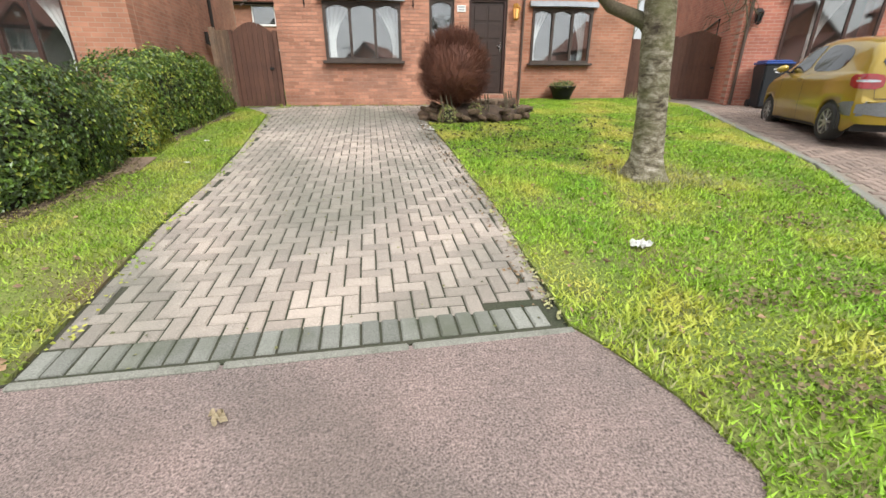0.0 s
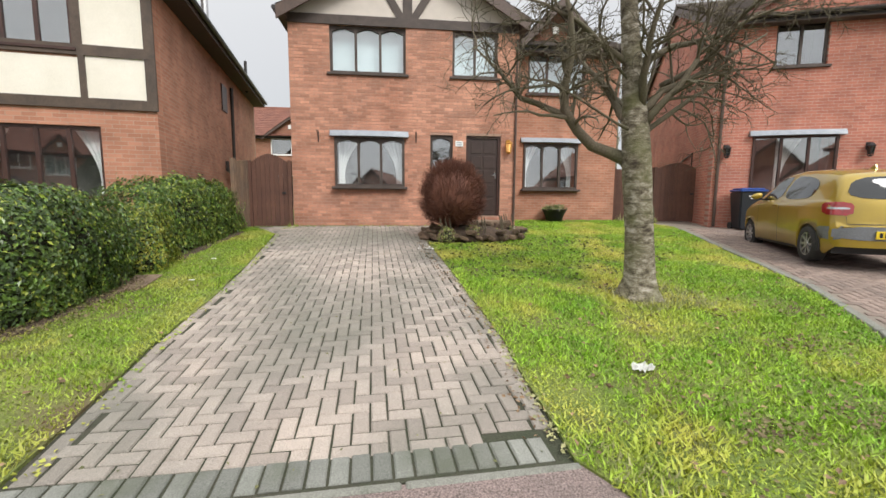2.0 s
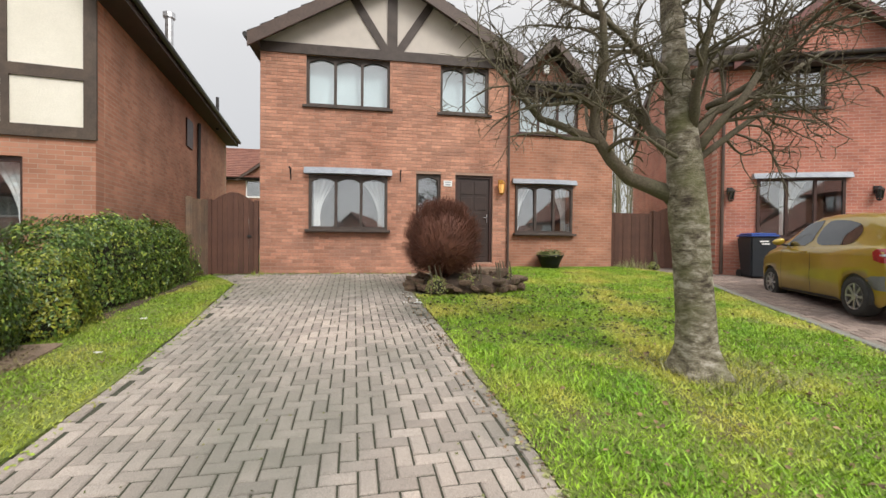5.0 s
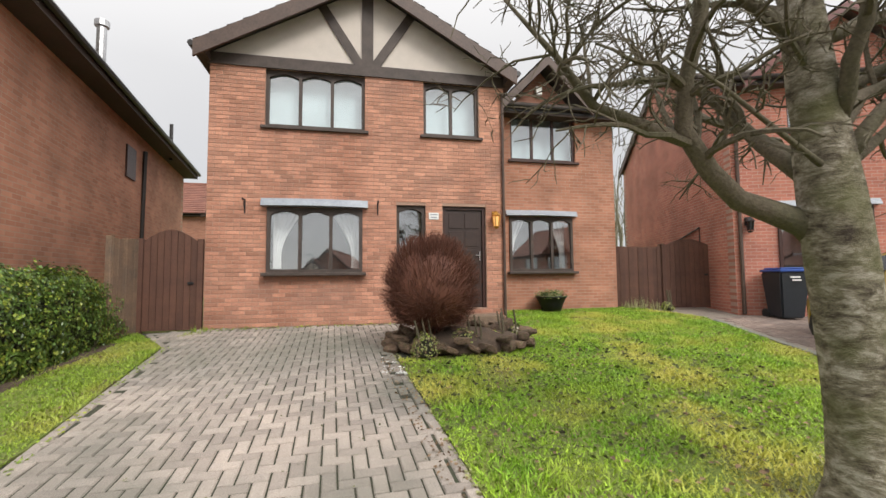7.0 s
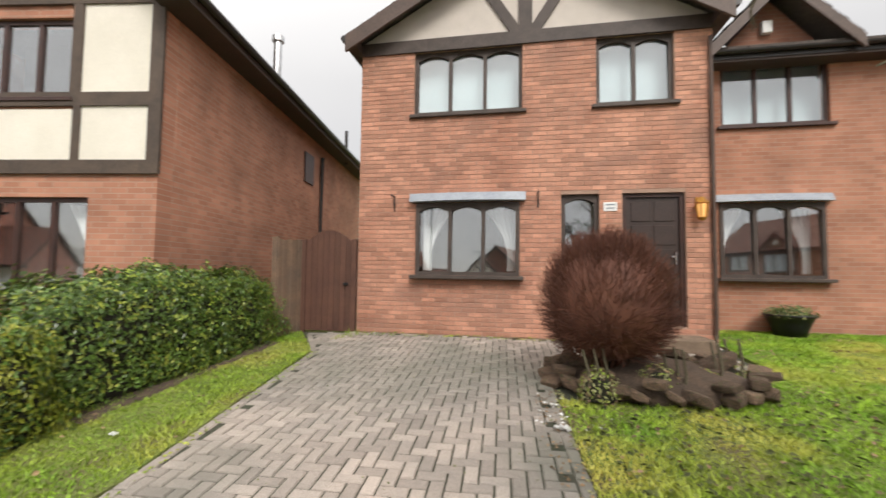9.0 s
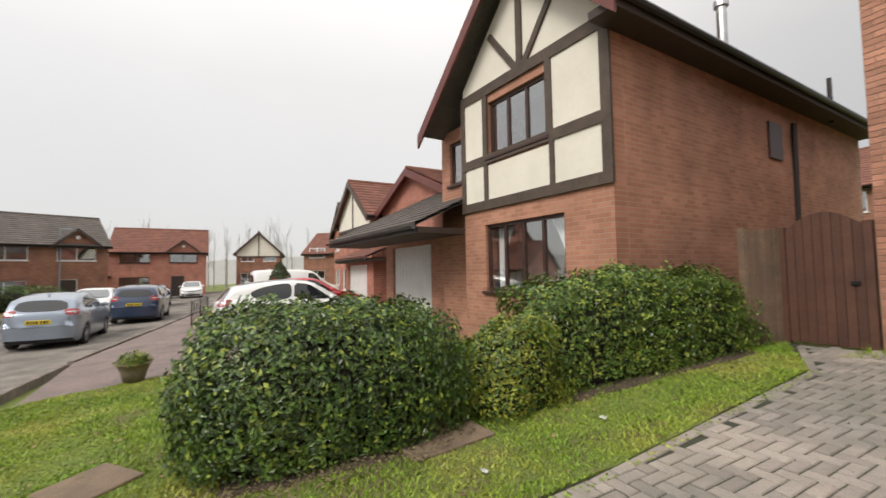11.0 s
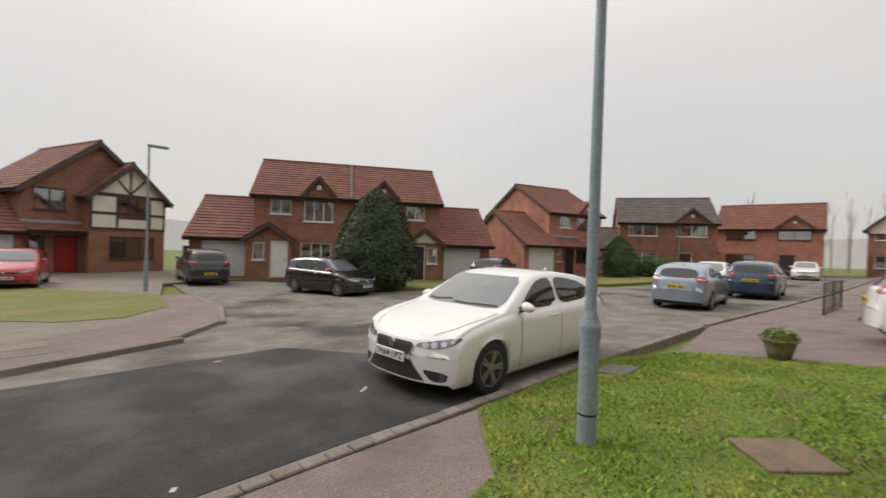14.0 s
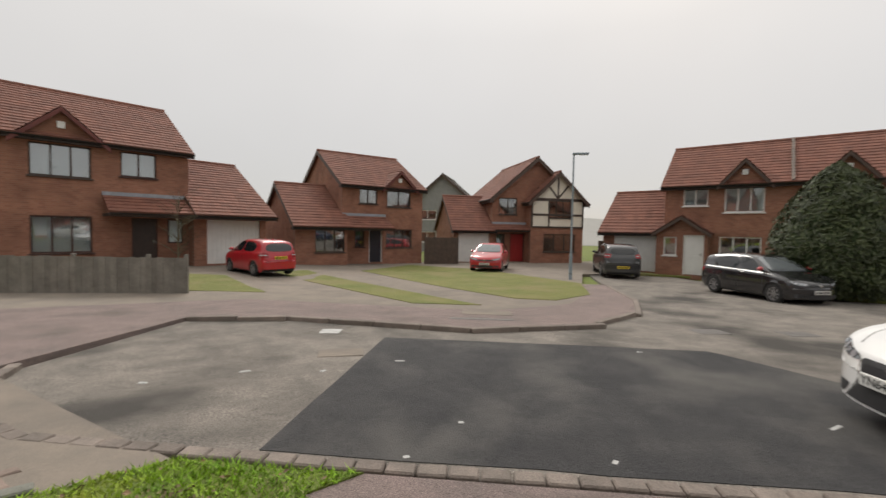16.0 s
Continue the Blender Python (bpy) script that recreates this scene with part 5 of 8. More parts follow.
        for a, b in zip(grid, grid[1:]):
            for q in range(12):
                bm.faces.new((a[q], a[q + 1], b[q + 1], b[q]))
    bmesh.ops.remove_doubles(bm, verts=bm.verts, dist=0.0005)
    bmesh.ops.recalc_face_normals(bm, faces=bm.faces)
    skin = BVHTree.FromBMesh(bm)
    part("body", bm, paint, c, smooth=True)

    def decal(nm, poly, origin, u, v, way, mat, off=0.004, step=0.07, parent=None, label=""):
        """A panel cut to an outline and laid on the body along a way."""
        o, u, v, way = Vector(origin), Vector(u).normalized(), Vector(v).normalized(), Vector(way).normalized()
        b = bmesh.new()
        b.faces.new([b.verts.new((p, q, 0)) for p, q in poly])
        bmesh.ops.triangulate(b, faces=b.faces)
        for ax, n in ((0, (1, 0, 0)), (1, (0, 1, 0))):
            lo, hi = min(p[ax] for p in poly), max(p[ax] for p in poly)
            k = lo + step
            while k < hi - 0.01:
                bmesh.ops.bisect_plane(b, geom=b.verts[:] + b.edges[:] + b.faces[:], plane_co=(k * n[0], k * n[1], 0), plane_no=n)
                k += step
        for w in b.verts:
            p = o + u * w.co.x + v * w.co.y - way * 3
            hit = skin.ray_cast(p, way)
            if hit[0] is None:
                hit = skin.find_nearest(p + way * 3)
            w.co = hit[0] - way * off
        bmesh.ops.recalc_face_normals(b, faces=b.faces)
        if sum((f.normal.dot(way) for f in b.faces), 0.0) > 0:
            bmesh.ops.reverse_faces(b, faces=b.faces)
        return part(nm, b, mat, parent or c, label, smooth=True)

    Z = (0, 0, 1)
    side = lambda nm, poly, s, mat, off=0.004, soft=2: decal(nm, soften([(-(X(t)), z * H) for t, z in poly], soft), (0, 0, 0), (-1, 0, 0), Z, (0, -s, 0), mat, off)
    front = lambda nm, poly, mat, off=0.005, soft=0, label="": decal(nm, soften(poly, soft), (0, 0, 0), (0, 1, 0), Z, (-1, 0, 0), mat, off + 0.006, 0.03, label=label)
    rear = lambda nm, poly, mat, off=0.005, soft=2: decal(nm, soften(poly, soft), (0, 0, 0), (0, 1, 0), Z, (1, 0, 0), mat, off)
    above = lambda nm, poly, mat, off=0.005, soft=2: decal(nm, soften(poly, soft), (0, 0, 0), (1, 0, 0), (0, 1, 0), (0, 0, -1), mat, off)
    bm = bmesh.new()
    box(bm, -half + 0.2, half - 0.34, -W * 0.4, W * 0.4, 0.18, 0.42)
    for k in xw:
        for s in (-1, 1):
            well = bmesh.ops.create_cone(bm, cap_ends=True, segments=24, radius1=arch + 0.008, radius2=arch + 0.008, depth=0.24, matrix=Matrix.Translation((k, s * (W / 2 - 0.165), wheel)) @ Matrix.Rotation(radians(90), 4, "X"))
            for v in well["verts"]:
                v.co.z = max(v.co.z, 0.2)
    part("underbody", bm, PLASTIC, c)
    # glass
    t0, t1 = style["screen"]
    wlo, whi = W * 0.40, W * 0.325
    above("windscreen", [(X(t0) + 0.03, -wlo * 0.6), (X(t0) - 0.05, -wlo), (X(t1) - 0.05, -whi), (X(t1), -whi * 0.5), (X(t1), whi * 0.5), (X(t1) - 0.05, whi), (X(t0) - 0.05, wlo), (X(t0) + 0.03, wlo * 0.6)], GLASS_SCREEN, 0.006, 1)
    z0, z1, wr = style["back"]
    rear("rear_window", [(-wr * 0.98, z0 * H), (wr * 0.98, z0 * H), (wr * 0.80, z1 * H), (-wr * 0.80, z1 * H)], GLASS_CAR, 0.008)
    if roof_mat:
        above("roof_panel", [(X(t1) - 0.03, -W * 0.30), (X(t1) - 0.03, W * 0.30), (X(0.86), W * 0.29), (X(0.86), -W * 0.29)], roof_mat, 0.006, 1)
    d0, d1, d2 = style["doors"]
    for s in (-1, 1):
        side("side_window", style["front_glass"], s, GLASS_CAR, 0.005, 1)
        if style["rear_glass"]:
            side("side_window", style["rear_glass"], s, GLASS_CAR, 0.005, 2)
        for t, za, zb in ((d0, 0.17, 0.64), (d1, 0.15, 0.65)) + (((d2, 0.50, 0.68),) if d2 > d1 else ()):
            side("shut_line", ribbon([(t, za), (t + 0.004, (za + zb) / 2), (t, zb)], 0.0028), s, PLASTIC, 0.003, 0)
        for t in ((d1 - 0.05, d2 - 0.03) if d2 > d1 else (d1 - 0.05,)):
            hit = skin.ray_cast(Vector((X(t), s * 3, 0.585 * H)), Vector((0, -s, 0)))[0]
            b = bmesh.new()
            box(b, X(t) - 0.09, X(t) + 0.09, hit.y - 0.018, hit.y + 0.018, hit.z - 0.017, hit.z + 0.017, 0.008)
            part("door_handle", b, paint, c)
        mx, mz = X(d0 + 0.012), 0.70 * H
        b = bmesh.new()
        bmesh.ops.create_icosphere(b, subdivisions=3, radius=1)
        for v in b.verts:
            q = v.co
            v.co = Vector((mx + (0.085 if q.x > 0 else 0.045) * q.x, s * (W / 2 + 0.055) + 0.095 * q.y - s * 0.02 * q.z, mz + 0.065 * q.z * (1 - 0.25 * s * q.y)))
        part("door_mirror", b, mirror_mat or paint, c, smooth=True)
        b = bmesh.new()
        beam(b, (mx, s * W * 0.455, mz - 0.07), (mx, s * (W / 2 + 0.05), mz - 0.035), 0.05, 0.03)
        part("mirror_arm", b, PLASTIC, c)
        # lamps, laid on the corners
        u = (-0.55, 0.83 * s, 0)
        way = (-0.83, -0.55 * s, 0)
        o = (half - 0.12, s * W * 0.33, 0)
        zh = 0.44 * H
        shape = [(-0.22, zh - 0.035), (-0.20, zh + 0.015), (0.02, zh + 0.06), (0.27, zh + 0.105), (0.33, zh + 0.10), (0.24, zh + 0.03), (0.05, zh - 0.03)]
        lamp = decal("headlight", soften(shape, 1), o, u, Z, way, LAMP_DARK, 0.006, 0.05)
        for a, zz, r in ((-0.10, 0.002, 0.045), (0.01, 0.014, 0.045), (0.12, 0.035, 0.036), (0.22, 0.066, 0.025)):
            decal("reflector", [(a + r * math.cos(q * math.pi / 6), zh + zz + r * 0.8 * math.sin(q * math.pi / 6)) for q in range(12)], o, u, Z, way, LIGHT_CLEAR, 0.011, 0.06, lamp)
        decal("fog_recess", soften([(-0.02, 0.25), (0.16, 0.25), (0.18, 0.35), (-0.10, 0.37), (-0.12, 0.35)], 1), o, u, Z, way, PLASTIC, 0.005, 0.06)
        ta, tb = style["tail"]
        ub, wayb, ob_ = (0.6, 0.8 * s, 0), (0.8, -0.6 * s, 0), (-half + 0.13, s * W * 0.40, 0)
        tl = decal("tail_light", soften([(-0.16, ta * H), (0.20, ta * H + 0.015), (0.22, tb * H - 0.02), (0.0, tb * H), (-0.16, tb * H - 0.03)], 1), ob_, ub, Z, wayb, LIGHT_RED, 0.008, 0.06)
        decal("lamp_band", soften([(-0.12, (ta + tb) / 2 * H - 0.012), (0.14, (ta + tb) / 2 * H - 0.008), (0.14, (ta + tb) / 2 * H + 0.022), (-0.12, (ta + tb) / 2 * H + 0.02)], 1), ob_, ub, Z, wayb, LIGHT_CLEAR, 0.011, 0.06, tl)
        if bumper:
            side("bumper_corner", [(0.875, 0.275), (0.99, 0.26), (0.999, 0.40), (0.885, 0.385)], s, bumper, 0.006, 1)
        side("sill", [(wb[0] + arch / L + 0.01, 0.118), (wb[1] - arch / L - 0.01, 0.118), (wb[1] - arch / L - 0.015, 0.15), (wb[0] + arch / L + 0.015, 0.15)], s, paint if bumper is None and paint is PAINT_WHITE else PLASTIC, 0.004, 0)
        above("shut_line", ribbon([(X(0.045), s * W * 0.30), (X(0.10), s * W * 0.375), (X(0.20), s * W * 0.41), (X(t0 - 0.015), s * W * 0.415)], 0.009), PLASTIC, 0.003, 0)
    if bumper:
        rear("rear_bumper", [(-W * 0.43, 0.265 * H), (W * 0.43, 0.265 * H), (W * 0.43, 0.395 * H), (-W * 0.43, 0.395 * H)], bumper, 0.007, 1)
    rear("shut_line", ribbon([(-W * 0.36, 0.60 * H), (-W * 0.34, 0.42 * H), (W * 0.34, 0.42 * H), (W * 0.36, 0.60 * H)], 0.01), PLASTIC, 0.006, 0)
    # nose
    zn = 0.455 * H
    if grille == "spindle":
        front("lower_grille", [(-0.50, 0.245), (0.50, 0.245), (0.38, 0.37), (0.31, 0.455), (-0.31, 0.455), (-0.38, 0.37)], PLASTIC, 0.007, label="black mesh lower grille")
        front("grille", [(-0.30, 0.515), (0.30, 0.515), (0.34, zn - 0.035), (0.30, zn - 0.008), (-0.30, zn - 0.008), (-0.34, zn - 0.035)], PLASTIC, 0.007, label="black upper grille")
        for z in (0.54, 0.565, 0.59):
            front("grille_bar", [(-0.29, z), (0.29, z), (0.29, z + 0.007), (-0.29, z + 0.007)], ALLOY_DARK, 0.011)
        for s in (-1, 1):
            front("grille_trim", ribbon([(s * 0.51, 0.24), (s * 0.385, 0.375), (s * 0.315, 0.465), (s * 0.35, zn - 0.035)], 0.014), CHROME, 0.011)
    else:
        front("grille", [(-W * 0.24, zn - 0.09), (W * 0.24, zn - 0.09), (W * 0.26, zn - 0.02), (-W * 0.26, zn - 0.02)], PLASTIC, 0.007, 1, "black grille")
        front("lower_grille", [(-W * 0.30, 0.24), (W * 0.30, 0.24), (W * 0.26, 0.36), (-W * 0.26, 0.36)], PLASTIC, 0.007, 1, "black lower grille")
    nose = skin.ray_cast(Vector((4, 0, zn - 0.055)), Vector((-1, 0, 0)))[0]
    b = bmesh.new()
    bmesh.ops.create_cone(b, cap_ends=True, segments=20, radius1=0.055, radius2=0.048, depth=0.024, matrix=Matrix.Translation((nose.x + 0.014, 0, nose.z)) @ Matrix.Rotation(radians(90), 4, "Y"))
    part("badge", b, CHROME, c, "plain chrome badge")
    zp = 0.475 if grille == "spindle" else 0.43
    zr = 0.32 * H if bumper else 0.50 * H
    xf = skin.ray_cast(Vector((4, 0, zp)), Vector((-1, 0, 0)))[0].x + 0.035
    xr = skin.ray_cast(Vector((-4, 0, zr)), Vector((1, 0, 0)))[0].x - 0.02
    for xx, txt, mt, zz, rzv in ((xf, front_plate, PLATE_W, zp, 90), (xr, rear_plate, PLATE_Y, zr, -90)):
        b = bmesh.new()
        box(b, -0.26, 0.26, -0.006, 0.012, -0.056, 0.056, 0.004)
        pl = part("number_plate", b, mt, c, m=pose(xx, 0, zz, 0, 0, rzv))
        if txt:
            cu = bpy.data.curves.new("plate_text", "FONT")
            cu.body, cu.size, cu.align_x, cu.align_y, cu.extrude = txt, 0.105, "CENTER", "CENTER", 0.001
            dg = new("lettering", cu)
            me = bpy.data.meshes.new_from_object(dg)
            bpy.data.objects.remove(dg)
            me.materials.append(INK)
            o = new("lettering", me)
            o.parent = pl
            o.matrix_local = pose(0, -0.009, 0, 90, 0, 0)
        else:
            for k in range(7):
                b = bmesh.new()
                x0 = -0.22 + k * 0.06 + (0.03 if k > 3 else 0)
                box(b, x0, x0 + 0.035, -0.009, -0.005, -0.036, 0.036)
                part("letter_bar", b, INK, pl)
    b = bmesh.new()
    top = skin.ray_cast(Vector((X(0.80), 0, 4)), Vector((0, 0, -1)))[0].z
    prism(b, [(X(0.80) - 0.09, top - 0.01), (X(0.80) + 0.1, top + 0.002), (X(0.80) - 0.06, top + 0.07)], -0.012, 0.012)
    part("aerial", b, paint, c)
    above("wiper", ribbon([(X(t0) - 0.05, W * 0.36), (X(t0) + 0.005, W * 0.10), (X(t0) + 0.0, -W * 0.04)], 0.022), PLASTIC, 0.016, 0)
    above("wiper", ribbon([(X(t0) - 0.05, -W * 0.08), (X(t0) - 0.02, -W * 0.24), (X(t0) - 0.06, -W * 0.34)], 0.022), PLASTIC, 0.016, 0)
    # wheels
    for k in xw:
        for s in (-1, 1):
            w = new("wheel")
            w.parent = c
            w.matrix_local = Matrix.Translation((k, s * (W / 2 - 0.115), wheel)) @ Matrix.Rotation(0 if s < 0 else math.pi, 4, "Z")
            b = bmesh.new()
            lathe(b, [(wheel * 0.66, -0.09), (wheel * 0.90, -0.10), (wheel * 0.98, -0.075), (wheel, -0.04), (wheel, 0.06), (wheel * 0.95, 0.1), (wheel * 0.6, 0.1)], 32)
            bmesh.ops.recalc_face_normals(b, faces=b.faces)
            part("tyre", b, TYRE, w, smooth=True)
            b = bmesh.new()
            lathe(b, [(wheel * 0.69, -0.09), (wheel * 0.62, -0.085), (wheel * 0.61, 0.0)], 32)
            rm = rim_mat or ALLOY
            for q in range(spokes):
                a = 2 * math.pi * q / spokes
                for da in ((-0.13, 0.13) if spokes == 5 else (0,)):
                    u = (math.cos(a + da), math.sin(a + da))
                    beam(b, (u[0] * 0.04, -0.07, u[1] * 0.04), (u[0] * wheel * 0.64, -0.08, u[1] * wheel * 0.64), 0.028 if spokes == 5 else 0.03, 0.02)
            bmesh.ops.create_cone(b, cap_ends=True, segments=14, radius1=0.06, radius2=0.05, depth=0.03, matrix=Matrix.Translation((0, -0.075, 0)) @ Matrix.Rotation(radians(90), 4, "X"))
            part("rim", b, rm, w)
            b = bmesh.new()
            bmesh.ops.create_cone(b, cap_ends=True, segments=24, radius1=wheel * 0.6, radius2=wheel * 0.6, depth=0.01, matrix=Matrix.Translation((0, -0.02, 0)) @ Matrix.Rotation(radians(90), 4, "X"))
            part("brake", b, ALLOY_DARK, w)
    return c


def parked(x, y, heading, off=-0.07):
    return pose(x, y, G(x, y) + off, 0, 0, heading)


car(parked(-6.03, -1.16, 1.5), "white five-door hatchback parked at the kerb", PAINT_WHITE, 4.15, 1.77, 1.44, 0.325, spokes=5, front_plate="YN64 UPZ", grille="spindle", wb=(0.2, 0.824))
car(parked(6.95, 6.4, 66, 0.0), "gold three-door hatchback on the next drive", PAINT_GOLD, 3.62, 1.66, 1.5, 0.28, SMALL, spokes=8, bumper=PLASTIC_GREY, wb=(0.17, 0.825), arch=0.32)
car(parked(-9.5, -12.65, 105), "black hatchback with red mirrors parked in the side road", PAINT_BLACK, 3.97, 1.68, 1.46, 0.3, SMALL, spokes=8, mirror_mat=PAINT_RED)
car(parked(9.15, -13.8, -33, 0), "red small hatchback on a drive across the road", PAINT_RED, 3.46, 1.62, 1.46, 0.28, SMALL, spokes=8)
car(parked(-0.3, -20.9, 82, 0), "red hatchback facing out of a garage drive", PAINT_RED, 3.9, 1.7, 1.47, 0.3, spokes=8)
car(parked(-6.7, -20.0, -95, 0), "dark grey crossover parked by a white garage", PAINT_GREY, 4.3, 1.8, 1.6, 0.34, SUV, spokes=8, arch=0.39, bumper=PLASTIC)
car(parked(-20.2, -12.8, -160, 0), "black car parked by the far garage", PAINT_BLACK, 4.3, 1.78, 1.48, 0.31, spokes=8)
car(parked(-17.3, -1.75, 184), "silver blue hatchback parked in the street", PAINT_SILVER, 4.0, 1.72, 1.49, 0.3, spokes=8)
car(parked(-23.6, -1.0, 184), "dark blue estate car parked in the street", PAINT_BLUE, 4.4, 1.8, 1.55, 0.32, SUV, spokes=8, arch=0.37)
car(parked(-27.0, -3.6, 4), "white car farther down the street", PAINT_WHITE, 4.2, 1.75, 1.45, 0.31, spokes=8)
car(parked(-45.0, -1.6, 5), "white hatchback at the end of the street", PAINT_WHITE, 4.0, 1.72, 1.45, 0.3, spokes=8)
car(parked(-33.0, -2.3, 186), "dark car parked down the street", PAINT_GREY, 4.3, 1.76, 1.45, 0.31, spokes=8)
car(parked(-12.4, 4.6, 97, 0.02), "white hatchback with black roof on the next drive", PAINT_WHITE, 3.95, 1.72, 1.46, 0.31, spokes=8, roof_mat=PAINT_BLACK)
car(parked(-17.2, 5.4, 95, 0.02), "red hatchback beside the white car", PAINT_RED, 3.9, 1.7, 1.47, 0.3, spokes=8)
car(parked(-25.0, 5.6, 100, 0.02), "white van on a drive", PAINT_WHITE, 4.6, 1.85, 1.85, 0.32, VAN, spokes=8, arch=0.37)
# ---- plants ----
def leaf_surf(name, c1, c2, rough=0.5, rand=0.3, trans=0.25, yellow=None):
    m = surf(name, c1, c2, 2.2, rough, 0.0, 30, island=rand, fine=0.2, stain=yellow)
    m.node_tree.nodes["Principled BSDF"].inputs["Subsurface Weight"].default_value = 0.0
    m.node_tree.nodes["Principled BSDF"].inputs["Specular IOR Level"].default_value = 0.5
    return m


GRASS = leaf_surf("grass_blade", (0.165, 0.285, 0.02), (0.265, 0.35, 0.035), 0.6, 0.45, yellow=((0.42, 0.41, 0.08), 1.0, 0.5, 0.68))
# near-black colour that stands in for shade between the leaves
HEDGE_SHADE = surf("hedge_inner_shade", (0.026, 0.022, 0.012), (0.016, 0.018, 0.008), 9, 0.95, 0.6, 50, fine=0.4)
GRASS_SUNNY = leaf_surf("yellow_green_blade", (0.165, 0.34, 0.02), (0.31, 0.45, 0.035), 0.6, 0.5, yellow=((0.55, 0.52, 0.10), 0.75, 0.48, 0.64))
PRIVET = leaf_surf("privet_leaf", (0.052, 0.105, 0.018), (0.095, 0.158, 0.025), 0.32, 0.6)
PRIVET_TIP = leaf_surf("young_privet_leaf", (0.19, 0.27, 0.03), (0.28, 0.31, 0.05), 0.4, 0.35)
GOLD_LEAF = leaf_surf("golden_privet_leaf", (0.15, 0.20, 0.02), (0.27, 0.27, 0.032), 0.4, 0.4)
CONIFER = leaf_surf("conifer_spray", (0.035, 0.05, 0.016), (0.06, 0.078, 0.024), 0.6, 0.4)
IVY = leaf_surf("dark_hedge_leaf", (0.03, 0.06, 0.015), (0.05, 0.085, 0.02), 0.5, 0.4)
TWIG_RED = leaf_surf("red_brown_twig", (0.085, 0.030, 0.018), (0.13, 0.048, 0.026), 0.75, 0.35)
BRANCH = surf("bare_branch", (0.125, 0.10, 0.068), (0.085, 0.078, 0.042), 3, 0.85, 0.4, 60, fine=0.3)
DEAD_LEAF = leaf_surf("dead_leaf", (0.30, 0.20, 0.11), (0.16, 0.10, 0.06), 0.8, 0.5)
STRAW = leaf_surf("dry_grass", (0.35, 0.33, 0.17), (0.25, 0.27, 0.10), 0.8, 0.3)
# washed-out greys: distance haze is part of this colour
HAZE_WOOD = surf("haze_tinted_woods", (0.34, 0.33, 0.31), (0.28, 0.28, 0.255), 0.3, 1.0, fine=0.2)
BARK = bpy.data.materials.new("banded_bark")
BARK.use_nodes = True
_b = BARK.node_tree
_p = _b.nodes["Principled BSDF"]
_p.inputs["Roughness"].default_value = 0.9
_t = _b.nodes.new("ShaderNodeTexCoord")
_m = _b.nodes.new("ShaderNodeMapping")
_m.inputs["Scale"].default_value = (4.5, 4.5, 10.0)
_n = _b.nodes.new("ShaderNodeTexNoise")
_n.inputs["Scale"].default_value, _n.inputs["Detail"].default_value, _n.inputs["Roughness"].default_value = 1.5, 9, 0.75
_n.inputs["Distortion"].default_value = 0.25
_r = _b.nodes.new("ShaderNodeValToRGB")
_r.color_ramp.elements[0].position, _r.color_ramp.elements[0].color = 0.38, (0.05, 0.036, 0.024, 1)
_r.color_ramp.elements[1].position, _r.color_ramp.elements[1].color = 0.62, (0.46, 0.42, 0.35, 1)
_e = _r.color_ramp.elements.new(0.5)
_e.color = (0.20, 0.175, 0.12, 1)
_n2 = _b.nodes.new("ShaderNodeTexNoise")
_n2.inputs["Scale"].default_value = 3.5
_mr = _b.nodes.new("ShaderNodeMapRange")
_mr.inputs["From Min"].default_value, _mr.inputs["From Max"].default_value, _mr.inputs["To Max"].default_value = 0.48, 0.7, 0.75
_mx = _b.nodes.new("ShaderNodeMixRGB")
_mx.inputs[2].default_value = (0.13, 0.13, 0.05, 1)
_bp = _b.nodes.new("ShaderNodeBump")
_bp.inputs["Strength"].default_value, _bp.inputs["Distance"].default_value = 0.9, 0.03
_b.links.new(_t.outputs["Object"], _m.inputs["Vector"])
_b.links.new(_m.outputs[0], _n.inputs["Vector"])
_b.links.new(_t.outputs["Object"], _n2.inputs["Vector"])
_b.links.new(_n.outputs["Fac"], _r.inputs[0])
_b.links.new(_n2.outputs["Fac"], _mr.inputs["Value"])
_b.links.new(_mr.outputs[0], _mx.inputs[0])
_b.links.new(_r.outputs[0], _mx.inputs[1])
_b.links.new(_mx.outputs[0], _p.inputs["Base Color"])
_b.links.new(_n.outputs["Fac"], _bp.inputs["Height"])
_b.links.new(_bp.outputs[0], _p.inputs["Normal"])


def inside(poly, px, py):
    """Which of the points lie in the polygon."""
    r = np.zeros(len(px), bool)
    for (x0, y0), (x1, y1) in zip(poly, poly[1:] + poly[:1]):
        if y0 != y1:
            r ^= ((y0 > py) != (y1 > py)) & (px < (x1 - x0) * (py - y0) / (y1 - y0) + x0)
    return r


def cloud(name, verts, faces, material, parent=None, label="", category="", kind=""):
    me = bpy.data.meshes.new(name)
    me.from_pydata(verts.tolist(), [], faces.tolist())
    me.materials.append(material)
    ob = new(name, me)
    if parent is not None:
        ob.parent = parent
    if label and category:
        tagged(ob, label, category, kind=kind)
    elif label:
        ob["label"] = label
    return ob


rng = np.random.default_rng(4)


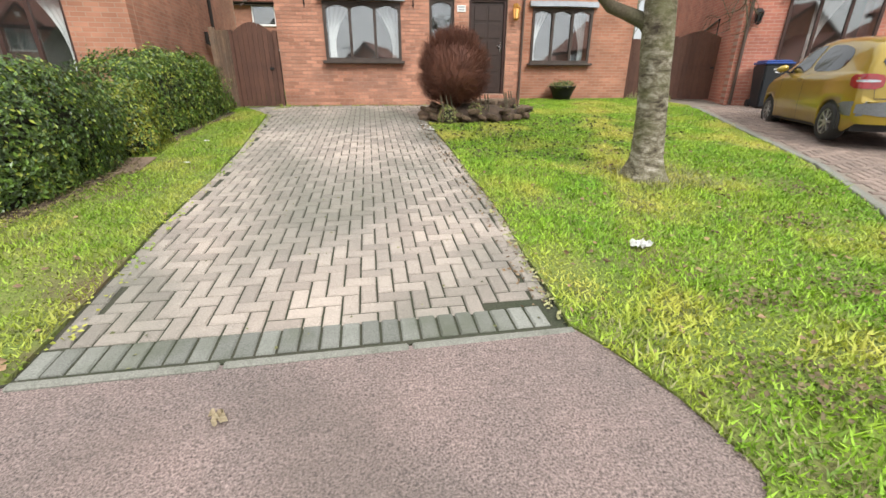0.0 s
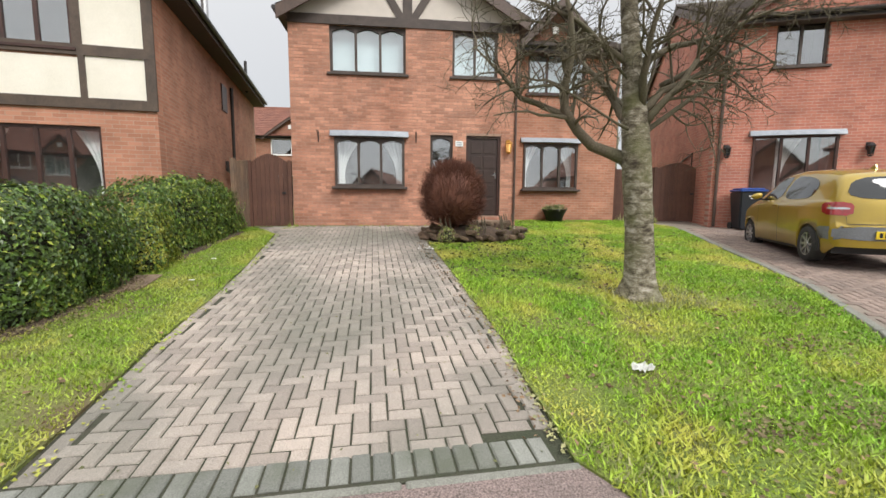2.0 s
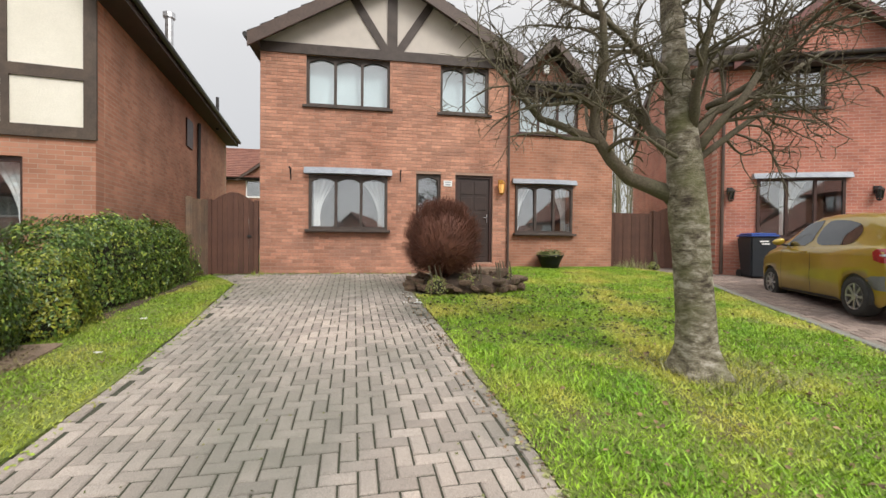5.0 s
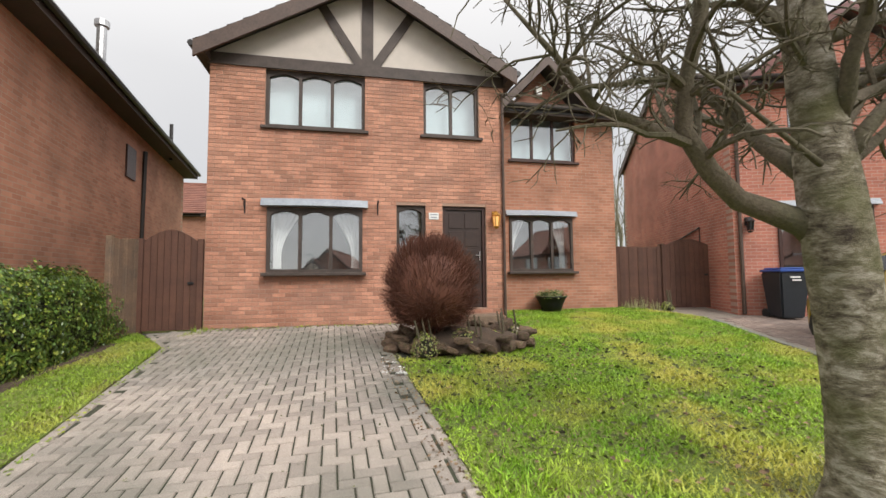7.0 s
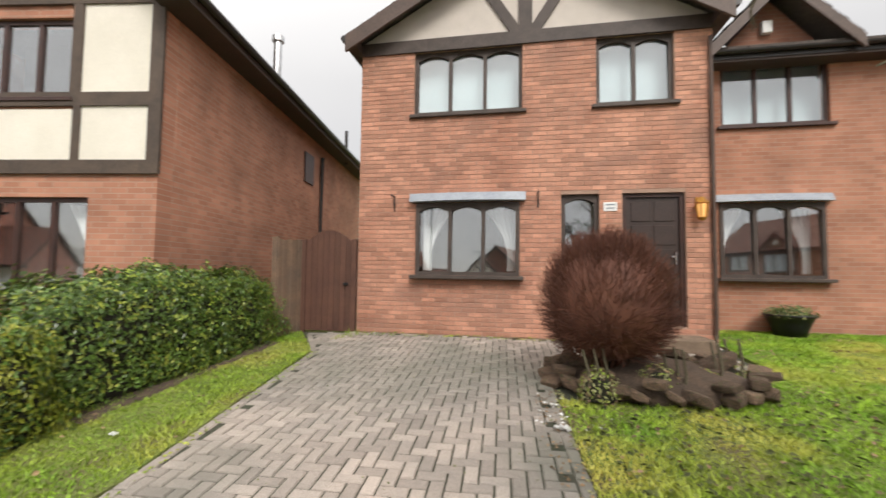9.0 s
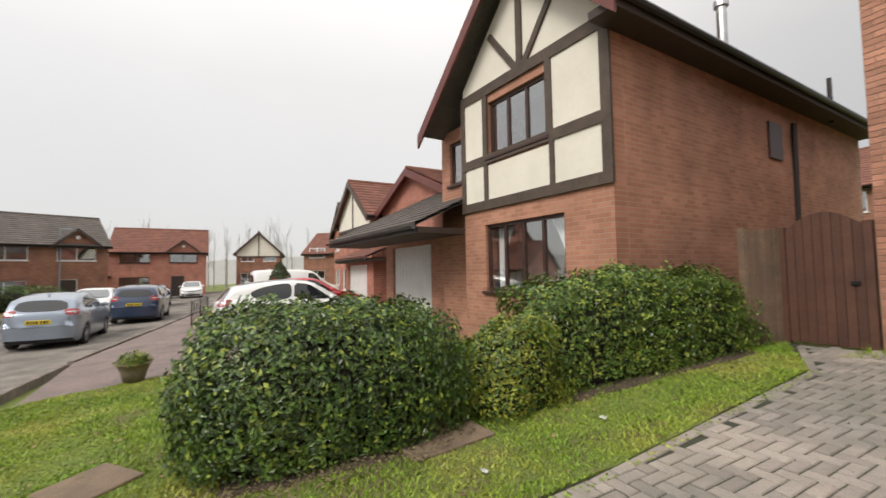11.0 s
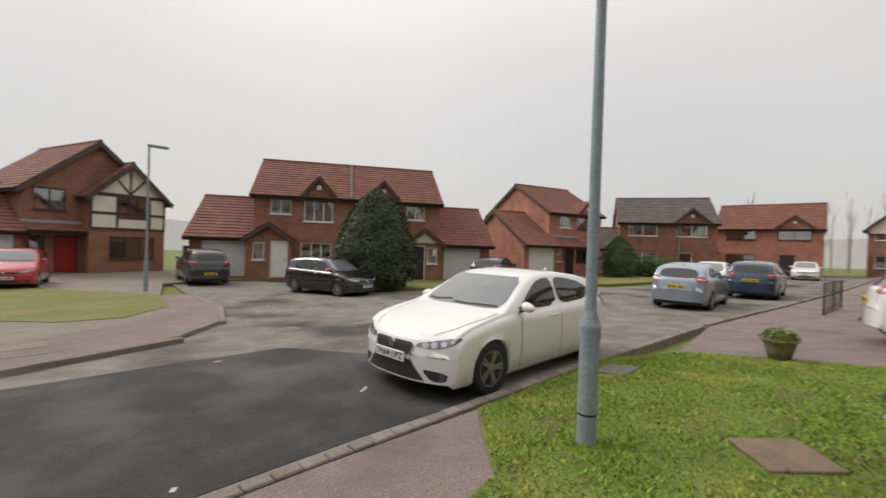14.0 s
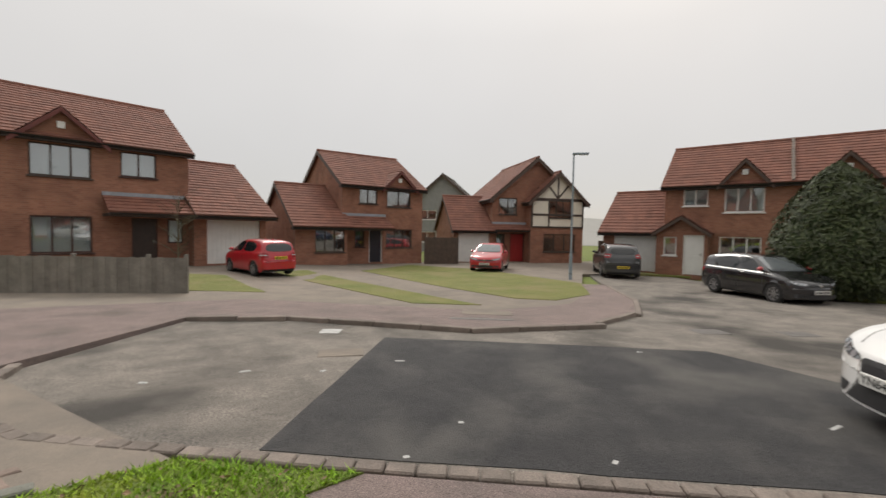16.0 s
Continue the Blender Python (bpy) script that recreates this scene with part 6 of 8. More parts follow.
def blades(name, poly, per_m2, label, material, h0=0.025, h1=0.06, w=0.006, flop=0.8, holes=()):
    """Short uneven turf: a tapered blade to each spot of the polygon."""
    xs, ys = [p[0] for p in poly], [p[1] for p in poly]
    n = int((max(xs) - min(xs)) * (max(ys) - min(ys)) * per_m2)
    px, py = rng.uniform(min(xs), max(xs), n), rng.uniform(min(ys), max(ys), n)
    k = inside(poly, px, py)
    for hx, hy, hr in holes:
        k &= (px - hx) ** 2 + (py - hy) ** 2 > hr * hr
    px, py = px[k], py[k]
    n = len(px)
    pz = np.array([G(a, b) for a, b in zip(px, py)]) + 0.008
    a = rng.uniform(0, 2 * np.pi, n)
    patchy = np.array([0.75 + 0.6 * noise.noise((x * 1.7, y * 1.7, 3.0)) for x, y in zip(px, py)])
    h = rng.uniform(h0, h1, n) * patchy
    lean = rng.uniform(0, flop, n) * h
    b = rng.uniform(0, 2 * np.pi, n)
    ww = w * rng.uniform(0.6, 1.4, n)
    base = np.stack([px, py, pz], 1)
    side = np.stack([np.cos(a) * ww, np.sin(a) * ww, np.zeros(n)], 1)
    tip = base + np.stack([np.cos(b) * lean, np.sin(b) * lean, h], 1)
    v = np.stack([base - side, base + side, tip], 1).reshape(-1, 3)
    return cloud(name, v, np.arange(3 * n).reshape(-1, 3), material, label=label, category="grass", kind="stuff")


NEAR_R = [p for p in LAWN_R]
blades("grass", NEAR_R, 3600, "short mossy grass of the front lawn", GRASS_SUNNY, 0.018, 0.062, 0.0075, 1.7, holes=((1.92, 4.02, 0.22),))
blades("grass", LAWN_L, 3000, "short mossy grass beside the drive and hedges", GRASS, 0.018, 0.055, 0.0072, 1.6)
# tufts at the edges and round the trunk
blades("grass_tuft", [(1.7, 3.45), (2.6, 3.6), (2.7, 4.2), (2.2, 4.5), (1.6, 4.3)], 900, "pale long grass tuft round the tree", STRAW, 0.06, 0.16, 0.006, 1.4, holes=((1.92, 4.02, 0.2),))
blades("grass_tuft", [(0.02, 1.5), (0.28, 0.95), (0.36, 0.5), (0.75, 0.35), (0.6, 0.95), (0.25, 1.6)], 1500, "straw coloured dry grass at the lawn edge", STRAW, 0.02, 0.06, 0.006, 1.3)
blades("grass_tuft", [(5.75, 11.4), (6.7, 11.0), (6.8, 11.3), (5.8, 11.85)], 500, "dry tall grass below the fence", STRAW, 0.1, 0.3, 0.008, 0.5)
blades("grass_tuft", [(-3.5, 9.7), (-3.2, 9.9), (-3.1, 10.3), (-3.35, 10.37)], 500, "weeds at the foot of the wall", GRASS, 0.03, 0.1, 0.006, 1.0)


def leaves(points, normals, size, parent, name, material, aspect=0.55):
    """A folded leaf at every point, turned about its own way."""
    n = len(points)
    a = rng.normal(size=(n, 3))
    t = np.cross(normals, a)
    t /= np.linalg.norm(t, axis=1, keepdims=True) + 1e-9
    nn = normals + rng.normal(size=(n, 3)) * 0.55
    nn /= np.linalg.norm(nn, axis=1, keepdims=True) + 1e-9
    s = np.cross(nn, t)
    s /= np.linalg.norm(s, axis=1, keepdims=True) + 1e-9
    L = size * rng.uniform(0.7, 1.35, (n, 1))
    p = points
    v = np.stack([p, p + t * L * 0.5 + s * L * aspect * 0.5 + nn * L * 0.12, p + t * L, p + t * L * 0.5 - s * L * aspect * 0.5 + nn * L * 0.12], 1).reshape(-1, 3)
    i = np.arange(n) * 4
    f = np.concatenate([np.stack([i, i + 1, i + 2], 1), np.stack([i, i + 2, i + 3], 1)])
    return cloud(name, v, f, material, parent)


def hedge(cx, cy, lx, ly, h, label, n, mats, size=0.05, rz=0.0, name="hedge", lump=0.19, power=5.0, category="hedge", skirt=0.0):
    """A clipped shrub: a near-black core for inner shade and a shell of leaves over a rounded, lumpy box."""
    o = thing(name, pose(cx, cy, G(cx, cy), 0, 0, rz), label, category)
    d = rng.normal(size=(n, 3))
    d[:, 2] = np.abs(d[:, 2]) * 1.0 - 0.15 * (rng.random(n) < 0.15)
    # spread over the faces of the box rather than the ball
    d /= np.abs(d).max(axis=1, keepdims=True) ** 0.75
    r = (np.abs(d) ** power).sum(axis=1) ** (-1 / power)
    u = d * r[:, None]
    seed = rng.uniform(0, 50)
    lumps = np.array([noise.noise((a * lx * 1.6 + seed, b * ly * 1.6, c * h * 1.6)) + 0.5 * noise.noise((a * lx * 4 + seed, b * ly * 4, c * h * 4)) for a, b, c in u])
    k = 1 + lump * lumps - np.abs(rng.normal(size=n)) * 0.10
    half = np.array([lx / 2, ly / 2, h * 0.93])
    pts = u * half * k[:, None]
    if skirt:  # drawn in towards the foot
        pts[:, :2] *= (1 - skirt * np.clip(1 - pts[:, 2:] / (0.55 * h), 0, 1) ** 1.5)
    pts[:, 2] = pts[:, 2] + 0.05
    nor = u / half
    nor /= np.linalg.norm(nor, axis=1, keepdims=True)
    cut = np.cumsum([m[1] for m in mats])
    pick = rng.random(n) * cut[-1]
    lo = 0
    for (mat_, share), hi in zip(mats, cut):
        sel = (pick >= lo) & (pick < hi)
        leaves(pts[sel], nor[sel], size, o, "foliage", mat_)
        lo = hi
    # solid core, coloured dark as the shaded inside
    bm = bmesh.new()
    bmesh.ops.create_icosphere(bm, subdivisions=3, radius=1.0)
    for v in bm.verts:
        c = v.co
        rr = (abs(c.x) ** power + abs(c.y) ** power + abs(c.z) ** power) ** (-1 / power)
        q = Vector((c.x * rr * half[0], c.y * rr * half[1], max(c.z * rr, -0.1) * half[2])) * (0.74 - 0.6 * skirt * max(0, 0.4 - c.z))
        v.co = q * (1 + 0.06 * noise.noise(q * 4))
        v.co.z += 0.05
    part("core", bm, HEDGE_SHADE, o, "dark core for the shade inside", smooth=True)
    bm = bmesh.new()
    for i in range(max(3, int(lx * ly * 4))):
        x, y = random.uniform(-0.35, 0.35) * lx, random.uniform(-0.4, 0.4) * ly
        tube(bm, [(x, y, -0.1), (x + 0.05, y, 0.25), (x * 1.1, y * 1.1, 0.5)], [0.02, 0.016, 0.012], 5)
    part("stems", bm, BRANCH, o)
    return o


hedge(-4.7, 4.2, 1.5, 2.35, 1.22, "clipped privet hedge with pale young leaves", 34000, ((PRIVET, 0.55), (IVY, 0.33), (PRIVET_TIP, 0.12)), 0.046, power=5.0, lump=0.17, skirt=0.10)
hedge(-4.5, 5.95, 0.95, 1.15, 0.95, "low golden privet bush between two hedges", 10000, ((GOLD_LEAF, 0.55), (PRIVET, 0.45)), 0.042, power=2.6, lump=0.3)
hedge(-4.75, 8.1, 1.0, 3.9, 1.2, "clipped dark privet hedge along the lawn", 34000, ((PRIVET, 0.8), (PRIVET_TIP, 0.2)), 0.05, lump=0.24)


def twig_ball(x, y, R):
    o = thing("round_bush", pose(x, y, G(x, y) + 0.12), "round leafless bush of dense red-brown twigs", "bush")
    V, F = [], []
    k = 0
    n = 5200
    for i in range(n):
        d = Vector(rng.normal(size=3))
        d.normalize()
        if d.z < -0.75:
            d.z *= -1
        end = Vector((0, 0, R * 1.04)) + d * R * float(rng.uniform(0.86, 1.03)) + Vector((0, 0, 0.06 if d.z > 0 else 0))
        a = Vector((0, 0, R * 0.75)) + d * R * float(rng.uniform(0.25, 0.7))
        mid = (a + end) / 2 + Vector(rng.normal(size=3)) * 0.05
        rr = 0.0045
        ring = []
        for p, q in ((a, rr), (mid, rr * 0.8), (end, rr * 0.4)):
            for j in range(3):
                an = 2 * math.pi * j / 3 + i
                s = d.orthogonal().normalized()
                t = d.cross(s)
                ring.append(p + (s * math.cos(an) + t * math.sin(an)) * q)
        V.extend([tuple(v) for v in ring])
        for b in (0, 3):
            for j in range(3):
                F.append((k + b + j, k + b + (j + 1) % 3, k + b + 3 + (j + 1) % 3, k + b + 3 + j))
        k += 9
    me = bpy.data.meshes.new("twigs")
    me.from_pydata(V, [], F)
    me.materials.append(TWIG_RED)
    t = new("twig_mass", me)
    t.parent = o
    tagged(t, kind="stuff")
    bm = bmesh.new()
    bmesh.ops.create_icosphere(bm, subdivisions=3, radius=R * 0.8, matrix=Matrix.Translation((0, 0, R * 1.02)))
    for v in bm.verts:
        v.co += v.co.normalized() * 0.05 * noise.noise(v.co * 6)
    part("inner_mass", bm, TWIG_RED, o, smooth=True)
    bm = bmesh.new()
    for i in range(14):
        a = 2 * math.pi * i / 14
        tube(bm, [(0.04 * math.cos(a), 0.04 * math.sin(a), -0.05), (0.14 * math.cos(a), 0.14 * math.sin(a), 0.2), (0.3 * math.cos(a), 0.3 * math.sin(a), 0.6)], [0.018, 0.014, 0.01], 5)
    part("stem", bm, TWIG_RED, o)
    return o


twig_ball(0.32, 8.2, 0.73)


# the bare tree on the lawn
tree = thing("tree", pose(1.93, 4.03, G(1.93, 4.03)), "bare spreading tree with banded grey bark", "tree")
rs = random.Random(11)
bm = bmesh.new()
rings = []
prof = [(-0.1, 0.30), (0.0, 0.255), (0.10, 0.20), (0.25, 0.172), (0.5, 0.158), (0.8, 0.15), (1.1, 0.15), (1.35, 0.155), (1.55, 0.155), (1.75, 0.148), (1.95, 0.135), (2.15, 0.121), (2.3, 0.119), (2.5, 0.107), (2.7, 0.105), (2.9, 0.092), (3.1, 0.088), (3.6, 0.06), (4.2, 0.02)]
for z, r in prof:
    ox = -0.16 * max(0, z / 1.75) ** 1.2
    ring = []
    for k in range(28):
        a = 2 * math.pi * k / 28
        rr = r * (1 + 0.07 * noise.noise((math.cos(a) * 1.5, math.sin(a) * 1.5, z * 2.2)) + 0.05 * noise.noise((math.cos(a) * 5, math.sin(a) * 5, z * 9)) + (0.22 * max(0, math.sin(a * 5 + 1)) if z < 0.12 else 0))
        ring.append(bm.verts.new((ox + rr * math.cos(a), rr * math.sin(a), z)))
    rings.append(ring)
for a, b in zip(rings, rings[1:]):
    for k in range(28):
        bm.faces.new((a[k], a[(k + 1) % 28], b[(k + 1) % 28], b[k]))
bm.faces.new(rings[-1])
part("trunk", bm, BARK, tree, smooth=True)
TV, TF = [], []


def thin(pts, radii, sides=3):
    k = len(TV)
    for i, p in enumerate(pts):
        d = (pts[min(i + 1, len(pts) - 1)] - pts[max(i - 1, 0)])
        s = d.orthogonal().normalized()
        t = d.cross(s).normalized()
        for j in range(sides):
            a = 2 * math.pi * j / sides
            TV.append(tuple(p + (s * math.cos(a) + t * math.sin(a)) * radii[i]))
    for i in range(len(pts) - 1):
        for j in range(sides):
            TF.append((k + i * sides + j, k + i * sides + (j + 1) % sides, k + (i + 1) * sides + (j + 1) % sides, k + (i + 1) * sides + j))


def limb(p, d, length, r, level):
    """A crooked limb that throws off side shoots."""
    n = {1: 9, 2: 7, 3: 5, 4: 4}[level]
    pts, rad, dirs = [p.copy()], [r], [d.copy()]
    for i in range(n):
        wob = {1: 0.16, 2: 0.2, 3: 0.24, 4: 0.26}[level]
        d = (d + Vector((rs.gauss(0, wob), rs.gauss(0, wob), rs.gauss(0, wob) + (0.015 if level == 1 else -0.02)))).normalized()
        if pts[-1].z > 3.0 and level < 3:
            d.z *= 0.72
            d.normalize()
        p = p + d * length / n
        pts.append(p.copy())
        rad.append(r * (1 - 0.82 * (i + 1) / n) + 0.0015)
        dirs.append(d.copy())
    if level == 1:
        lb = bmesh.new()
        tube(lb, pts, rad, 8)
        part("limb", lb, BARK if r > 0.07 else BRANCH, tree, smooth=True)
    else:
        thin(pts, rad, 5 if level == 2 else 3)
    if level == 4:
        return
    kids = {1: 10, 2: 6, 3: 4}[level]
    for q in range(kids):
        t = rs.uniform(0.2 if level == 1 else 0.12, 0.98) * n
        i = min(int(t), n - 1)
        s = pts[i].lerp(pts[i + 1], t - i)
        side = dirs[i].orthogonal().normalized()
        side.rotate(Matrix.Rotation(rs.uniform(0, 6.28), 3, dirs[i]))
        nd = (dirs[i] * rs.uniform(0.35, 0.9) + side * rs.uniform(0.5, 1.0) + Vector((0, 0, 0.08))).normalized()
        limb(s, nd, length * rs.uniform(0.3, 0.5), max(rad[i] * rs.uniform(0.4, 0.62), 0.0028), level + 1)


def bent(path, radii, kids, reach):
    """A limb along a given bend, with side limbs off its outer half."""
    pts = [Vector(p) for p in path]
    lb = bmesh.new()
    tube(lb, pts, radii, 10)
    part("limb", lb, BRANCH, tree, smooth=True)
    for q in range(kids):
        t = rs.uniform(0.45, 0.99) * (len(pts) - 1.02)
        i = int(t)
        s = pts[i].lerp(pts[i + 1], t - i)
        d = (pts[i + 1] - pts[i]).normalized()
        side = d.orthogonal().normalized()
        side.rotate(Matrix.Rotation(rs.uniform(0, 6.28), 3, d))
        limb(s, (d * 0.5 + side * 0.9 + Vector((0, 0, 0.1))).normalized(), reach * rs.uniform(0.6, 1.1), radii[i] * 0.42, 2)


bent([(-0.10, 0.04, 1.42), (-0.24, 0.08, 1.58), (-0.42, 0.14, 1.66), (-0.58, 0.17, 1.72), (-0.75, 0.18, 1.88), (-0.92, 0.17, 2.10), (-0.95, 0.1, 2.35), (-0.93, 0.0, 2.65), (-0.98, -0.05, 3.0), (-1.1, -0.05, 3.4)], [0.095, 0.078, 0.064, 0.06, 0.055, 0.05, 0.041, 0.037, 0.029, 0.011], 13, 1.0)
bent([(-0.90, 0.17, 2.04), (-1.06, 0.24, 2.12), (-1.2, 0.28, 2.19), (-1.38, 0.29, 2.24), (-1.5, 0.27, 2.36), (-1.62, 0.25, 2.48), (-1.95, 0.2, 2.75)], [0.04, 0.036, 0.033, 0.029, 0.025, 0.019, 0.007], 12, 0.9)
bent([(-0.26, -0.05, 1.87), (-0.45, -0.1, 1.93), (-0.7, -0.12, 2.06), (-0.98, -0.15, 2.2), (-1.3, -0.2, 2.32)], [0.02, 0.015, 0.013, 0.01, 0.004], 3, 0.4)
for q in range(15):
    z = rs.uniform(2.0, 3.9)
    a = rs.uniform(0, 6.28)
    limb(Vector((-0.16 * (z / 1.75) ** 1.2, 0, z)), Vector((math.cos(a), math.sin(a), rs.uniform(0.4, 1.0))).normalized(), rs.uniform(0.8, 1.3), 0.02, 2)
bent([(-0.18, 0.0, 2.02), (-0.02, 0.0, 2.15), (0.10, 0.0, 2.3), (0.28, 0.0, 2.37), (0.55, 0.02, 2.5), (0.81, 0.02, 2.66), (1.3, 0.0, 2.95)], [0.05, 0.042, 0.038, 0.035, 0.03, 0.024, 0.01], 10, 1.1)
bent([(-0.15, 0.0, 1.76), (0.0, 0.0, 1.91), (0.24, 0.0, 2.08), (0.48, 0.0, 2.25), (0.9, 0.0, 2.48)], [0.038, 0.03, 0.027, 0.023, 0.008], 7, 0.8)
for (px, py, pz), (dx, dy, dz_), ln, r in (
        ((-0.1, 0.1, 1.8), (-0.2, 0.65, 0.75), 1.9, 0.055), ((-0.1, 0.1, 1.85), (0.4, 0.6, 0.75), 1.9, 0.05), ((-0.12, -0.05, 1.9), (0.3, -0.5, 0.85), 1.5, 0.045), ((-0.15, -0.05, 2.1), (-0.35, -0.45, 0.85), 1.5, 0.045),
        ((-0.15, 0.0, 2.45), (-0.65, 0.1, 0.45), 1.7, 0.04), ((-0.14, 0.0, 2.6), (0.65, 0.15, 0.4), 1.8, 0.04), ((0.2, 0.18, 2.4), (0.8, -0.1, 0.3), 1.5, 0.035)):
    limb(Vector((px, py, pz)), Vector((dx, dy, dz_)).normalized(), ln, r, 1)
me = bpy.data.meshes.new("crown")
me.from_pydata(TV, [], TF)
me.materials.append(BRANCH)
cr = new("crown", me)
cr.parent = tree
tagged(cr, "tangle of thin bare twigs", kind="stuff")


# trees and shrubs across the road
def conifer(x, y, h, w, label, n, mat_=None, size=0.16):
    o = thing("conifer", pose(x, y, G(x, y)), label, "tree")
    z = rng.random(n) ** 1.15
    a = rng.uniform(0, 2 * np.pi, n)
    env = np.interp(z, [0, 0.12, 0.4, 0.7, 0.9, 1], [0.7, 0.95, 1.0, 0.75, 0.4, 0.05]) * w / 2
    lum = np.array([noise.noise((math.cos(q) * 2.2, math.sin(q) * 2.2, zz * 6)) for q, zz in zip(a, z)])
    r = env * (1 + 0.22 * lum) * (1 - np.abs(rng.normal(size=n)) * 0.13)
    pts = np.stack([np.cos(a) * r, np.sin(a) * r, z * h + 0.1], 1)
    nor = np.stack([np.cos(a), np.sin(a), np.full(n, 0.5)], 1)
    leaves(pts, nor, size, o, "crown", mat_ or CONIFER, 0.45)
    bm = bmesh.new()
    bmesh.ops.create_icosphere(bm, subdivisions=3, radius=1.0)
    for v in bm.verts:
        zz = (v.co.z + 1) / 2
        e = float(np.interp(zz, [0, 0.12, 0.4, 0.7, 0.9, 1], [0.5, 0.75, 0.8, 0.6, 0.3, 0.0])) * w / 2
        q = math.hypot(v.co.x, v.co.y) or 1
        v.co = Vector((v.co.x / q * e, v.co.y / q * e, zz * h * 0.95 + 0.05))
    part("core", bm, IVY, o, "dark inner foliage", smooth=True)
    bm = bmesh.new()
    tube(bm, [(0, 0, -0.1), (0, 0, h * 0.5)], [0.14, 0.05], 8)
    part("trunk", bm, BRANCH, o)
    return o


conifer(-11.9, -13.0, 4.3, 3.7, "broad dark conifer beside the black car", 14000)
conifer(-33.5, -11.5, 3.0, 2.8, "dense dark evergreen down the street", 3500, IVY)
conifer(-43.0, -9.5, 4.6, 1.8, "slim green conifer down the street", 2500, PRIVET)
conifer(-21.2, 4.6, 2.0, 1.2, "small conifer among the parked cars", 1500)
hedge(-37.5, -10.2, 1.6, 4.0, 1.6, "green hedge down the street", 2500, ((PRIVET, 1.0),), 0.12)


def sapling(x, y, h, label, seed):
    o = thing("sapling", pose(x, y, G(x, y)), label, "tree")
    r2 = random.Random(seed)
    b = bmesh.new()
    tube(b, [(0, 0, -0.05), (0.03, 0, h * 0.4), (0, 0.03, h)], [0.035, 0.025, 0.008], 6)
    part("trunk", b, BRANCH, o)
    b = bmesh.new()
    for i in range(46):
        z = r2.uniform(0.35, 0.98) * h
        a = r2.uniform(0, 6.28)
        ln = r2.uniform(0.3, 0.75)
        e = Vector((math.cos(a) * ln, math.sin(a) * ln, z + ln * 0.7))
        tube(b, [(0, 0, z), tuple(e * 0.5 + Vector((0, 0, z * 0.5 + 0.03))), tuple(e)], [0.009, 0.006, 0.003], 4, False)
    part("crown", b, BRANCH, o)
    return o


sapling(8.7, -8.7, 2.6, "thin bare sapling by the boarded fence", 3)


def far_wood(x0, y0, x1, y1, h, n, label, seed):
    """A belt of leafless trees, seen between the houses; the far one is coloured for mist."""
    r2 = random.Random(seed)
    b = bmesh.new()
    for i in range(n):
        t = r2.random()
        x, y = x0 + (x1 - x0) * t + r2.uniform(-2, 2), y0 + (y1 - y0) * t + r2.uniform(-2, 2)
        hh = h * r2.uniform(0.7, 1.15)
        g = G(x, y)
        tube(b, [(x, y, g - 0.3), (x + r2.uniform(-0.3, 0.3), y, g + hh * 0.5), (x + r2.uniform(-0.6, 0.6), y, g + hh)], [0.11, 0.07, 0.02], 5, False)
        for k in range(16):
            z = g + hh * r2.uniform(0.3, 0.95)
            a = r2.uniform(0, 6.28)
            ln = r2.uniform(0.5, 1.6)
            tube(b, [(x, y, z), (x + math.cos(a) * ln * 0.4, y + math.sin(a) * ln * 0.4, z + ln * 0.7), (x + math.cos(a) * ln * 0.6, y + math.sin(a) * ln * 0.6, z + ln * 1.6)], [0.03, 0.02, 0.008], 3, False)
    # paler greys west of the origin paint haze onto the far belt
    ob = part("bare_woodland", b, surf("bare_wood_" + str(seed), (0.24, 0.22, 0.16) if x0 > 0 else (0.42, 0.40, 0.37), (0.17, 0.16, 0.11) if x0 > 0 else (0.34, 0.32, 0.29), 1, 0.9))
    return tagged(ob, label, "trees", kind="stuff")


far_wood(9, 26, 24, 30, 9, 46, "misty bare trees behind the fence", 5)
far_wood(-70, -42, -84, 30, 9, 110, "bare trees beyond the end of the street, paled for haze", 6)

# far wooded hillside, its mist mixed into the pale colour
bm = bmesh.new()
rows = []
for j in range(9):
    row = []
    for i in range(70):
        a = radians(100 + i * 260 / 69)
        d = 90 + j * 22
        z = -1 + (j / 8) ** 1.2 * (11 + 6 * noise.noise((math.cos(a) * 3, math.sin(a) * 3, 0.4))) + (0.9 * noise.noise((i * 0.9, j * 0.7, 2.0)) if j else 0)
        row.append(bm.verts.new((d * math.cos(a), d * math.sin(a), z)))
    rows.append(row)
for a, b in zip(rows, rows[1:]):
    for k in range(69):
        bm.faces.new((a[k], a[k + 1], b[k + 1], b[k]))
tagged(part("backdrop", bm, HAZE_WOOD, smooth=True), "hillside beyond the street, coloured pale for haze", "hill", kind="structure")
# ---- gates, fences, posts and small things ----
BLACK = surf("black_painted_metal", (0.012, 0.012, 0.013), None, 6, 0.45)
BIN_BODY = surf("dark_bin_plastic", (0.022, 0.028, 0.035), None, 6, 0.5, 0.1, 60)
BIN_LID = surf("blue_bin_lid", (0.02, 0.07, 0.30), None, 6, 0.45)
BRASS = surf("brass_lantern", (0.55, 0.28, 0.06), None, 6, 0.35, metal=0.8)
ROCK = surf("garden_rock", (0.19, 0.12, 0.075), (0.085, 0.06, 0.042), 5, 0.9, 0.7, 40, rand=0.3, stain=((0.09, 0.10, 0.035), 3, 0.55, 0.7))
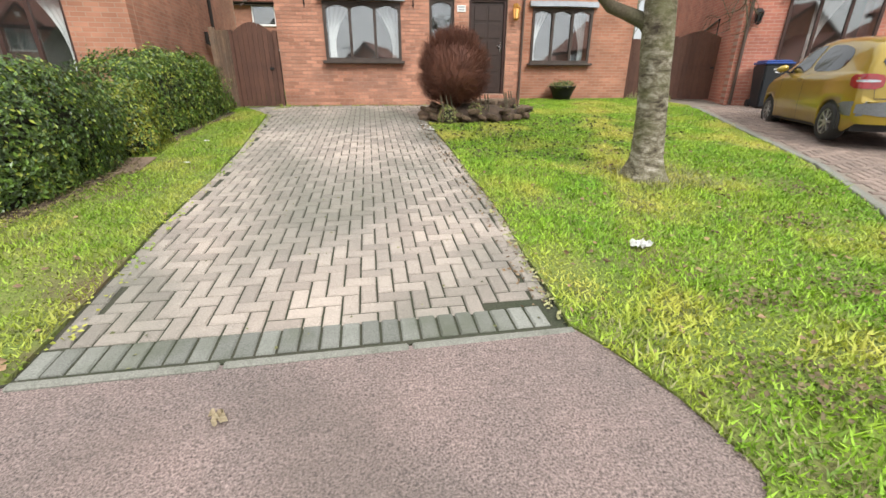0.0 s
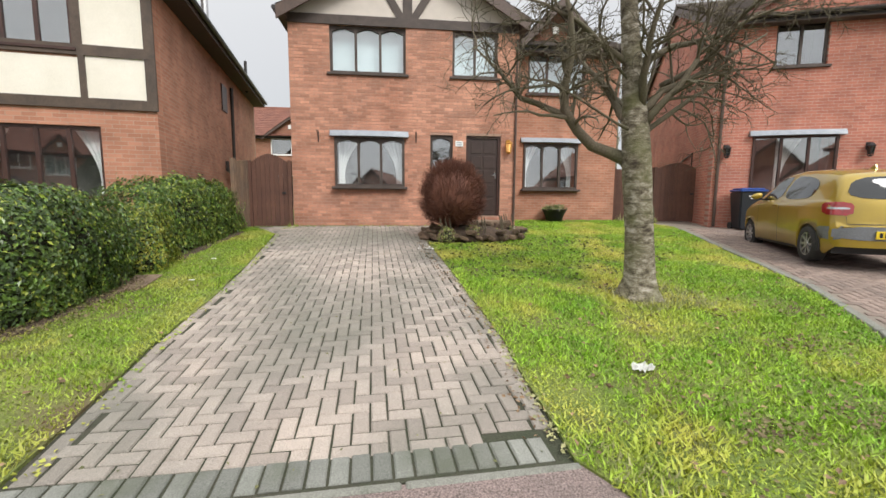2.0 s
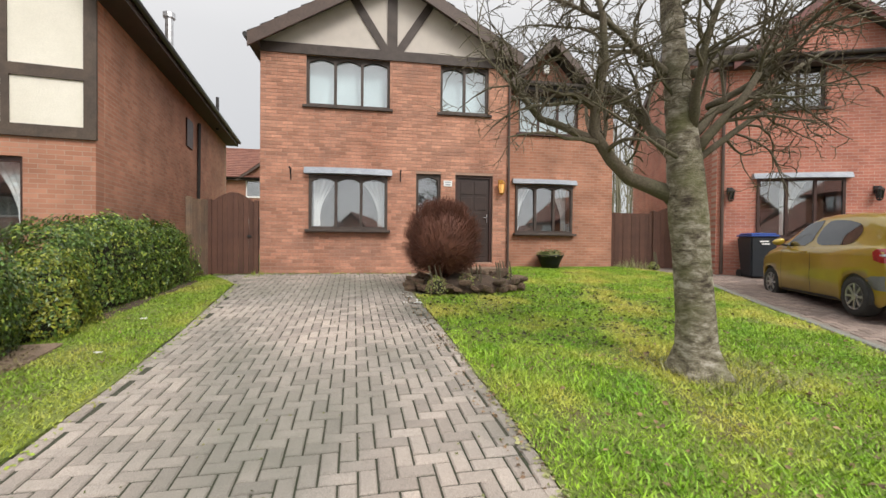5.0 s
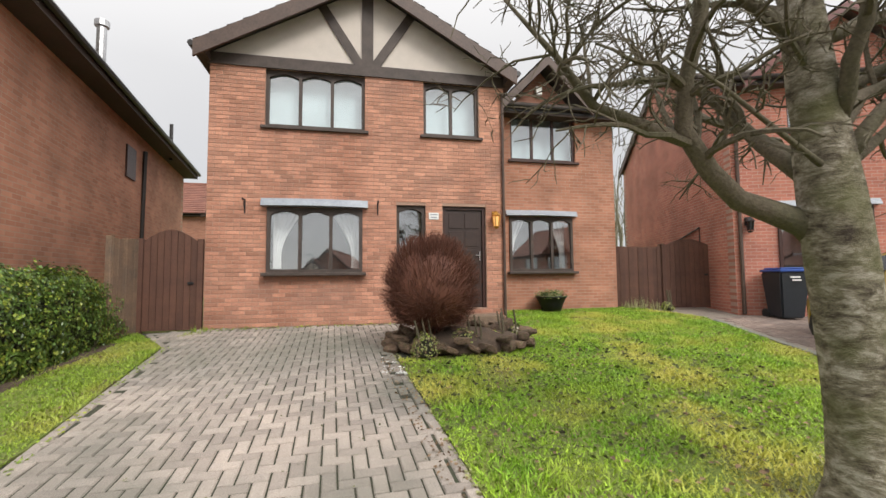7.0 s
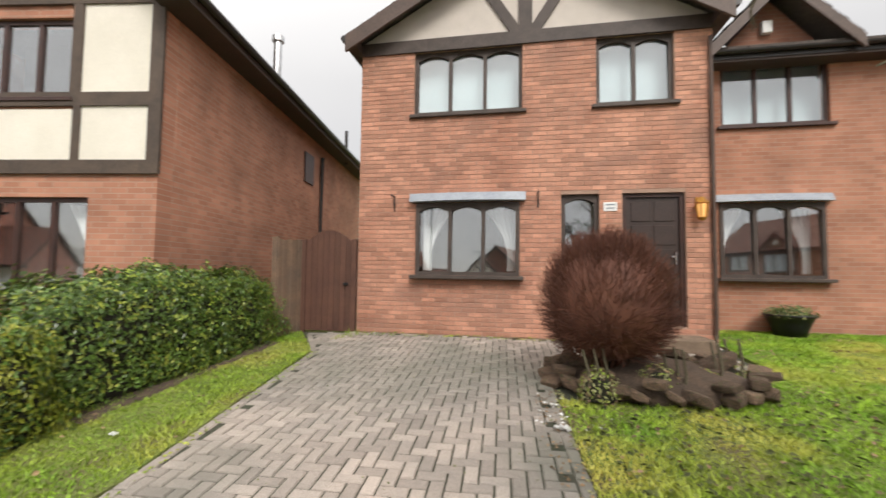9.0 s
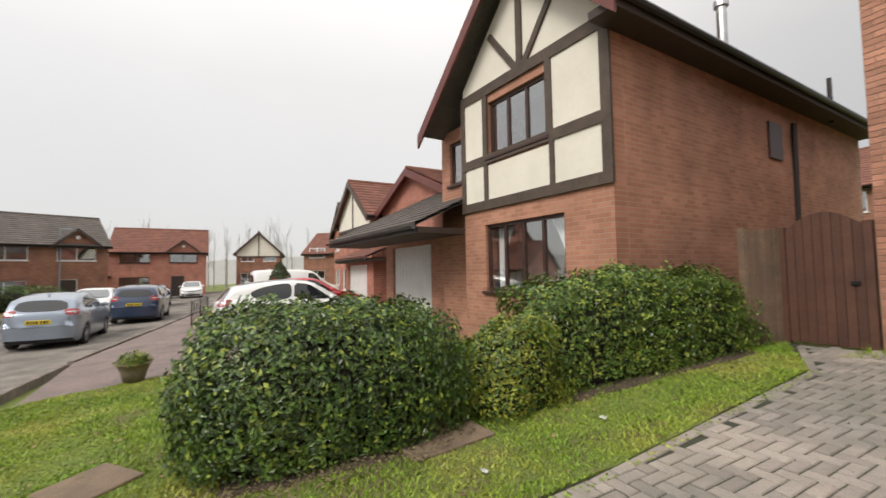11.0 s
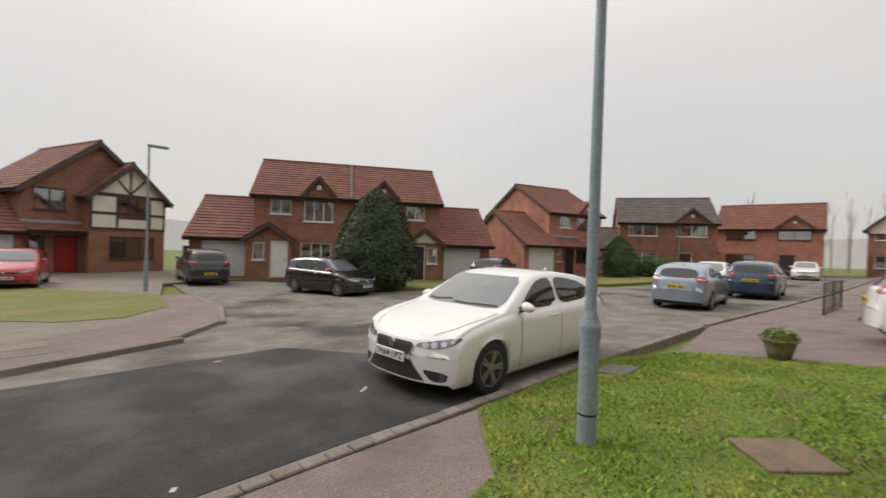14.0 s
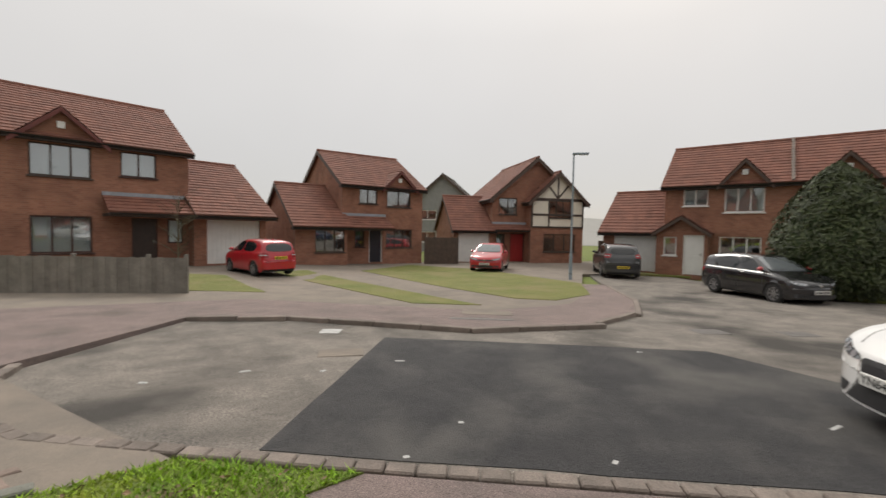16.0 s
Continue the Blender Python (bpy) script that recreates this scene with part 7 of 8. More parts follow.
TERRA = surf("weathered_planter", (0.25, 0.19, 0.13), (0.18, 0.14, 0.10), 5, 0.85, 0.3, 50)
PAPER = surf("white_litter", (0.82, 0.82, 0.80), None, 6, 0.7, fine=0.05)
IRON = surf("cast_iron_cover", (0.16, 0.15, 0.135), (0.11, 0.10, 0.095), 8, 0.6, 0.5, 80)
WHITE_LINE = surf("worn_white_paint", (0.55, 0.55, 0.53), (0.35, 0.35, 0.34), 10, 0.8, fine=0.3)
GLOW = bpy.data.materials.new("warm_bulb")
GLOW.use_nodes = True
GLOW.node_tree.nodes["Principled BSDF"].inputs["Emission Color"].default_value = (1.0, 0.5, 0.14, 1)
GLOW.node_tree.nodes["Principled BSDF"].inputs["Emission Strength"].default_value = 0.35
GLOW.node_tree.nodes["Principled BSDF"].inputs["Base Color"].default_value = (0.8, 0.5, 0.2, 1)


def arched_gate(m, w, h, label, rise=0.2, boards=8):
    g = thing("garden_gate", m, label, "gate")
    step = w / boards
    for i in range(boards):
        x0, x1 = i * step + 0.004, (i + 1) * step - 0.004
        top = lambda x: h + rise * math.sin(math.pi * min(max(x / w, 0), 1))
        bm = bmesh.new()
        prism(bm, [(x0, 0.04), (x1, 0.04), (x1, top(x1)), ((x0 + x1) / 2, top((x0 + x1) / 2)), (x0, top(x0))], -0.012 + 0.002 * (i % 2), 0.012)
        part("board", bm, GATEWOOD, g)
    for z in (0.3, h * 0.55, h - 0.15):
        bm = bmesh.new()
        box(bm, 0.02, w - 0.02, 0.014, 0.05, z, z + 0.1)
        part("ledge", bm, GATEWOOD, g)
    for x in (-0.05, w + 0.05):
        bm = bmesh.new()
        box(bm, x - 0.045, x + 0.045, -0.045, 0.045, -0.1, h + 0.04, 0.008)
        part("post", bm, GATEWOOD, g)
    bm = bmesh.new()
    box(bm, w - 0.14, w - 0.05, -0.04, -0.013, h * 0.52, h * 0.55, 0.004)
    part("latch", bm, BLACK, g, "black iron latch")
    return g


def fence(a, b, h, label, material, width=0.11, post=1.8, cap=True):
    d = math.hypot(b[0] - a[0], b[1] - a[1])
    f = thing("fence", pose(a[0], a[1], G(*a), 0, 0, math.degrees(math.atan2(b[1] - a[1], b[0] - a[0]))), label, "fence")
    n = max(2, round(d / width))
    for i in range(n):
        x = d * i / n
        gz = G(a[0] + (b[0] - a[0]) * i / n, a[1] + (b[1] - a[1]) * i / n) - G(*a)
        bm = bmesh.new()
        y = -0.008 if i % 2 else 0.004
        box(bm, x, x + d / n + 0.01, y - 0.008, y + 0.008, gz - 0.02 + 0.0, gz + h + random.uniform(-0.015, 0.015))
        part("board", bm, material, f)
    for k in range(int(d / post) + 2):
        x = min(k * post, d)
        bm = bmesh.new()
        box(bm, x - 0.045, x + 0.045, 0.012, 0.10, -0.3, h + 0.05, 0.006)
        part("post", bm, material, f)
    for z in (0.25, h - 0.25):
        bm = bmesh.new()
        box(bm, 0, d, 0.014, 0.06, z, z + 0.08)
        part("rail", bm, material, f)
    return f


arched_gate(pose(-4.28, 10.42, G(-3.8, 10.3) - 0.02), 0.84, 1.58, "brown arched board gate beside the house")
fence((-4.44, 9.8), (-4.36, 10.4), 1.6, "short board fence beside the gate", FENCEWOOD)
arched_gate(pose(6.92, 11.55, G(7, 11.5) - 0.02, 0, 0, -12), 1.1, 1.6, "brown arched board gate between the houses", 0.16, 9)
fence((5.78, 11.95), (6.84, 11.58), 1.55, "reddish board fence beside the wing", GATEWOOD)
fence((15.5, -5.4), (7.7, -7.7), 0.95, "silvered vertical board fence across the road", FENCEGREY, 0.14)
fence((3.9, -24.0), (1.9, -25.0), 1.7, "dark board fence between far houses", TIMBER_SOFT, 0.2)
fence((-8.2, -25.5), (-6.3, -22.0), 1.7, "dark board fence beside the far garage", TIMBER_SOFT, 0.2)


def street_lamp(x, y, h, label, heading, base=1.0, r=0.075):
    o = thing("street_lamp", pose(x, y, G(x, y), 0, 0, heading), label, "street lamp")
    bm = bmesh.new()
    tube(bm, [(0, 0, -0.1), (0, 0, 0.25), (0, 0, base)], [r, r, r], 20)
    part("base", bm, STEEL_GREY, o, smooth=False)
    bm = bmesh.new()
    tube(bm, [(0, 0, base - 0.02), (0, 0, base + 0.02), (0, 0, base + 0.07), (0, 0, base + 0.14)], [r + 0.006, r + 0.006, r * 0.85, r * 0.62], 20)
    part("collar", bm, STEEL_GREY, o)
    bm = bmesh.new()
    tube(bm, [(0, 0, base + 0.1), (0, 0, h)], [r * 0.6, r * 0.45], 16)
    part("column", bm, STEEL_GREY, o)
    bm = bmesh.new()
    box(bm, -0.035, 0.035, -r - 0.004, -r + 0.01, 0.35, base - 0.18, 0.004)
    part("hatch", bm, STEEL_GREY, o)
    bm = bmesh.new()
    tube(bm, [(0, 0, 0.245), (0, 0, 0.26)], [r + 0.003, r + 0.003], 20)
    part("band", bm, GUTTER, o, "dark joint band")
    bm = bmesh.new()
    box(bm, -0.05, 0.62, -0.08, 0.08, h - 0.02, h + 0.07, 0.02)
    part("head", bm, STEEL_GREY, o)
    bm = bmesh.new()
    box(bm, 0.2, 0.58, -0.06, 0.06, h - 0.03, h - 0.018)
    part("lens", bm, LIGHT_CLEAR, o)
    return o


street_lamp(-4.03, 1.335, 6.0, "pale grey steel lamp post on the lawn", -90, 0.92)
street_lamp(-3.85, -16.2, 5.4, "grey street lamp on the far verge", 180, 1.0)
street_lamp(-40, -9.3, 5.6, "distant grey street lamp", 90, 1.0)


def wheelie_bin(m, label):
    o = thing("wheelie_bin", m, label, "bin")
    bm = bmesh.new()
    lo, hi = [], []
    for sx, sy in ((-1, -1), (1, -1), (1, 1), (-1, 1)):
        lo.append(bm.verts.new((sx * 0.21, sy * 0.24 + 0.03, 0.04)))
        hi.append(bm.verts.new((sx * 0.285, sy * 0.34, 0.98)))
    bm.faces.new(lo[::-1]), bm.faces.new(hi)
    for k in range(4):
        bm.faces.new((lo[k], lo[(k + 1) % 4], hi[(k + 1) % 4], hi[k]))
    bmesh.ops.bevel(bm, geom=bm.edges[:], offset=0.03, segments=2, affect="EDGES")
    part("body", bm, BIN_BODY, o)
    bm = bmesh.new()
    box(bm, -0.3, 0.3, -0.36, 0.33, 0.98, 1.03, 0.015)
    box(bm, -0.26, 0.26, -0.3, 0.28, 1.028, 1.07, 0.02)
    part("lid", bm, BIN_LID, o, "blue lid")
    bm = bmesh.new()
    tube(bm, [(-0.27, 0.38, 1.0), (0.27, 0.38, 1.0)], [0.018, 0.018], 8)
    part("handle", bm, BIN_BODY, o)
    for s in (-1, 1):
        bm = bmesh.new()
        tube(bm, [(s * 0.2, 0.3, 0.1), (s * 0.26, 0.3, 0.1)], [0.1, 0.1], 16)
        part("wheel", bm, TYRE, o)
    for k, (x0, x1, z) in enumerate(((-0.1, 0.08, 0.86), (-0.06, 0.1, 0.80))):
        bm = bmesh.new()
        box(bm, x0, x1, -0.345 + 0.012 * k, -0.325 + 0.006 * k, z, z + 0.03)
        part("marking", bm, PAPER, o, "white marking bar")
    return o


wheelie_bin(pose(8.05, 9.45, G(8, 9.4) - 0.005, 0, 0, -20), "dark wheelie bin with blue lid by the wall")


def wall_lantern(m, label, metal, bulb):
    o = thing("wall_lantern", m, label, "lamp")
    bm = bmesh.new()
    box(bm, -0.05, 0.05, -0.02, 0.0, -0.08, 0.1, 0.006)
    tube(bm, [(0, -0.01, 0.0), (0, -0.07, 0.06), (0, -0.12, 0.0)], [0.012, 0.01, 0.01], 6)
    part("bracket", bm, metal, o)
    bm = bmesh.new()
    bmesh.ops.create_cone(bm, cap_ends=True, segments=6, radius1=0.10, radius2=0.02, depth=0.09, matrix=Matrix.Translation((0, -0.12, 0.045)))
    cup = bmesh.new()
    bmesh.ops.create_cone(cup, cap_ends=True, segments=6, radius1=0.03, radius2=0.06, depth=0.04, matrix=Matrix.Translation((0, -0.12, -0.24)))
    for k in range(6):
        a = 2 * math.pi * k / 6
        b2 = bmesh.new()
        beam(b2, (0.085 * math.cos(a), -0.12 + 0.085 * math.sin(a), 0.0), (0.055 * math.cos(a), -0.12 + 0.055 * math.sin(a), -0.22), 0.012, 0.012)
        part("cage_bar", b2, metal, o)
    part("base_cup", cup, metal, o)
    part("cap", bm, metal, o)
    bm = bmesh.new()
    bmesh.ops.create_cone(bm, cap_ends=True, segments=10, radius1=0.045, radius2=0.07, depth=0.19, matrix=Matrix.Translation((0, -0.12, -0.11)))
    part("glass", bm, bulb, o)
    return o


wall_lantern(pose(2.03, 10.392, 2.76), "brass wall lantern with warm bulb beside the door", BRASS, GLOW)
ca, sa = math.cos(radians(-20)), math.sin(radians(-20))
for u in (0.28, 3.4):
    wall_lantern(pose(7.56 + u * ca, 10.145 + u * sa, 2.72, 0, 0, -20), "black wall lantern on red brick", BLACK, GLASS_CAR)


def bracket(x, z):
    o = thing("basket_bracket", pose(x, 10.392, z), "black iron hanging basket bracket", "bracket", "brackets beside the window")
    bm = bmesh.new()
    box(bm, -0.012, 0.012, -0.012, 0.0, -0.16, 0.1)
    part("plate", bm, BLACK, o)
    bm = bmesh.new()
    tube(bm, [(0, -0.01, 0.08), (0, -0.2, 0.09), (0, -0.24, 0.05)], [0.009, 0.009, 0.007], 6)
    part("arm", bm, BLACK, o)
    bm = bmesh.new()
    tube(bm, [(0, -0.01, -0.12), (0, -0.09, -0.02), (0, -0.17, 0.08)], [0.007, 0.007, 0.007], 6)
    part("scroll", bm, BLACK, o)


bracket(-2.68, 2.88)
bracket(-0.31, 2.9)
o = thing("number_plaque", pose(0.78, 10.39, 2.74), "small white house number plaque", "sign")
bm = bmesh.new()
box(bm, -0.1, 0.1, -0.014, 0.0, -0.07, 0.07, 0.006)
part("plate", bm, UPVC, o)
for k, (x0, x1, z) in enumerate(((-0.07, 0.07, 0.02), (-0.06, 0.06, -0.035))):
    bm = bmesh.new()
    box(bm, x0, x1, -0.017, -0.013, z, z + 0.022)
    part("letter_bar", bm, LEAD, o)

# door step
o = thing("door_step", pose(1.4, 10.1, G(1.4, 10.1)), "brown tiled door step", "step")
bm = bmesh.new()
box(bm, -0.62, 0.62, -0.28, 0.285, -0.2, 0.16, 0.012)
part("tread", bm, CONCRETE, o)

# rockery round the bush
rk = thing("rockery", pose(0.8, 8.4, G(0.8, 8.4)), "low rockery of brown stones and soil", "rockery")
bm = bmesh.new()
bmesh.ops.create_icosphere(bm, subdivisions=4, radius=1.0)
for v in bm.verts:
    c = v.co
    v.co = Vector((c.x * 1.0, c.y * 0.72, max(c.z, -0.2) * 0.27))
    v.co.z += 0.05 * noise.noise(Vector((c.x * 3, c.y * 3, 1)))
part("soil", bm, SOIL, rk, smooth=True)
rr = random.Random(5)
stones = []
for k in range(6):
    b = bmesh.new()
    bmesh.ops.create_icosphere(b, subdivisions=2, radius=1.0)
    for v in b.verts:
        n = v.co.normalized()
        v.co = n * (1 + 0.32 * noise.noise(n * 1.3 + Vector((k * 7, 0, 0))) + 0.12 * noise.noise(n * 4 + Vector((0, k * 5, 0))))
        v.co = Vector([max(min(q, 0.68), -0.68) for q in v.co])
    me = bpy.data.meshes.new("stone")
    b.to_mesh(me)
    b.free()
    me.materials.append(ROCK)
    stones.append(me)
for k in range(60):
    a = 2 * math.pi * k / 37 + rr.uniform(-0.06, 0.06)
    q = 1.0 if k < 37 else rr.uniform(0.55, 0.92)
    x, y = 1.02 * q * math.cos(a), 0.74 * q * math.sin(a)
    s = rr.uniform(0.08, 0.15)
    o = new("stone", rr.choice(stones))
    o.parent = rk
    o.matrix_local = Matrix.Translation((x, y, 0.06 + 0.22 * (1 - q) / 0.45 + (0.11 if k % 3 == 0 and k < 37 else 0))) @ Euler((rr.uniform(-0.4, 0.4), rr.uniform(-0.4, 0.4), rr.uniform(0, 6.3))).to_matrix().to_4x4() @ Matrix.Diagonal((s * rr.uniform(1.1, 2.0), s, s * rr.uniform(0.4, 0.75), 1))
hedge(1.25, 8.2, 0.45, 0.35, 0.2, "small mossy plant on the rockery", 500, ((PRIVET_TIP, 0.5), (DEAD_LEAF, 0.5)), 0.03, name="alpine_plant", power=2.0, category="plant")
for ax, ay, aw in ((0.75, 7.95, 0.5), (0.15, 7.72, 0.4), (1.5, 8.45, 0.45)):
    hedge(ax, ay, aw, aw * 0.8, 0.3, "straggly pale plant among the rockery stones", 420, ((PRIVET_TIP, 0.3), (DEAD_LEAF, 0.3), (STRAW, 0.4)), 0.035, name="alpine_plant", power=2.0, category="plant")

# planters
def planter(x, y, label, r, h, material, leaf_mats, lh, name="planter"):
    o = thing(name, pose(x, y, G(x, y) + 0.012), label, "plant pot")
    bm = bmesh.new()
    for seg in (([(r * 0.62, 0), (r * 0.8, h * 0.5), (r, h * 0.9), (r * 1.06, h * 0.92), (r * 1.06, h), (r * 0.9, h), (r * 0.85, h * 0.8)]),):
        rings = [[bm.verts.new((q * math.cos(2 * math.pi * k / 24), q * math.sin(2 * math.pi * k / 24), z)) for k in range(24)] for q, z in seg]
        for a, b in zip(rings, rings[1:]):
            for k in range(24):
                bm.faces.new((a[k], a[(k + 1) % 24], b[(k + 1) % 24], b[k]))
        bm.faces.new(rings[0][::-1])
        bm.faces.new(rings[-1])
    part("pot", bm, material, o, smooth=True)
    n = 900
    d = rng.normal(size=(n, 3))
    d /= np.linalg.norm(d, axis=1, keepdims=True)
    pts = d * np.array([r * 1.15, r * 1.15, lh]) * rng.uniform(0.55, 1.05, (n, 1))
    pts[:, 2] = np.abs(pts[:, 2]) * 0.9 + h * 0.92
    for i, mt in enumerate(leaf_mats):
        leaves(pts[i::len(leaf_mats)], d[i::len(leaf_mats)], 0.04, o, "foliage", mt)


planter(-8.9, 1.85, "weathered pot with golden evergreen on the lawn edge", 0.22, 0.3, TERRA, (GOLD_LEAF, PRIVET), 0.22)
planter(3.75, 11.45, "black bowl planter with straggling plant", 0.34, 0.36, BLACK, (STRAW, PRIVET), 0.2)
hedge(6.4, 10.9, 0.3, 0.3, 0.2, "weed clump at the lawn edge", 300, ((STRAW, 0.5), (PRIVET_TIP, 0.5)), 0.04, name="weed_clump", power=2.0, category="plant")


# covers, slabs and litter
def slab(name, x, y, lx, ly, rz, label, material, category, rise=0.03):
    o = thing(name, pose(x, y, G(x, y) + rise, 0, 0, rz), label, category)
    o.rotation_euler.x = math.atan((G(x, y + 0.3) - G(x, y - 0.3)) / 0.6)
    bm = bmesh.new()
    box(bm, -lx / 2, lx / 2, -ly / 2, ly / 2, -0.05, 0.0, 0.008)
    part("plate", bm, material, o)
    return o


slab("ground_cover", -4.82, 2.45, 0.5, 0.5, 42, "rusty earth-covered square cover in the lawn", CONCRETE, "manhole cover", 0.045)
slab("paving_slab", -4.22, 4.98, 0.78, 0.75, 8, "worn buff paving slab between hedges", CONCRETE, "slab", 0.05)
slab("utility_cover", -6.55, 0.45, 0.55, 0.4, 2, "grey cover in the lawn by the kerb", IRON, "manhole cover", 0.035)
slab("utility_cover", -0.48, -6.57, 1.1, 0.55, 4, "pale worn cover in the far footpath", TANDRIVE, "manhole cover", 0.008)
slab("utility_cover", -0.4, -5.75, 1.3, 0.16, 4, "long narrow drain cover in the far footpath", IRON, "drain cover", 0.008)
slab("road_cover", 1.5, -2.95, 0.62, 0.4, 20, "pale repaired cover in the road", TANDRIVE, "manhole cover", -0.06)
slab("road_cover", -4.75, -5.85, 0.6, 0.45, 10, "iron cover in the road", IRON, "manhole cover", -0.062)
slab("road_cover", -6.4, -6.0, 0.6, 0.45, 10, "iron cover in the side road", IRON, "manhole cover", -0.062)
slab("road_cover", 2.2, -4.3, 0.35, 0.35, 10, "pale square mark in the road", WHITE_LINE, "road marking", -0.062)
for x, y, a, l in ((-3.76, -1.38, 35, 0.2), (0.58, -2.7, 10, 0.14), (-0.05, -0.22, 20, 0.06), (-1.59, -0.4, 60, 0.07), (-2.86, -3.9, 0, 0.09), (2.3, -1.9, 30, 0.12), (3.13, -1.31, 0, 0.1), (-0.4, -0.9, 15, 0.06), (1.4, -2.1, 70, 0.08)):
    slab("road_mark", x, y, l, 0.05, a, "small worn white mark on the asphalt", WHITE_LINE, "road marking", -0.061)


def crumple(x, y, s, label, material, seed, rise=0.03):
    """A torn scrap lying crumpled on the ground."""
    bm = bmesh.new()
    n = 6
    r2 = random.Random(seed)
    top = [[bm.verts.new(((i / n - 0.5) * s * (1 + 0.3 * r2.random()), (j / n - 0.5) * s * 0.8, abs(noise.noise((i * 0.6, j * 0.6, seed))) * s * 0.6)) for i in range(n + 1)] for j in range(n + 1)]
    for j in range(n):
        for i in range(n):
            if r2.random() > 0.05 or (0 < i < 5 and 0 < j < 5):
                bm.faces.new((top[j][i], top[j][i + 1], top[j + 1][i + 1], top[j + 1][i]))
    bmesh.ops.solidify(bm, geom=bm.faces[:], thickness=0.002)
    ob = part("litter", bm, material)
    ob.matrix_world = pose(x, y, G(x, y) + rise, 0, 0, r2.uniform(0, 360))
    return tagged(ob, label, "litter")


crumple(0.9, 2.27, 0.13, "crumpled white paper scrap on the grass", PAPER, 3, 0.04)
crumple(-1.63, 0.97, 0.07, "pale dead leaf on the macadam", surf("pale_leaf", (0.5, 0.42, 0.28), None, 9, 0.8), 5, 0.004)
crumple(-0.23, 7.07, 0.11, "white paper scrap by the rockery", PAPER, 8, 0.006)
crumple(-3.6, 6.3, 0.06, "white scrap beside the hedge", PAPER, 9, 0.04)
crumple(-3.35, 5.0, 0.05, "white scrap on the grass strip", PAPER, 10, 0.04)

# fallen leaves and moss crumbs
def scatter(poly, n, size, material, label, off, name="fallen_leaves"):
    xs, ys = [p[0] for p in poly], [p[1] for p in poly]
    px, py = rng.uniform(min(xs), max(xs), n * 3), rng.uniform(min(ys), max(ys), n * 3)
    k = inside(poly, px, py)
    px, py = px[k][:n], py[k][:n]
    pts = np.stack([px, py, np.array([G(a, b) for a, b in zip(px, py)]) + off], 1)
    nor = np.tile([0.0, 0.0, 1.0], (len(px), 1)) + rng.normal(size=(len(px), 3)) * 0.2
    ob = leaves(pts, nor, size, None, name, material, 0.7)
    return tagged(ob, label, "leaves", kind="stuff")


scatter(LAWN_R, 1500, 0.04, DEAD_LEAF, "brown fallen leaves on the lawn", 0.035)
scatter([(-0.05, 5.0), (2.2, 4.6), (4.2, 6.6), (3.5, 8.2), (1.9, 8.2), (-0.1, 7.5)], 1100, 0.05, surf("dark_leaf_mould", (0.05, 0.05, 0.02), (0.10, 0.12, 0.03), 9, 0.9, island=0.4), "dark leaf litter and plantain leaves in the grass", 0.04)
scatter(LAWN_L, 450, 0.04, DEAD_LEAF, "brown fallen leaves beside the hedges", 0.035)
scatter(DRIVE, 330, 0.022, surf("moss_crumb", (0.20, 0.19, 0.09), (0.10, 0.12, 0.04), 9, 0.9, island=0.4), "moss crumbs and bits on the drive", 0.006, "moss_crumbs")
scatter([(0.0, 1.6), (0.1, 3.0), (-0.03, 5.5), (-0.15, 8.0), (-0.45, 8.0), (-0.3, 5.5), (-0.12, 3.0), (-0.2, 1.6)], 420, 0.03, DEAD_LEAF, "dead leaves along the drive edge", 0.008)
scatter([(-0.5, 7.2), (0.0, 7.0), (0.3, 7.5), (-0.4, 7.9)], 60, 0.035, PAPER, "pale shredded bits by the rockery", 0.008, "pale_bits")

# low black railing across the way
rl = thing("railing", pose(-16.4, 1.75, G(-17, 1.8), 0, 0, 176), "low black metal railing by the footpath", "railing")
for k in range(9):
    bm = bmesh.new()
    tube(bm, [(0.35 * k, 0, 0), (0.35 * k, 0, 0.9)], [0.022 if k % 4 == 0 else 0.012] * 2, 6)
    part("post" if k % 4 == 0 else "baluster", bm, BLACK, rl)
for z in (0.15, 0.88):
    bm = bmesh.new()
    tube(bm, [(0, 0, z), (2.8, 0, z)], [0.015, 0.015], 6)
    part("rail", bm, BLACK, rl)

# bare, trampled spots in the lawn
EARTH = surf("trodden_earth", (0.14, 0.105, 0.06), (0.20, 0.17, 0.08), 12, 0.95, island=0.3)
for k, (x, y, lx, ly) in enumerate(((0.75, 0.95, 0.35, 0.2), (1.05, 0.8, 0.3, 0.15), (1.9, 1.6, 0.3, 0.2), (2.5, 2.6, 0.35, 0.2), (3.3, 3.4, 0.4, 0.3), (1.2, 1.5, 0.25, 0.15))):
    px, py = rng.normal(size=130) * lx * 0.5 + x, rng.normal(size=130) * ly * 0.5 + y
    pts = np.stack([px, py, np.array([G(a, b) for a, b in zip(px, py)]) + 0.03 + rng.uniform(0, 0.02, 130)], 1)
    nor = np.tile([0.0, 0.0, 1.0], (130, 1)) + rng.normal(size=(130, 3)) * 0.5
    tagged(leaves(pts, nor, 0.026, None, "soil_patch", EARTH, 0.8), "trodden bare earth patch in the lawn", "soil", kind="stuff")
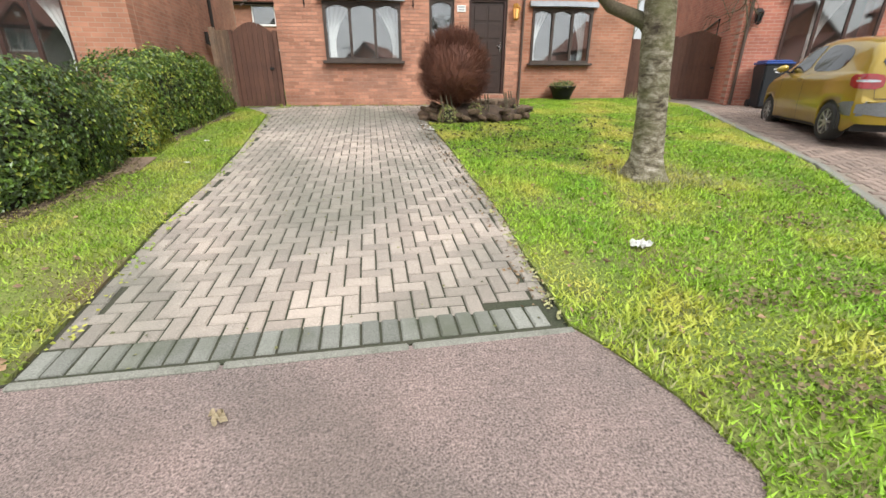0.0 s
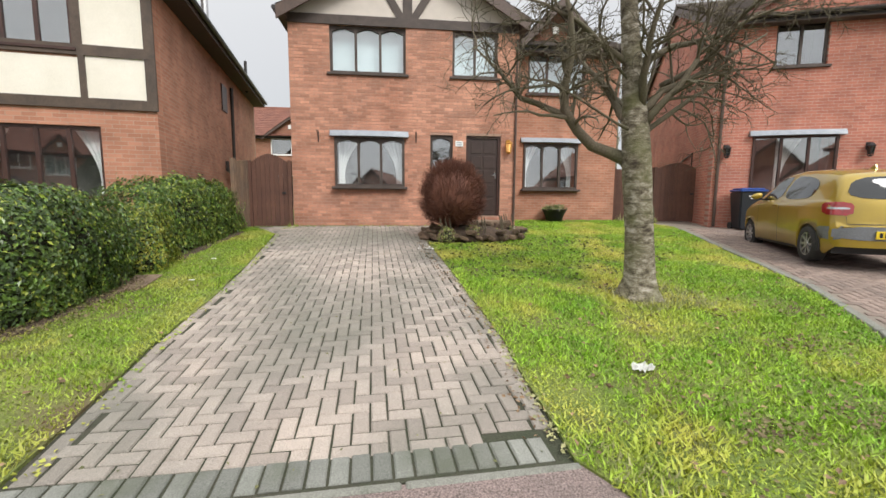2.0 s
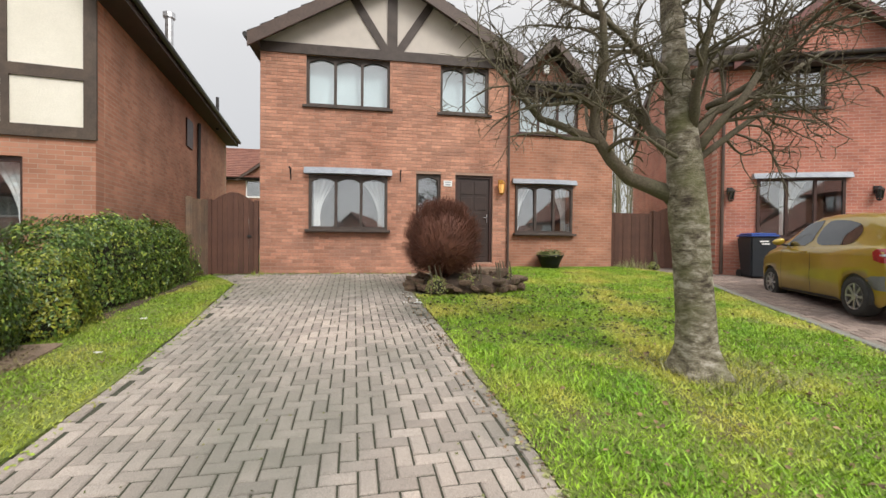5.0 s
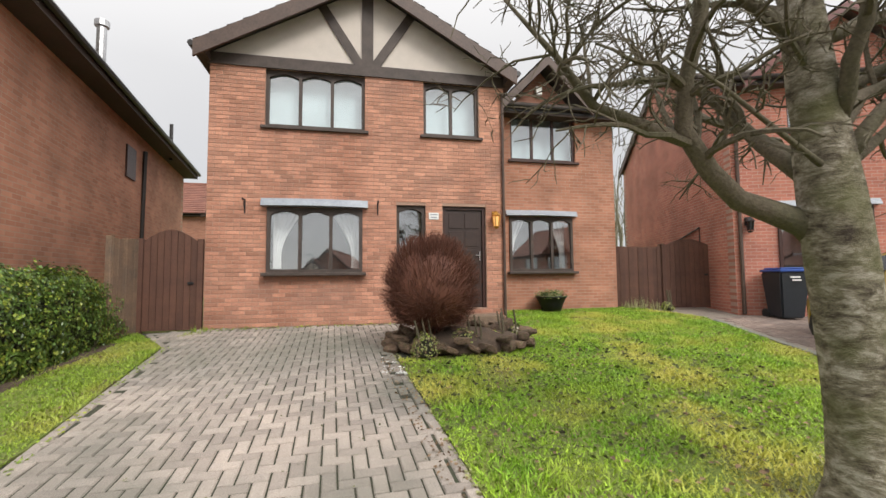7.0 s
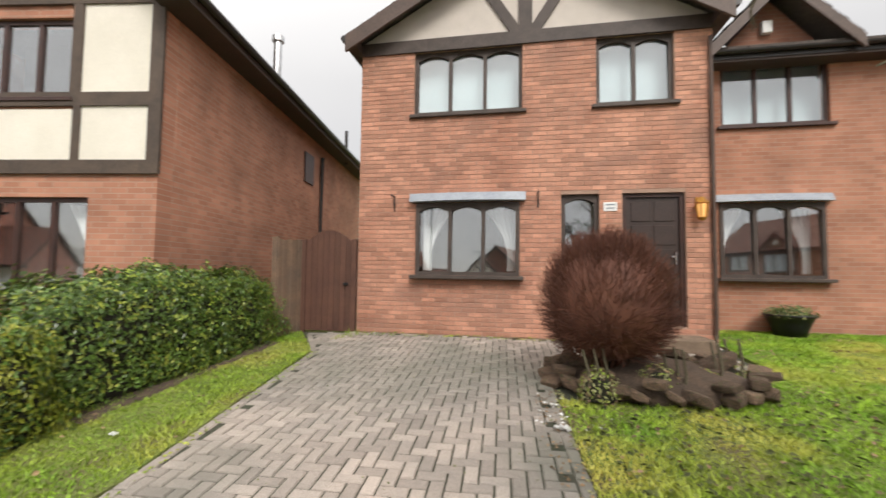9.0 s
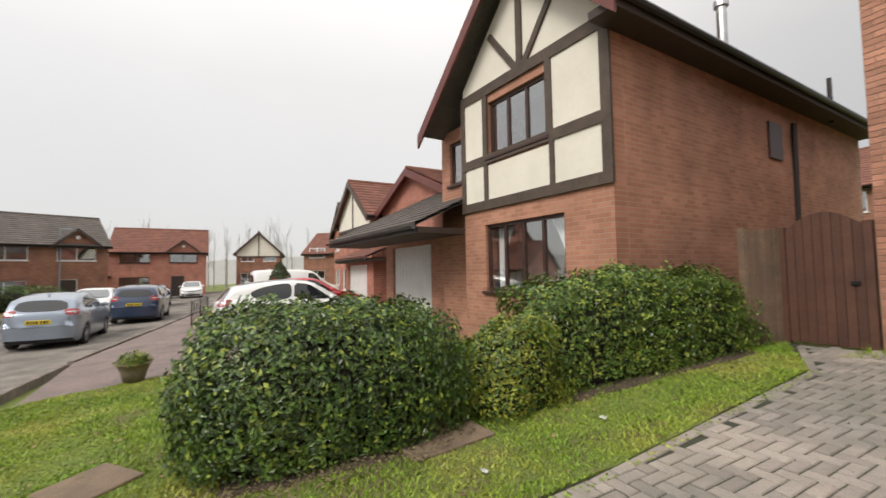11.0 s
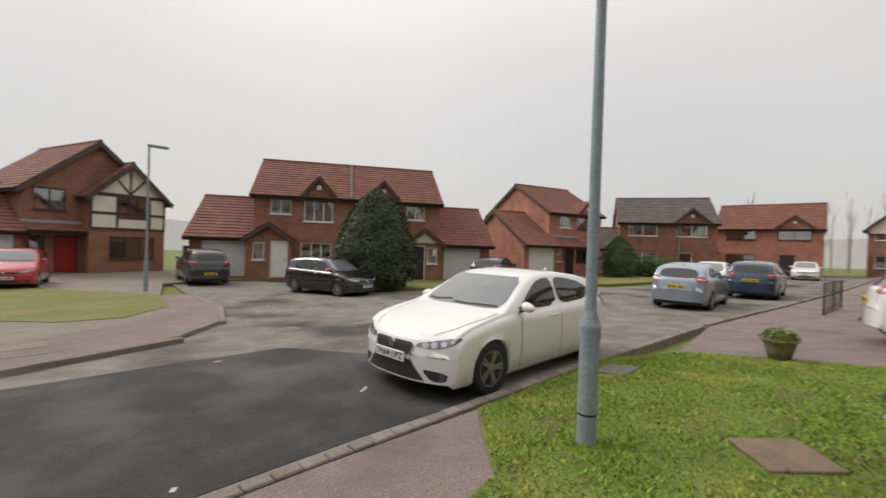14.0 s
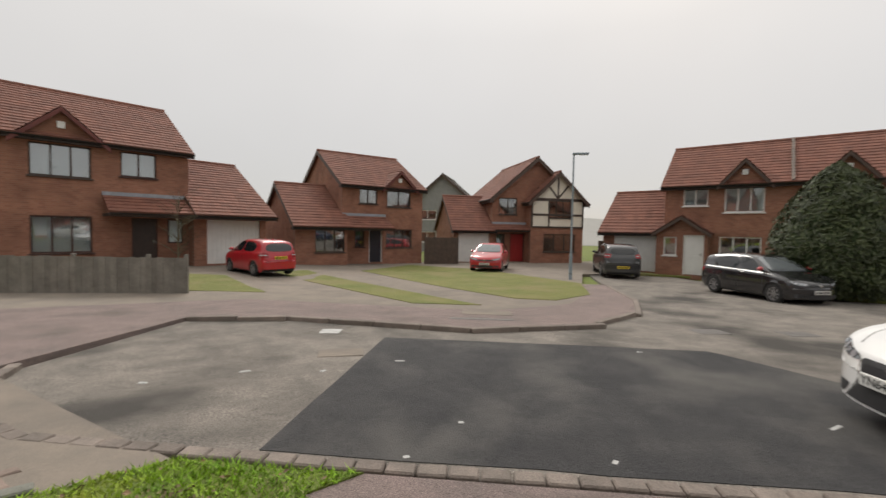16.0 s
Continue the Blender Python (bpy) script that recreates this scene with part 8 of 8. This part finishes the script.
for k, (x, y, lx, ly) in enumerate(((-4.15, 4.2, 0.45, 1.9), (-4.3, 8.0, 0.4, 3.4))):
    bm = bmesh.new()
    bmesh.ops.create_grid(bm, x_segments=6, y_segments=14, size=0.5, matrix=Matrix.Diagonal((lx, ly, 1, 1)))
    for v in bm.verts:
        v.co.x += 0.08 * noise.noise((v.co.x * 3, v.co.y * 3, k))
        v.co.z = G(x + v.co.x, y + v.co.y) - G(x, y) + 0.03 + 0.015 * noise.noise((v.co.x * 9, v.co.y * 9, k)) - (0.06 if v.is_boundary else 0)
    o = part("hedge_soil", bm, SOIL, smooth=True)
    o.matrix_world = pose(x, y, G(x, y))
    tagged(o, "bare dark soil under the hedge", "soil", kind="structure")
scatter([(-4.15, 2.9), (-3.95, 3.0), (-3.7, 3.7), (-3.75, 4.7), (-4.0, 5.3), (-4.15, 5.3)], 800, 0.028, EARTH, "brown leaf mould at the foot of the hedge", 0.05, "leaf_mould")
# moss and weeds along the joint of drive and lawn
scatter([(-2.62, 1.3), (-2.8, 3.05), (-2.97, 5.5), (-3.42, 9.0), (-3.3, 9.0), (-2.86, 5.5), (-2.68, 3.05), (-2.5, 1.5)], 900, 0.03, GRASS, "moss creeping over the drive edge", 0.008, "edge_moss")
scatter([(0.06, 1.4), (0.1, 3.0), (0.0, 5.5), (-0.15, 8.0), (-0.25, 8.0), (-0.1, 5.5), (-0.02, 3.0), (-0.06, 1.5)], 900, 0.03, STRAW, "moss and straw creeping over the drive edge", 0.008, "edge_moss")
scatter([(-3.2, 10.1), (-3.2, 10.38), (0.9, 10.38), (0.9, 10.25)], 260, 0.035, GRASS, "small weeds at the foot of the house wall", 0.012, "wall_weeds")
# ---- paving blocks and bricks, piece by piece ----
PAVER = surf("grey_pink_paver", (0.42, 0.358, 0.308), (0.275, 0.25, 0.22), 0.8, 0.9, 0.6, 150, fine=0.32, rand=0.2, stain=((0.175, 0.175, 0.14), 0.75, 0.46, 0.76), place=True)
PAVER_LOOSE = surf("grey_pink_paver_far", (0.42, 0.358, 0.308), (0.275, 0.25, 0.22), 0.8, 0.9, 0.6, 150, fine=0.32, island=0.2, stain=((0.175, 0.175, 0.14), 0.75, 0.46, 0.76), place=True)
PAVER_GREEN = surf("mossy_edge_paver", (0.235, 0.24, 0.215), (0.165, 0.172, 0.15), 1.5, 0.9, 0.5, 140, fine=0.32, rand=0.2, stain=((0.10, 0.11, 0.075), 2.0, 0.5, 0.7), place=True)
EDGING = surf("mossy_concrete_edging", (0.25, 0.25, 0.22), (0.17, 0.175, 0.145), 3, 0.9, 0.5, 110, fine=0.3)


def block_mesh(name, l, w, h, bev, material):
    """A block with chamfered upper edges."""
    v = [(-l / 2, -w / 2, -h), (l / 2, -w / 2, -h), (l / 2, w / 2, -h), (-l / 2, w / 2, -h), (-l / 2, -w / 2, -bev), (l / 2, -w / 2, -bev), (l / 2, w / 2, -bev), (-l / 2, w / 2, -bev),
         (-l / 2 + bev, -w / 2 + bev, 0), (l / 2 - bev, -w / 2 + bev, 0), (l / 2 - bev, w / 2 - bev, 0), (-l / 2 + bev, w / 2 - bev, 0)]
    f = [(8, 9, 10, 11)] + [(a, (a + 1) % 4, 4 + (a + 1) % 4, 4 + a) for a in range(4)] + [(4 + a, 4 + (a + 1) % 4, 8 + (a + 1) % 4, 8 + a) for a in range(4)]
    me = bpy.data.meshes.new(name)
    me.from_pydata(v, [], f)
    me.materials.append(material)
    return me, np.array(v), f


drive_ob = bpy.data.objects["driveway"]
PW, PV, PF = block_mesh("paver", 0.189, 0.0885, 0.05, 0.008, PAVER)
PG = block_mesh("paver", 0.189, 0.0885, 0.05, 0.008, PAVER_GREEN)[0]
PH = block_mesh("paver", 0.0885, 0.0885, 0.05, 0.008, PAVER)[0]
TILT = math.atan(0.0667)
spots = []
ang = radians(2.6)
cA, sA = math.cos(ang), math.sin(ang)
U = 0.1005
ex, ey = -2.62, 1.26
front = math.degrees(math.atan2(0.16, 2.62))
INNER = [(-2.52, 1.52), (-0.08, 1.66), (-0.05, 3.0), (-0.16, 5.5), (-0.33, 8.1), (-0.2, 9.0), (2.1, 9.2), (2.16, 10.33), (-4.1, 10.33), (-3.3, 9.0), (-2.86, 5.5), (-2.69, 3.05)]
cells = []
for i in range(-60, 70):
    for j in range(-5, 110):
        k = (i - j) % 4
        if k == 0:
            cells.append(((i + 1) * U, (j + 0.5) * U, 0))
        elif k == 3:
            cells.append(((i + 0.5) * U, (j + 1) * U, 90))
CELLS_WIDE = []
for i in range(-100, 110):
    for j in range(-30, 120):
        k = (i - j) % 4
        if k == 0:
            CELLS_WIDE.append(((i + 1) * U, (j + 0.5) * U, 0))
        elif k == 3:
            CELLS_WIDE.append(((i + 0.5) * U, (j + 1) * U, 90))
cx = np.array([-1.3 + a * cA - b * sA for a, b, _ in cells])
cy = np.array([1.45 + a * sA + b * cA for a, b, _ in cells])
keep = inside(INNER, cx, cy)
for k in np.nonzero(keep)[0]:
    spots.append((cx[k], cy[k], cells[k][2] + 2.6, 0))
# cut half blocks where the bond meets the border
for k in np.nonzero(~keep)[0]:
    ra = radians(cells[k][2] + 2.6)
    for s in (-0.5, 0.5):
        hx, hy = cx[k] + s * U * math.cos(ra), cy[k] + s * U * math.sin(ra)
        if inside(INNER, np.array([hx]), np.array([hy]))[0] and hy < 6.0:
            spots.append((hx, hy, cells[k][2] + 2.6, 2))
# a soldier course along the front and stretchers along the sides
for t in np.arange(0.06, 2.6, 0.102):
    spots.append((ex + t * math.cos(radians(front)) - 0.125 * math.sin(radians(front)), ey + t * math.sin(radians(front)) + 0.125, front + 90, 1))
for line in ([(-2.56, 1.5), (-2.74, 3.05), (-2.91, 5.5), (-3.36, 9.0), (-4.1, 10.25)], [(-0.05, 1.7), (0.0, 3.0), (-0.11, 5.5), (-0.28, 8.1)]):
    for x, y, a in along(line, 0.203):
        spots.append((x, y, a, 0))
spots.sort(key=lambda s: s[1])
JV, JF = [], []
for n, (x, y, a, g) in enumerate(spots):
    z = G(x, y) + 0.002 + random.uniform(-0.0025, 0.0025)
    m = Matrix.Translation((x, y, z)) @ Matrix.Rotation(TILT, 4, "X") @ Matrix.Rotation(radians(a + random.uniform(-0.8, 0.8)), 4, "Z")
    if g or n < 300:
        o = new("paver", (PW, PG, PH)[g])
        o.parent = drive_ob
        o.matrix_local = m
    else:
        b = len(JV)
        mm = np.array(m)
        JV.extend((PV @ mm[:3, :3].T + mm[:3, 3]).tolist())
        JF.extend([tuple(b + q for q in f) for f in PF])
me = bpy.data.meshes.new("pavers")
me.from_pydata(JV, [], JF)
me.materials.append(PAVER_LOOSE)
o = new("pavers", me)
o.parent = drive_ob
tagged(o, kind="stuff")
bm = bmesh.new()
for k in range(3):
    a, b = 0.02 + k * 0.885, 0.895 + k * 0.885
    ct, st = math.cos(radians(front)), math.sin(radians(front))
    box_m = Matrix.Translation((ex + (a + b) / 2 * ct, ey + (a + b) / 2 * st - 0.03, G(-1, 1.25) - 0.03)) @ Matrix.Rotation(radians(front), 4, "Z")
    bm2 = bmesh.new()
    bmesh.ops.create_cube(bm2, size=1.0, matrix=Matrix.Diagonal((b - a - 0.008, 0.05, 0.09, 1)))
    bmesh.ops.bevel(bm2, geom=bm2.edges[:], offset=0.01, segments=1, affect="EDGES")
    part("edging", bm2, EDGING, drive_ob, m=box_m)
bm.free()

# bricks of the house front, in stretcher bond round the openings
front_wall = [c for c in home.children if c.name.startswith("wall_front")][0]
BW, BV, BF = block_mesh("brick", 0.215, 0.065, 0.02, 0.004, BRICK_PIECE)
JV, JF = [], []
count = 0
rows = int(4.80 / 0.075)
for r in range(rows):
    z = r * 0.075 + 0.0375
    edges = [(0.0, 5.59)]
    for a, b, c, d in MAIN_HOLES:
        if b - 0.03 < z < d + 0.03:
            edges = [seg for e in edges for seg in ((e[0], min(e[1], a)), (max(e[0], c), e[1])) if seg[1] - seg[0] > 0.03]
    off = 0.0 if r % 2 else 0.1125
    for e0, e1 in edges:
        x = math.floor((e0 - off) / 0.225) * 0.225 + off
        while x < e1:
            a, b = max(x, e0) + 0.005, min(x + 0.215 + 0.005, e1 - 0.003)
            if b - a > 0.03:
                full = abs(b - a - 0.215) < 0.004
                jit = random.uniform(-0.0015, 0.002)
                if full and count < 300 and 0.6 < x < 4.6:
                    o = new("brick", BW)
                    o.parent = front_wall
                    o.matrix_local = Matrix.Translation(((a + b) / 2, -0.007 + jit, z)) @ Matrix.Rotation(radians(90), 4, "X")
                    count += 1
                else:
                    mm = np.array(Matrix.Translation(((a + b) / 2, -0.007 + jit, z)) @ Matrix.Rotation(radians(90), 4, "X") @ Matrix.Diagonal(((b - a) / 0.215, 1, 1, 1)))
                    q = len(JV)
                    JV.extend((BV @ mm[:3, :3].T + mm[:3, 3]).tolist())
                    JF.extend([tuple(q + w for w in f) for f in BF])
            x += 0.225
me = bpy.data.meshes.new("bricks")
me.from_pydata(JV, [], JF)
me.materials.append(BRICK_LOOSE)
o = new("bricks", me)
o.parent = front_wall
tagged(o, kind="stuff")

# the next drive: brown blocks in herringbone behind a concrete edging
PAVER_BROWN = surf("brown_paver", (0.27, 0.205, 0.17), (0.19, 0.15, 0.13), 0.9, 0.9, 0.5, 140, fine=0.28, island=0.2)
next_drive = bpy.data.objects["neighbour_drive"]
FIELD = [(2.0, 0.75), (4.5, -0.2), (6.5, 0.5), (9.5, 3.5), (11.5, 8.6), (8.4, 9.75), (7.5, 10.0), (6.75, 9.8), (4.65, 4.3), (3.7, 2.7)]
ang = radians(-24)
cA, sA = math.cos(ang), math.sin(ang)
cx = np.array([2.0 + a * cA - b * sA for a, b, _ in CELLS_WIDE])
cy = np.array([1.0 + a * sA + b * cA for a, b, _ in CELLS_WIDE])
keep = inside(FIELD, cx, cy)
JV, JF = [], []
for k in np.nonzero(keep)[0]:
    x, y = cx[k], cy[k]
    m = Matrix.Translation((x, y, G(x, y) + 0.004 + random.uniform(-0.002, 0.002))) @ Matrix.Rotation(TILT, 4, "X") @ Matrix.Rotation(ang + radians(CELLS_WIDE[k][2]), 4, "Z")
    b = len(JV)
    mm = np.array(m)
    JV.extend((PV @ mm[:3, :3].T + mm[:3, 3]).tolist())
    JF.extend([tuple(b + q for q in f) for f in PF])
me = bpy.data.meshes.new("pavers")
me.from_pydata(JV, [], JF)
me.materials.append(PAVER_BROWN)
o = new("pavers", me)
o.parent = next_drive
tagged(o, kind="stuff")
em = block_mesh("edging", 0.9, 0.1, 0.15, 0.01, EDGING)[0]
for x, y, a in along([(1.92, 0.75), (3.56, 2.75), (4.46, 4.3), (6.5, 9.8)], 0.91):
    o = new("edging", em)
    o.parent = next_drive
    o.matrix_local = pose(x, y, G(x, y) + 0.02, 0, -math.degrees(TILT) * math.sin(radians(a)), a)
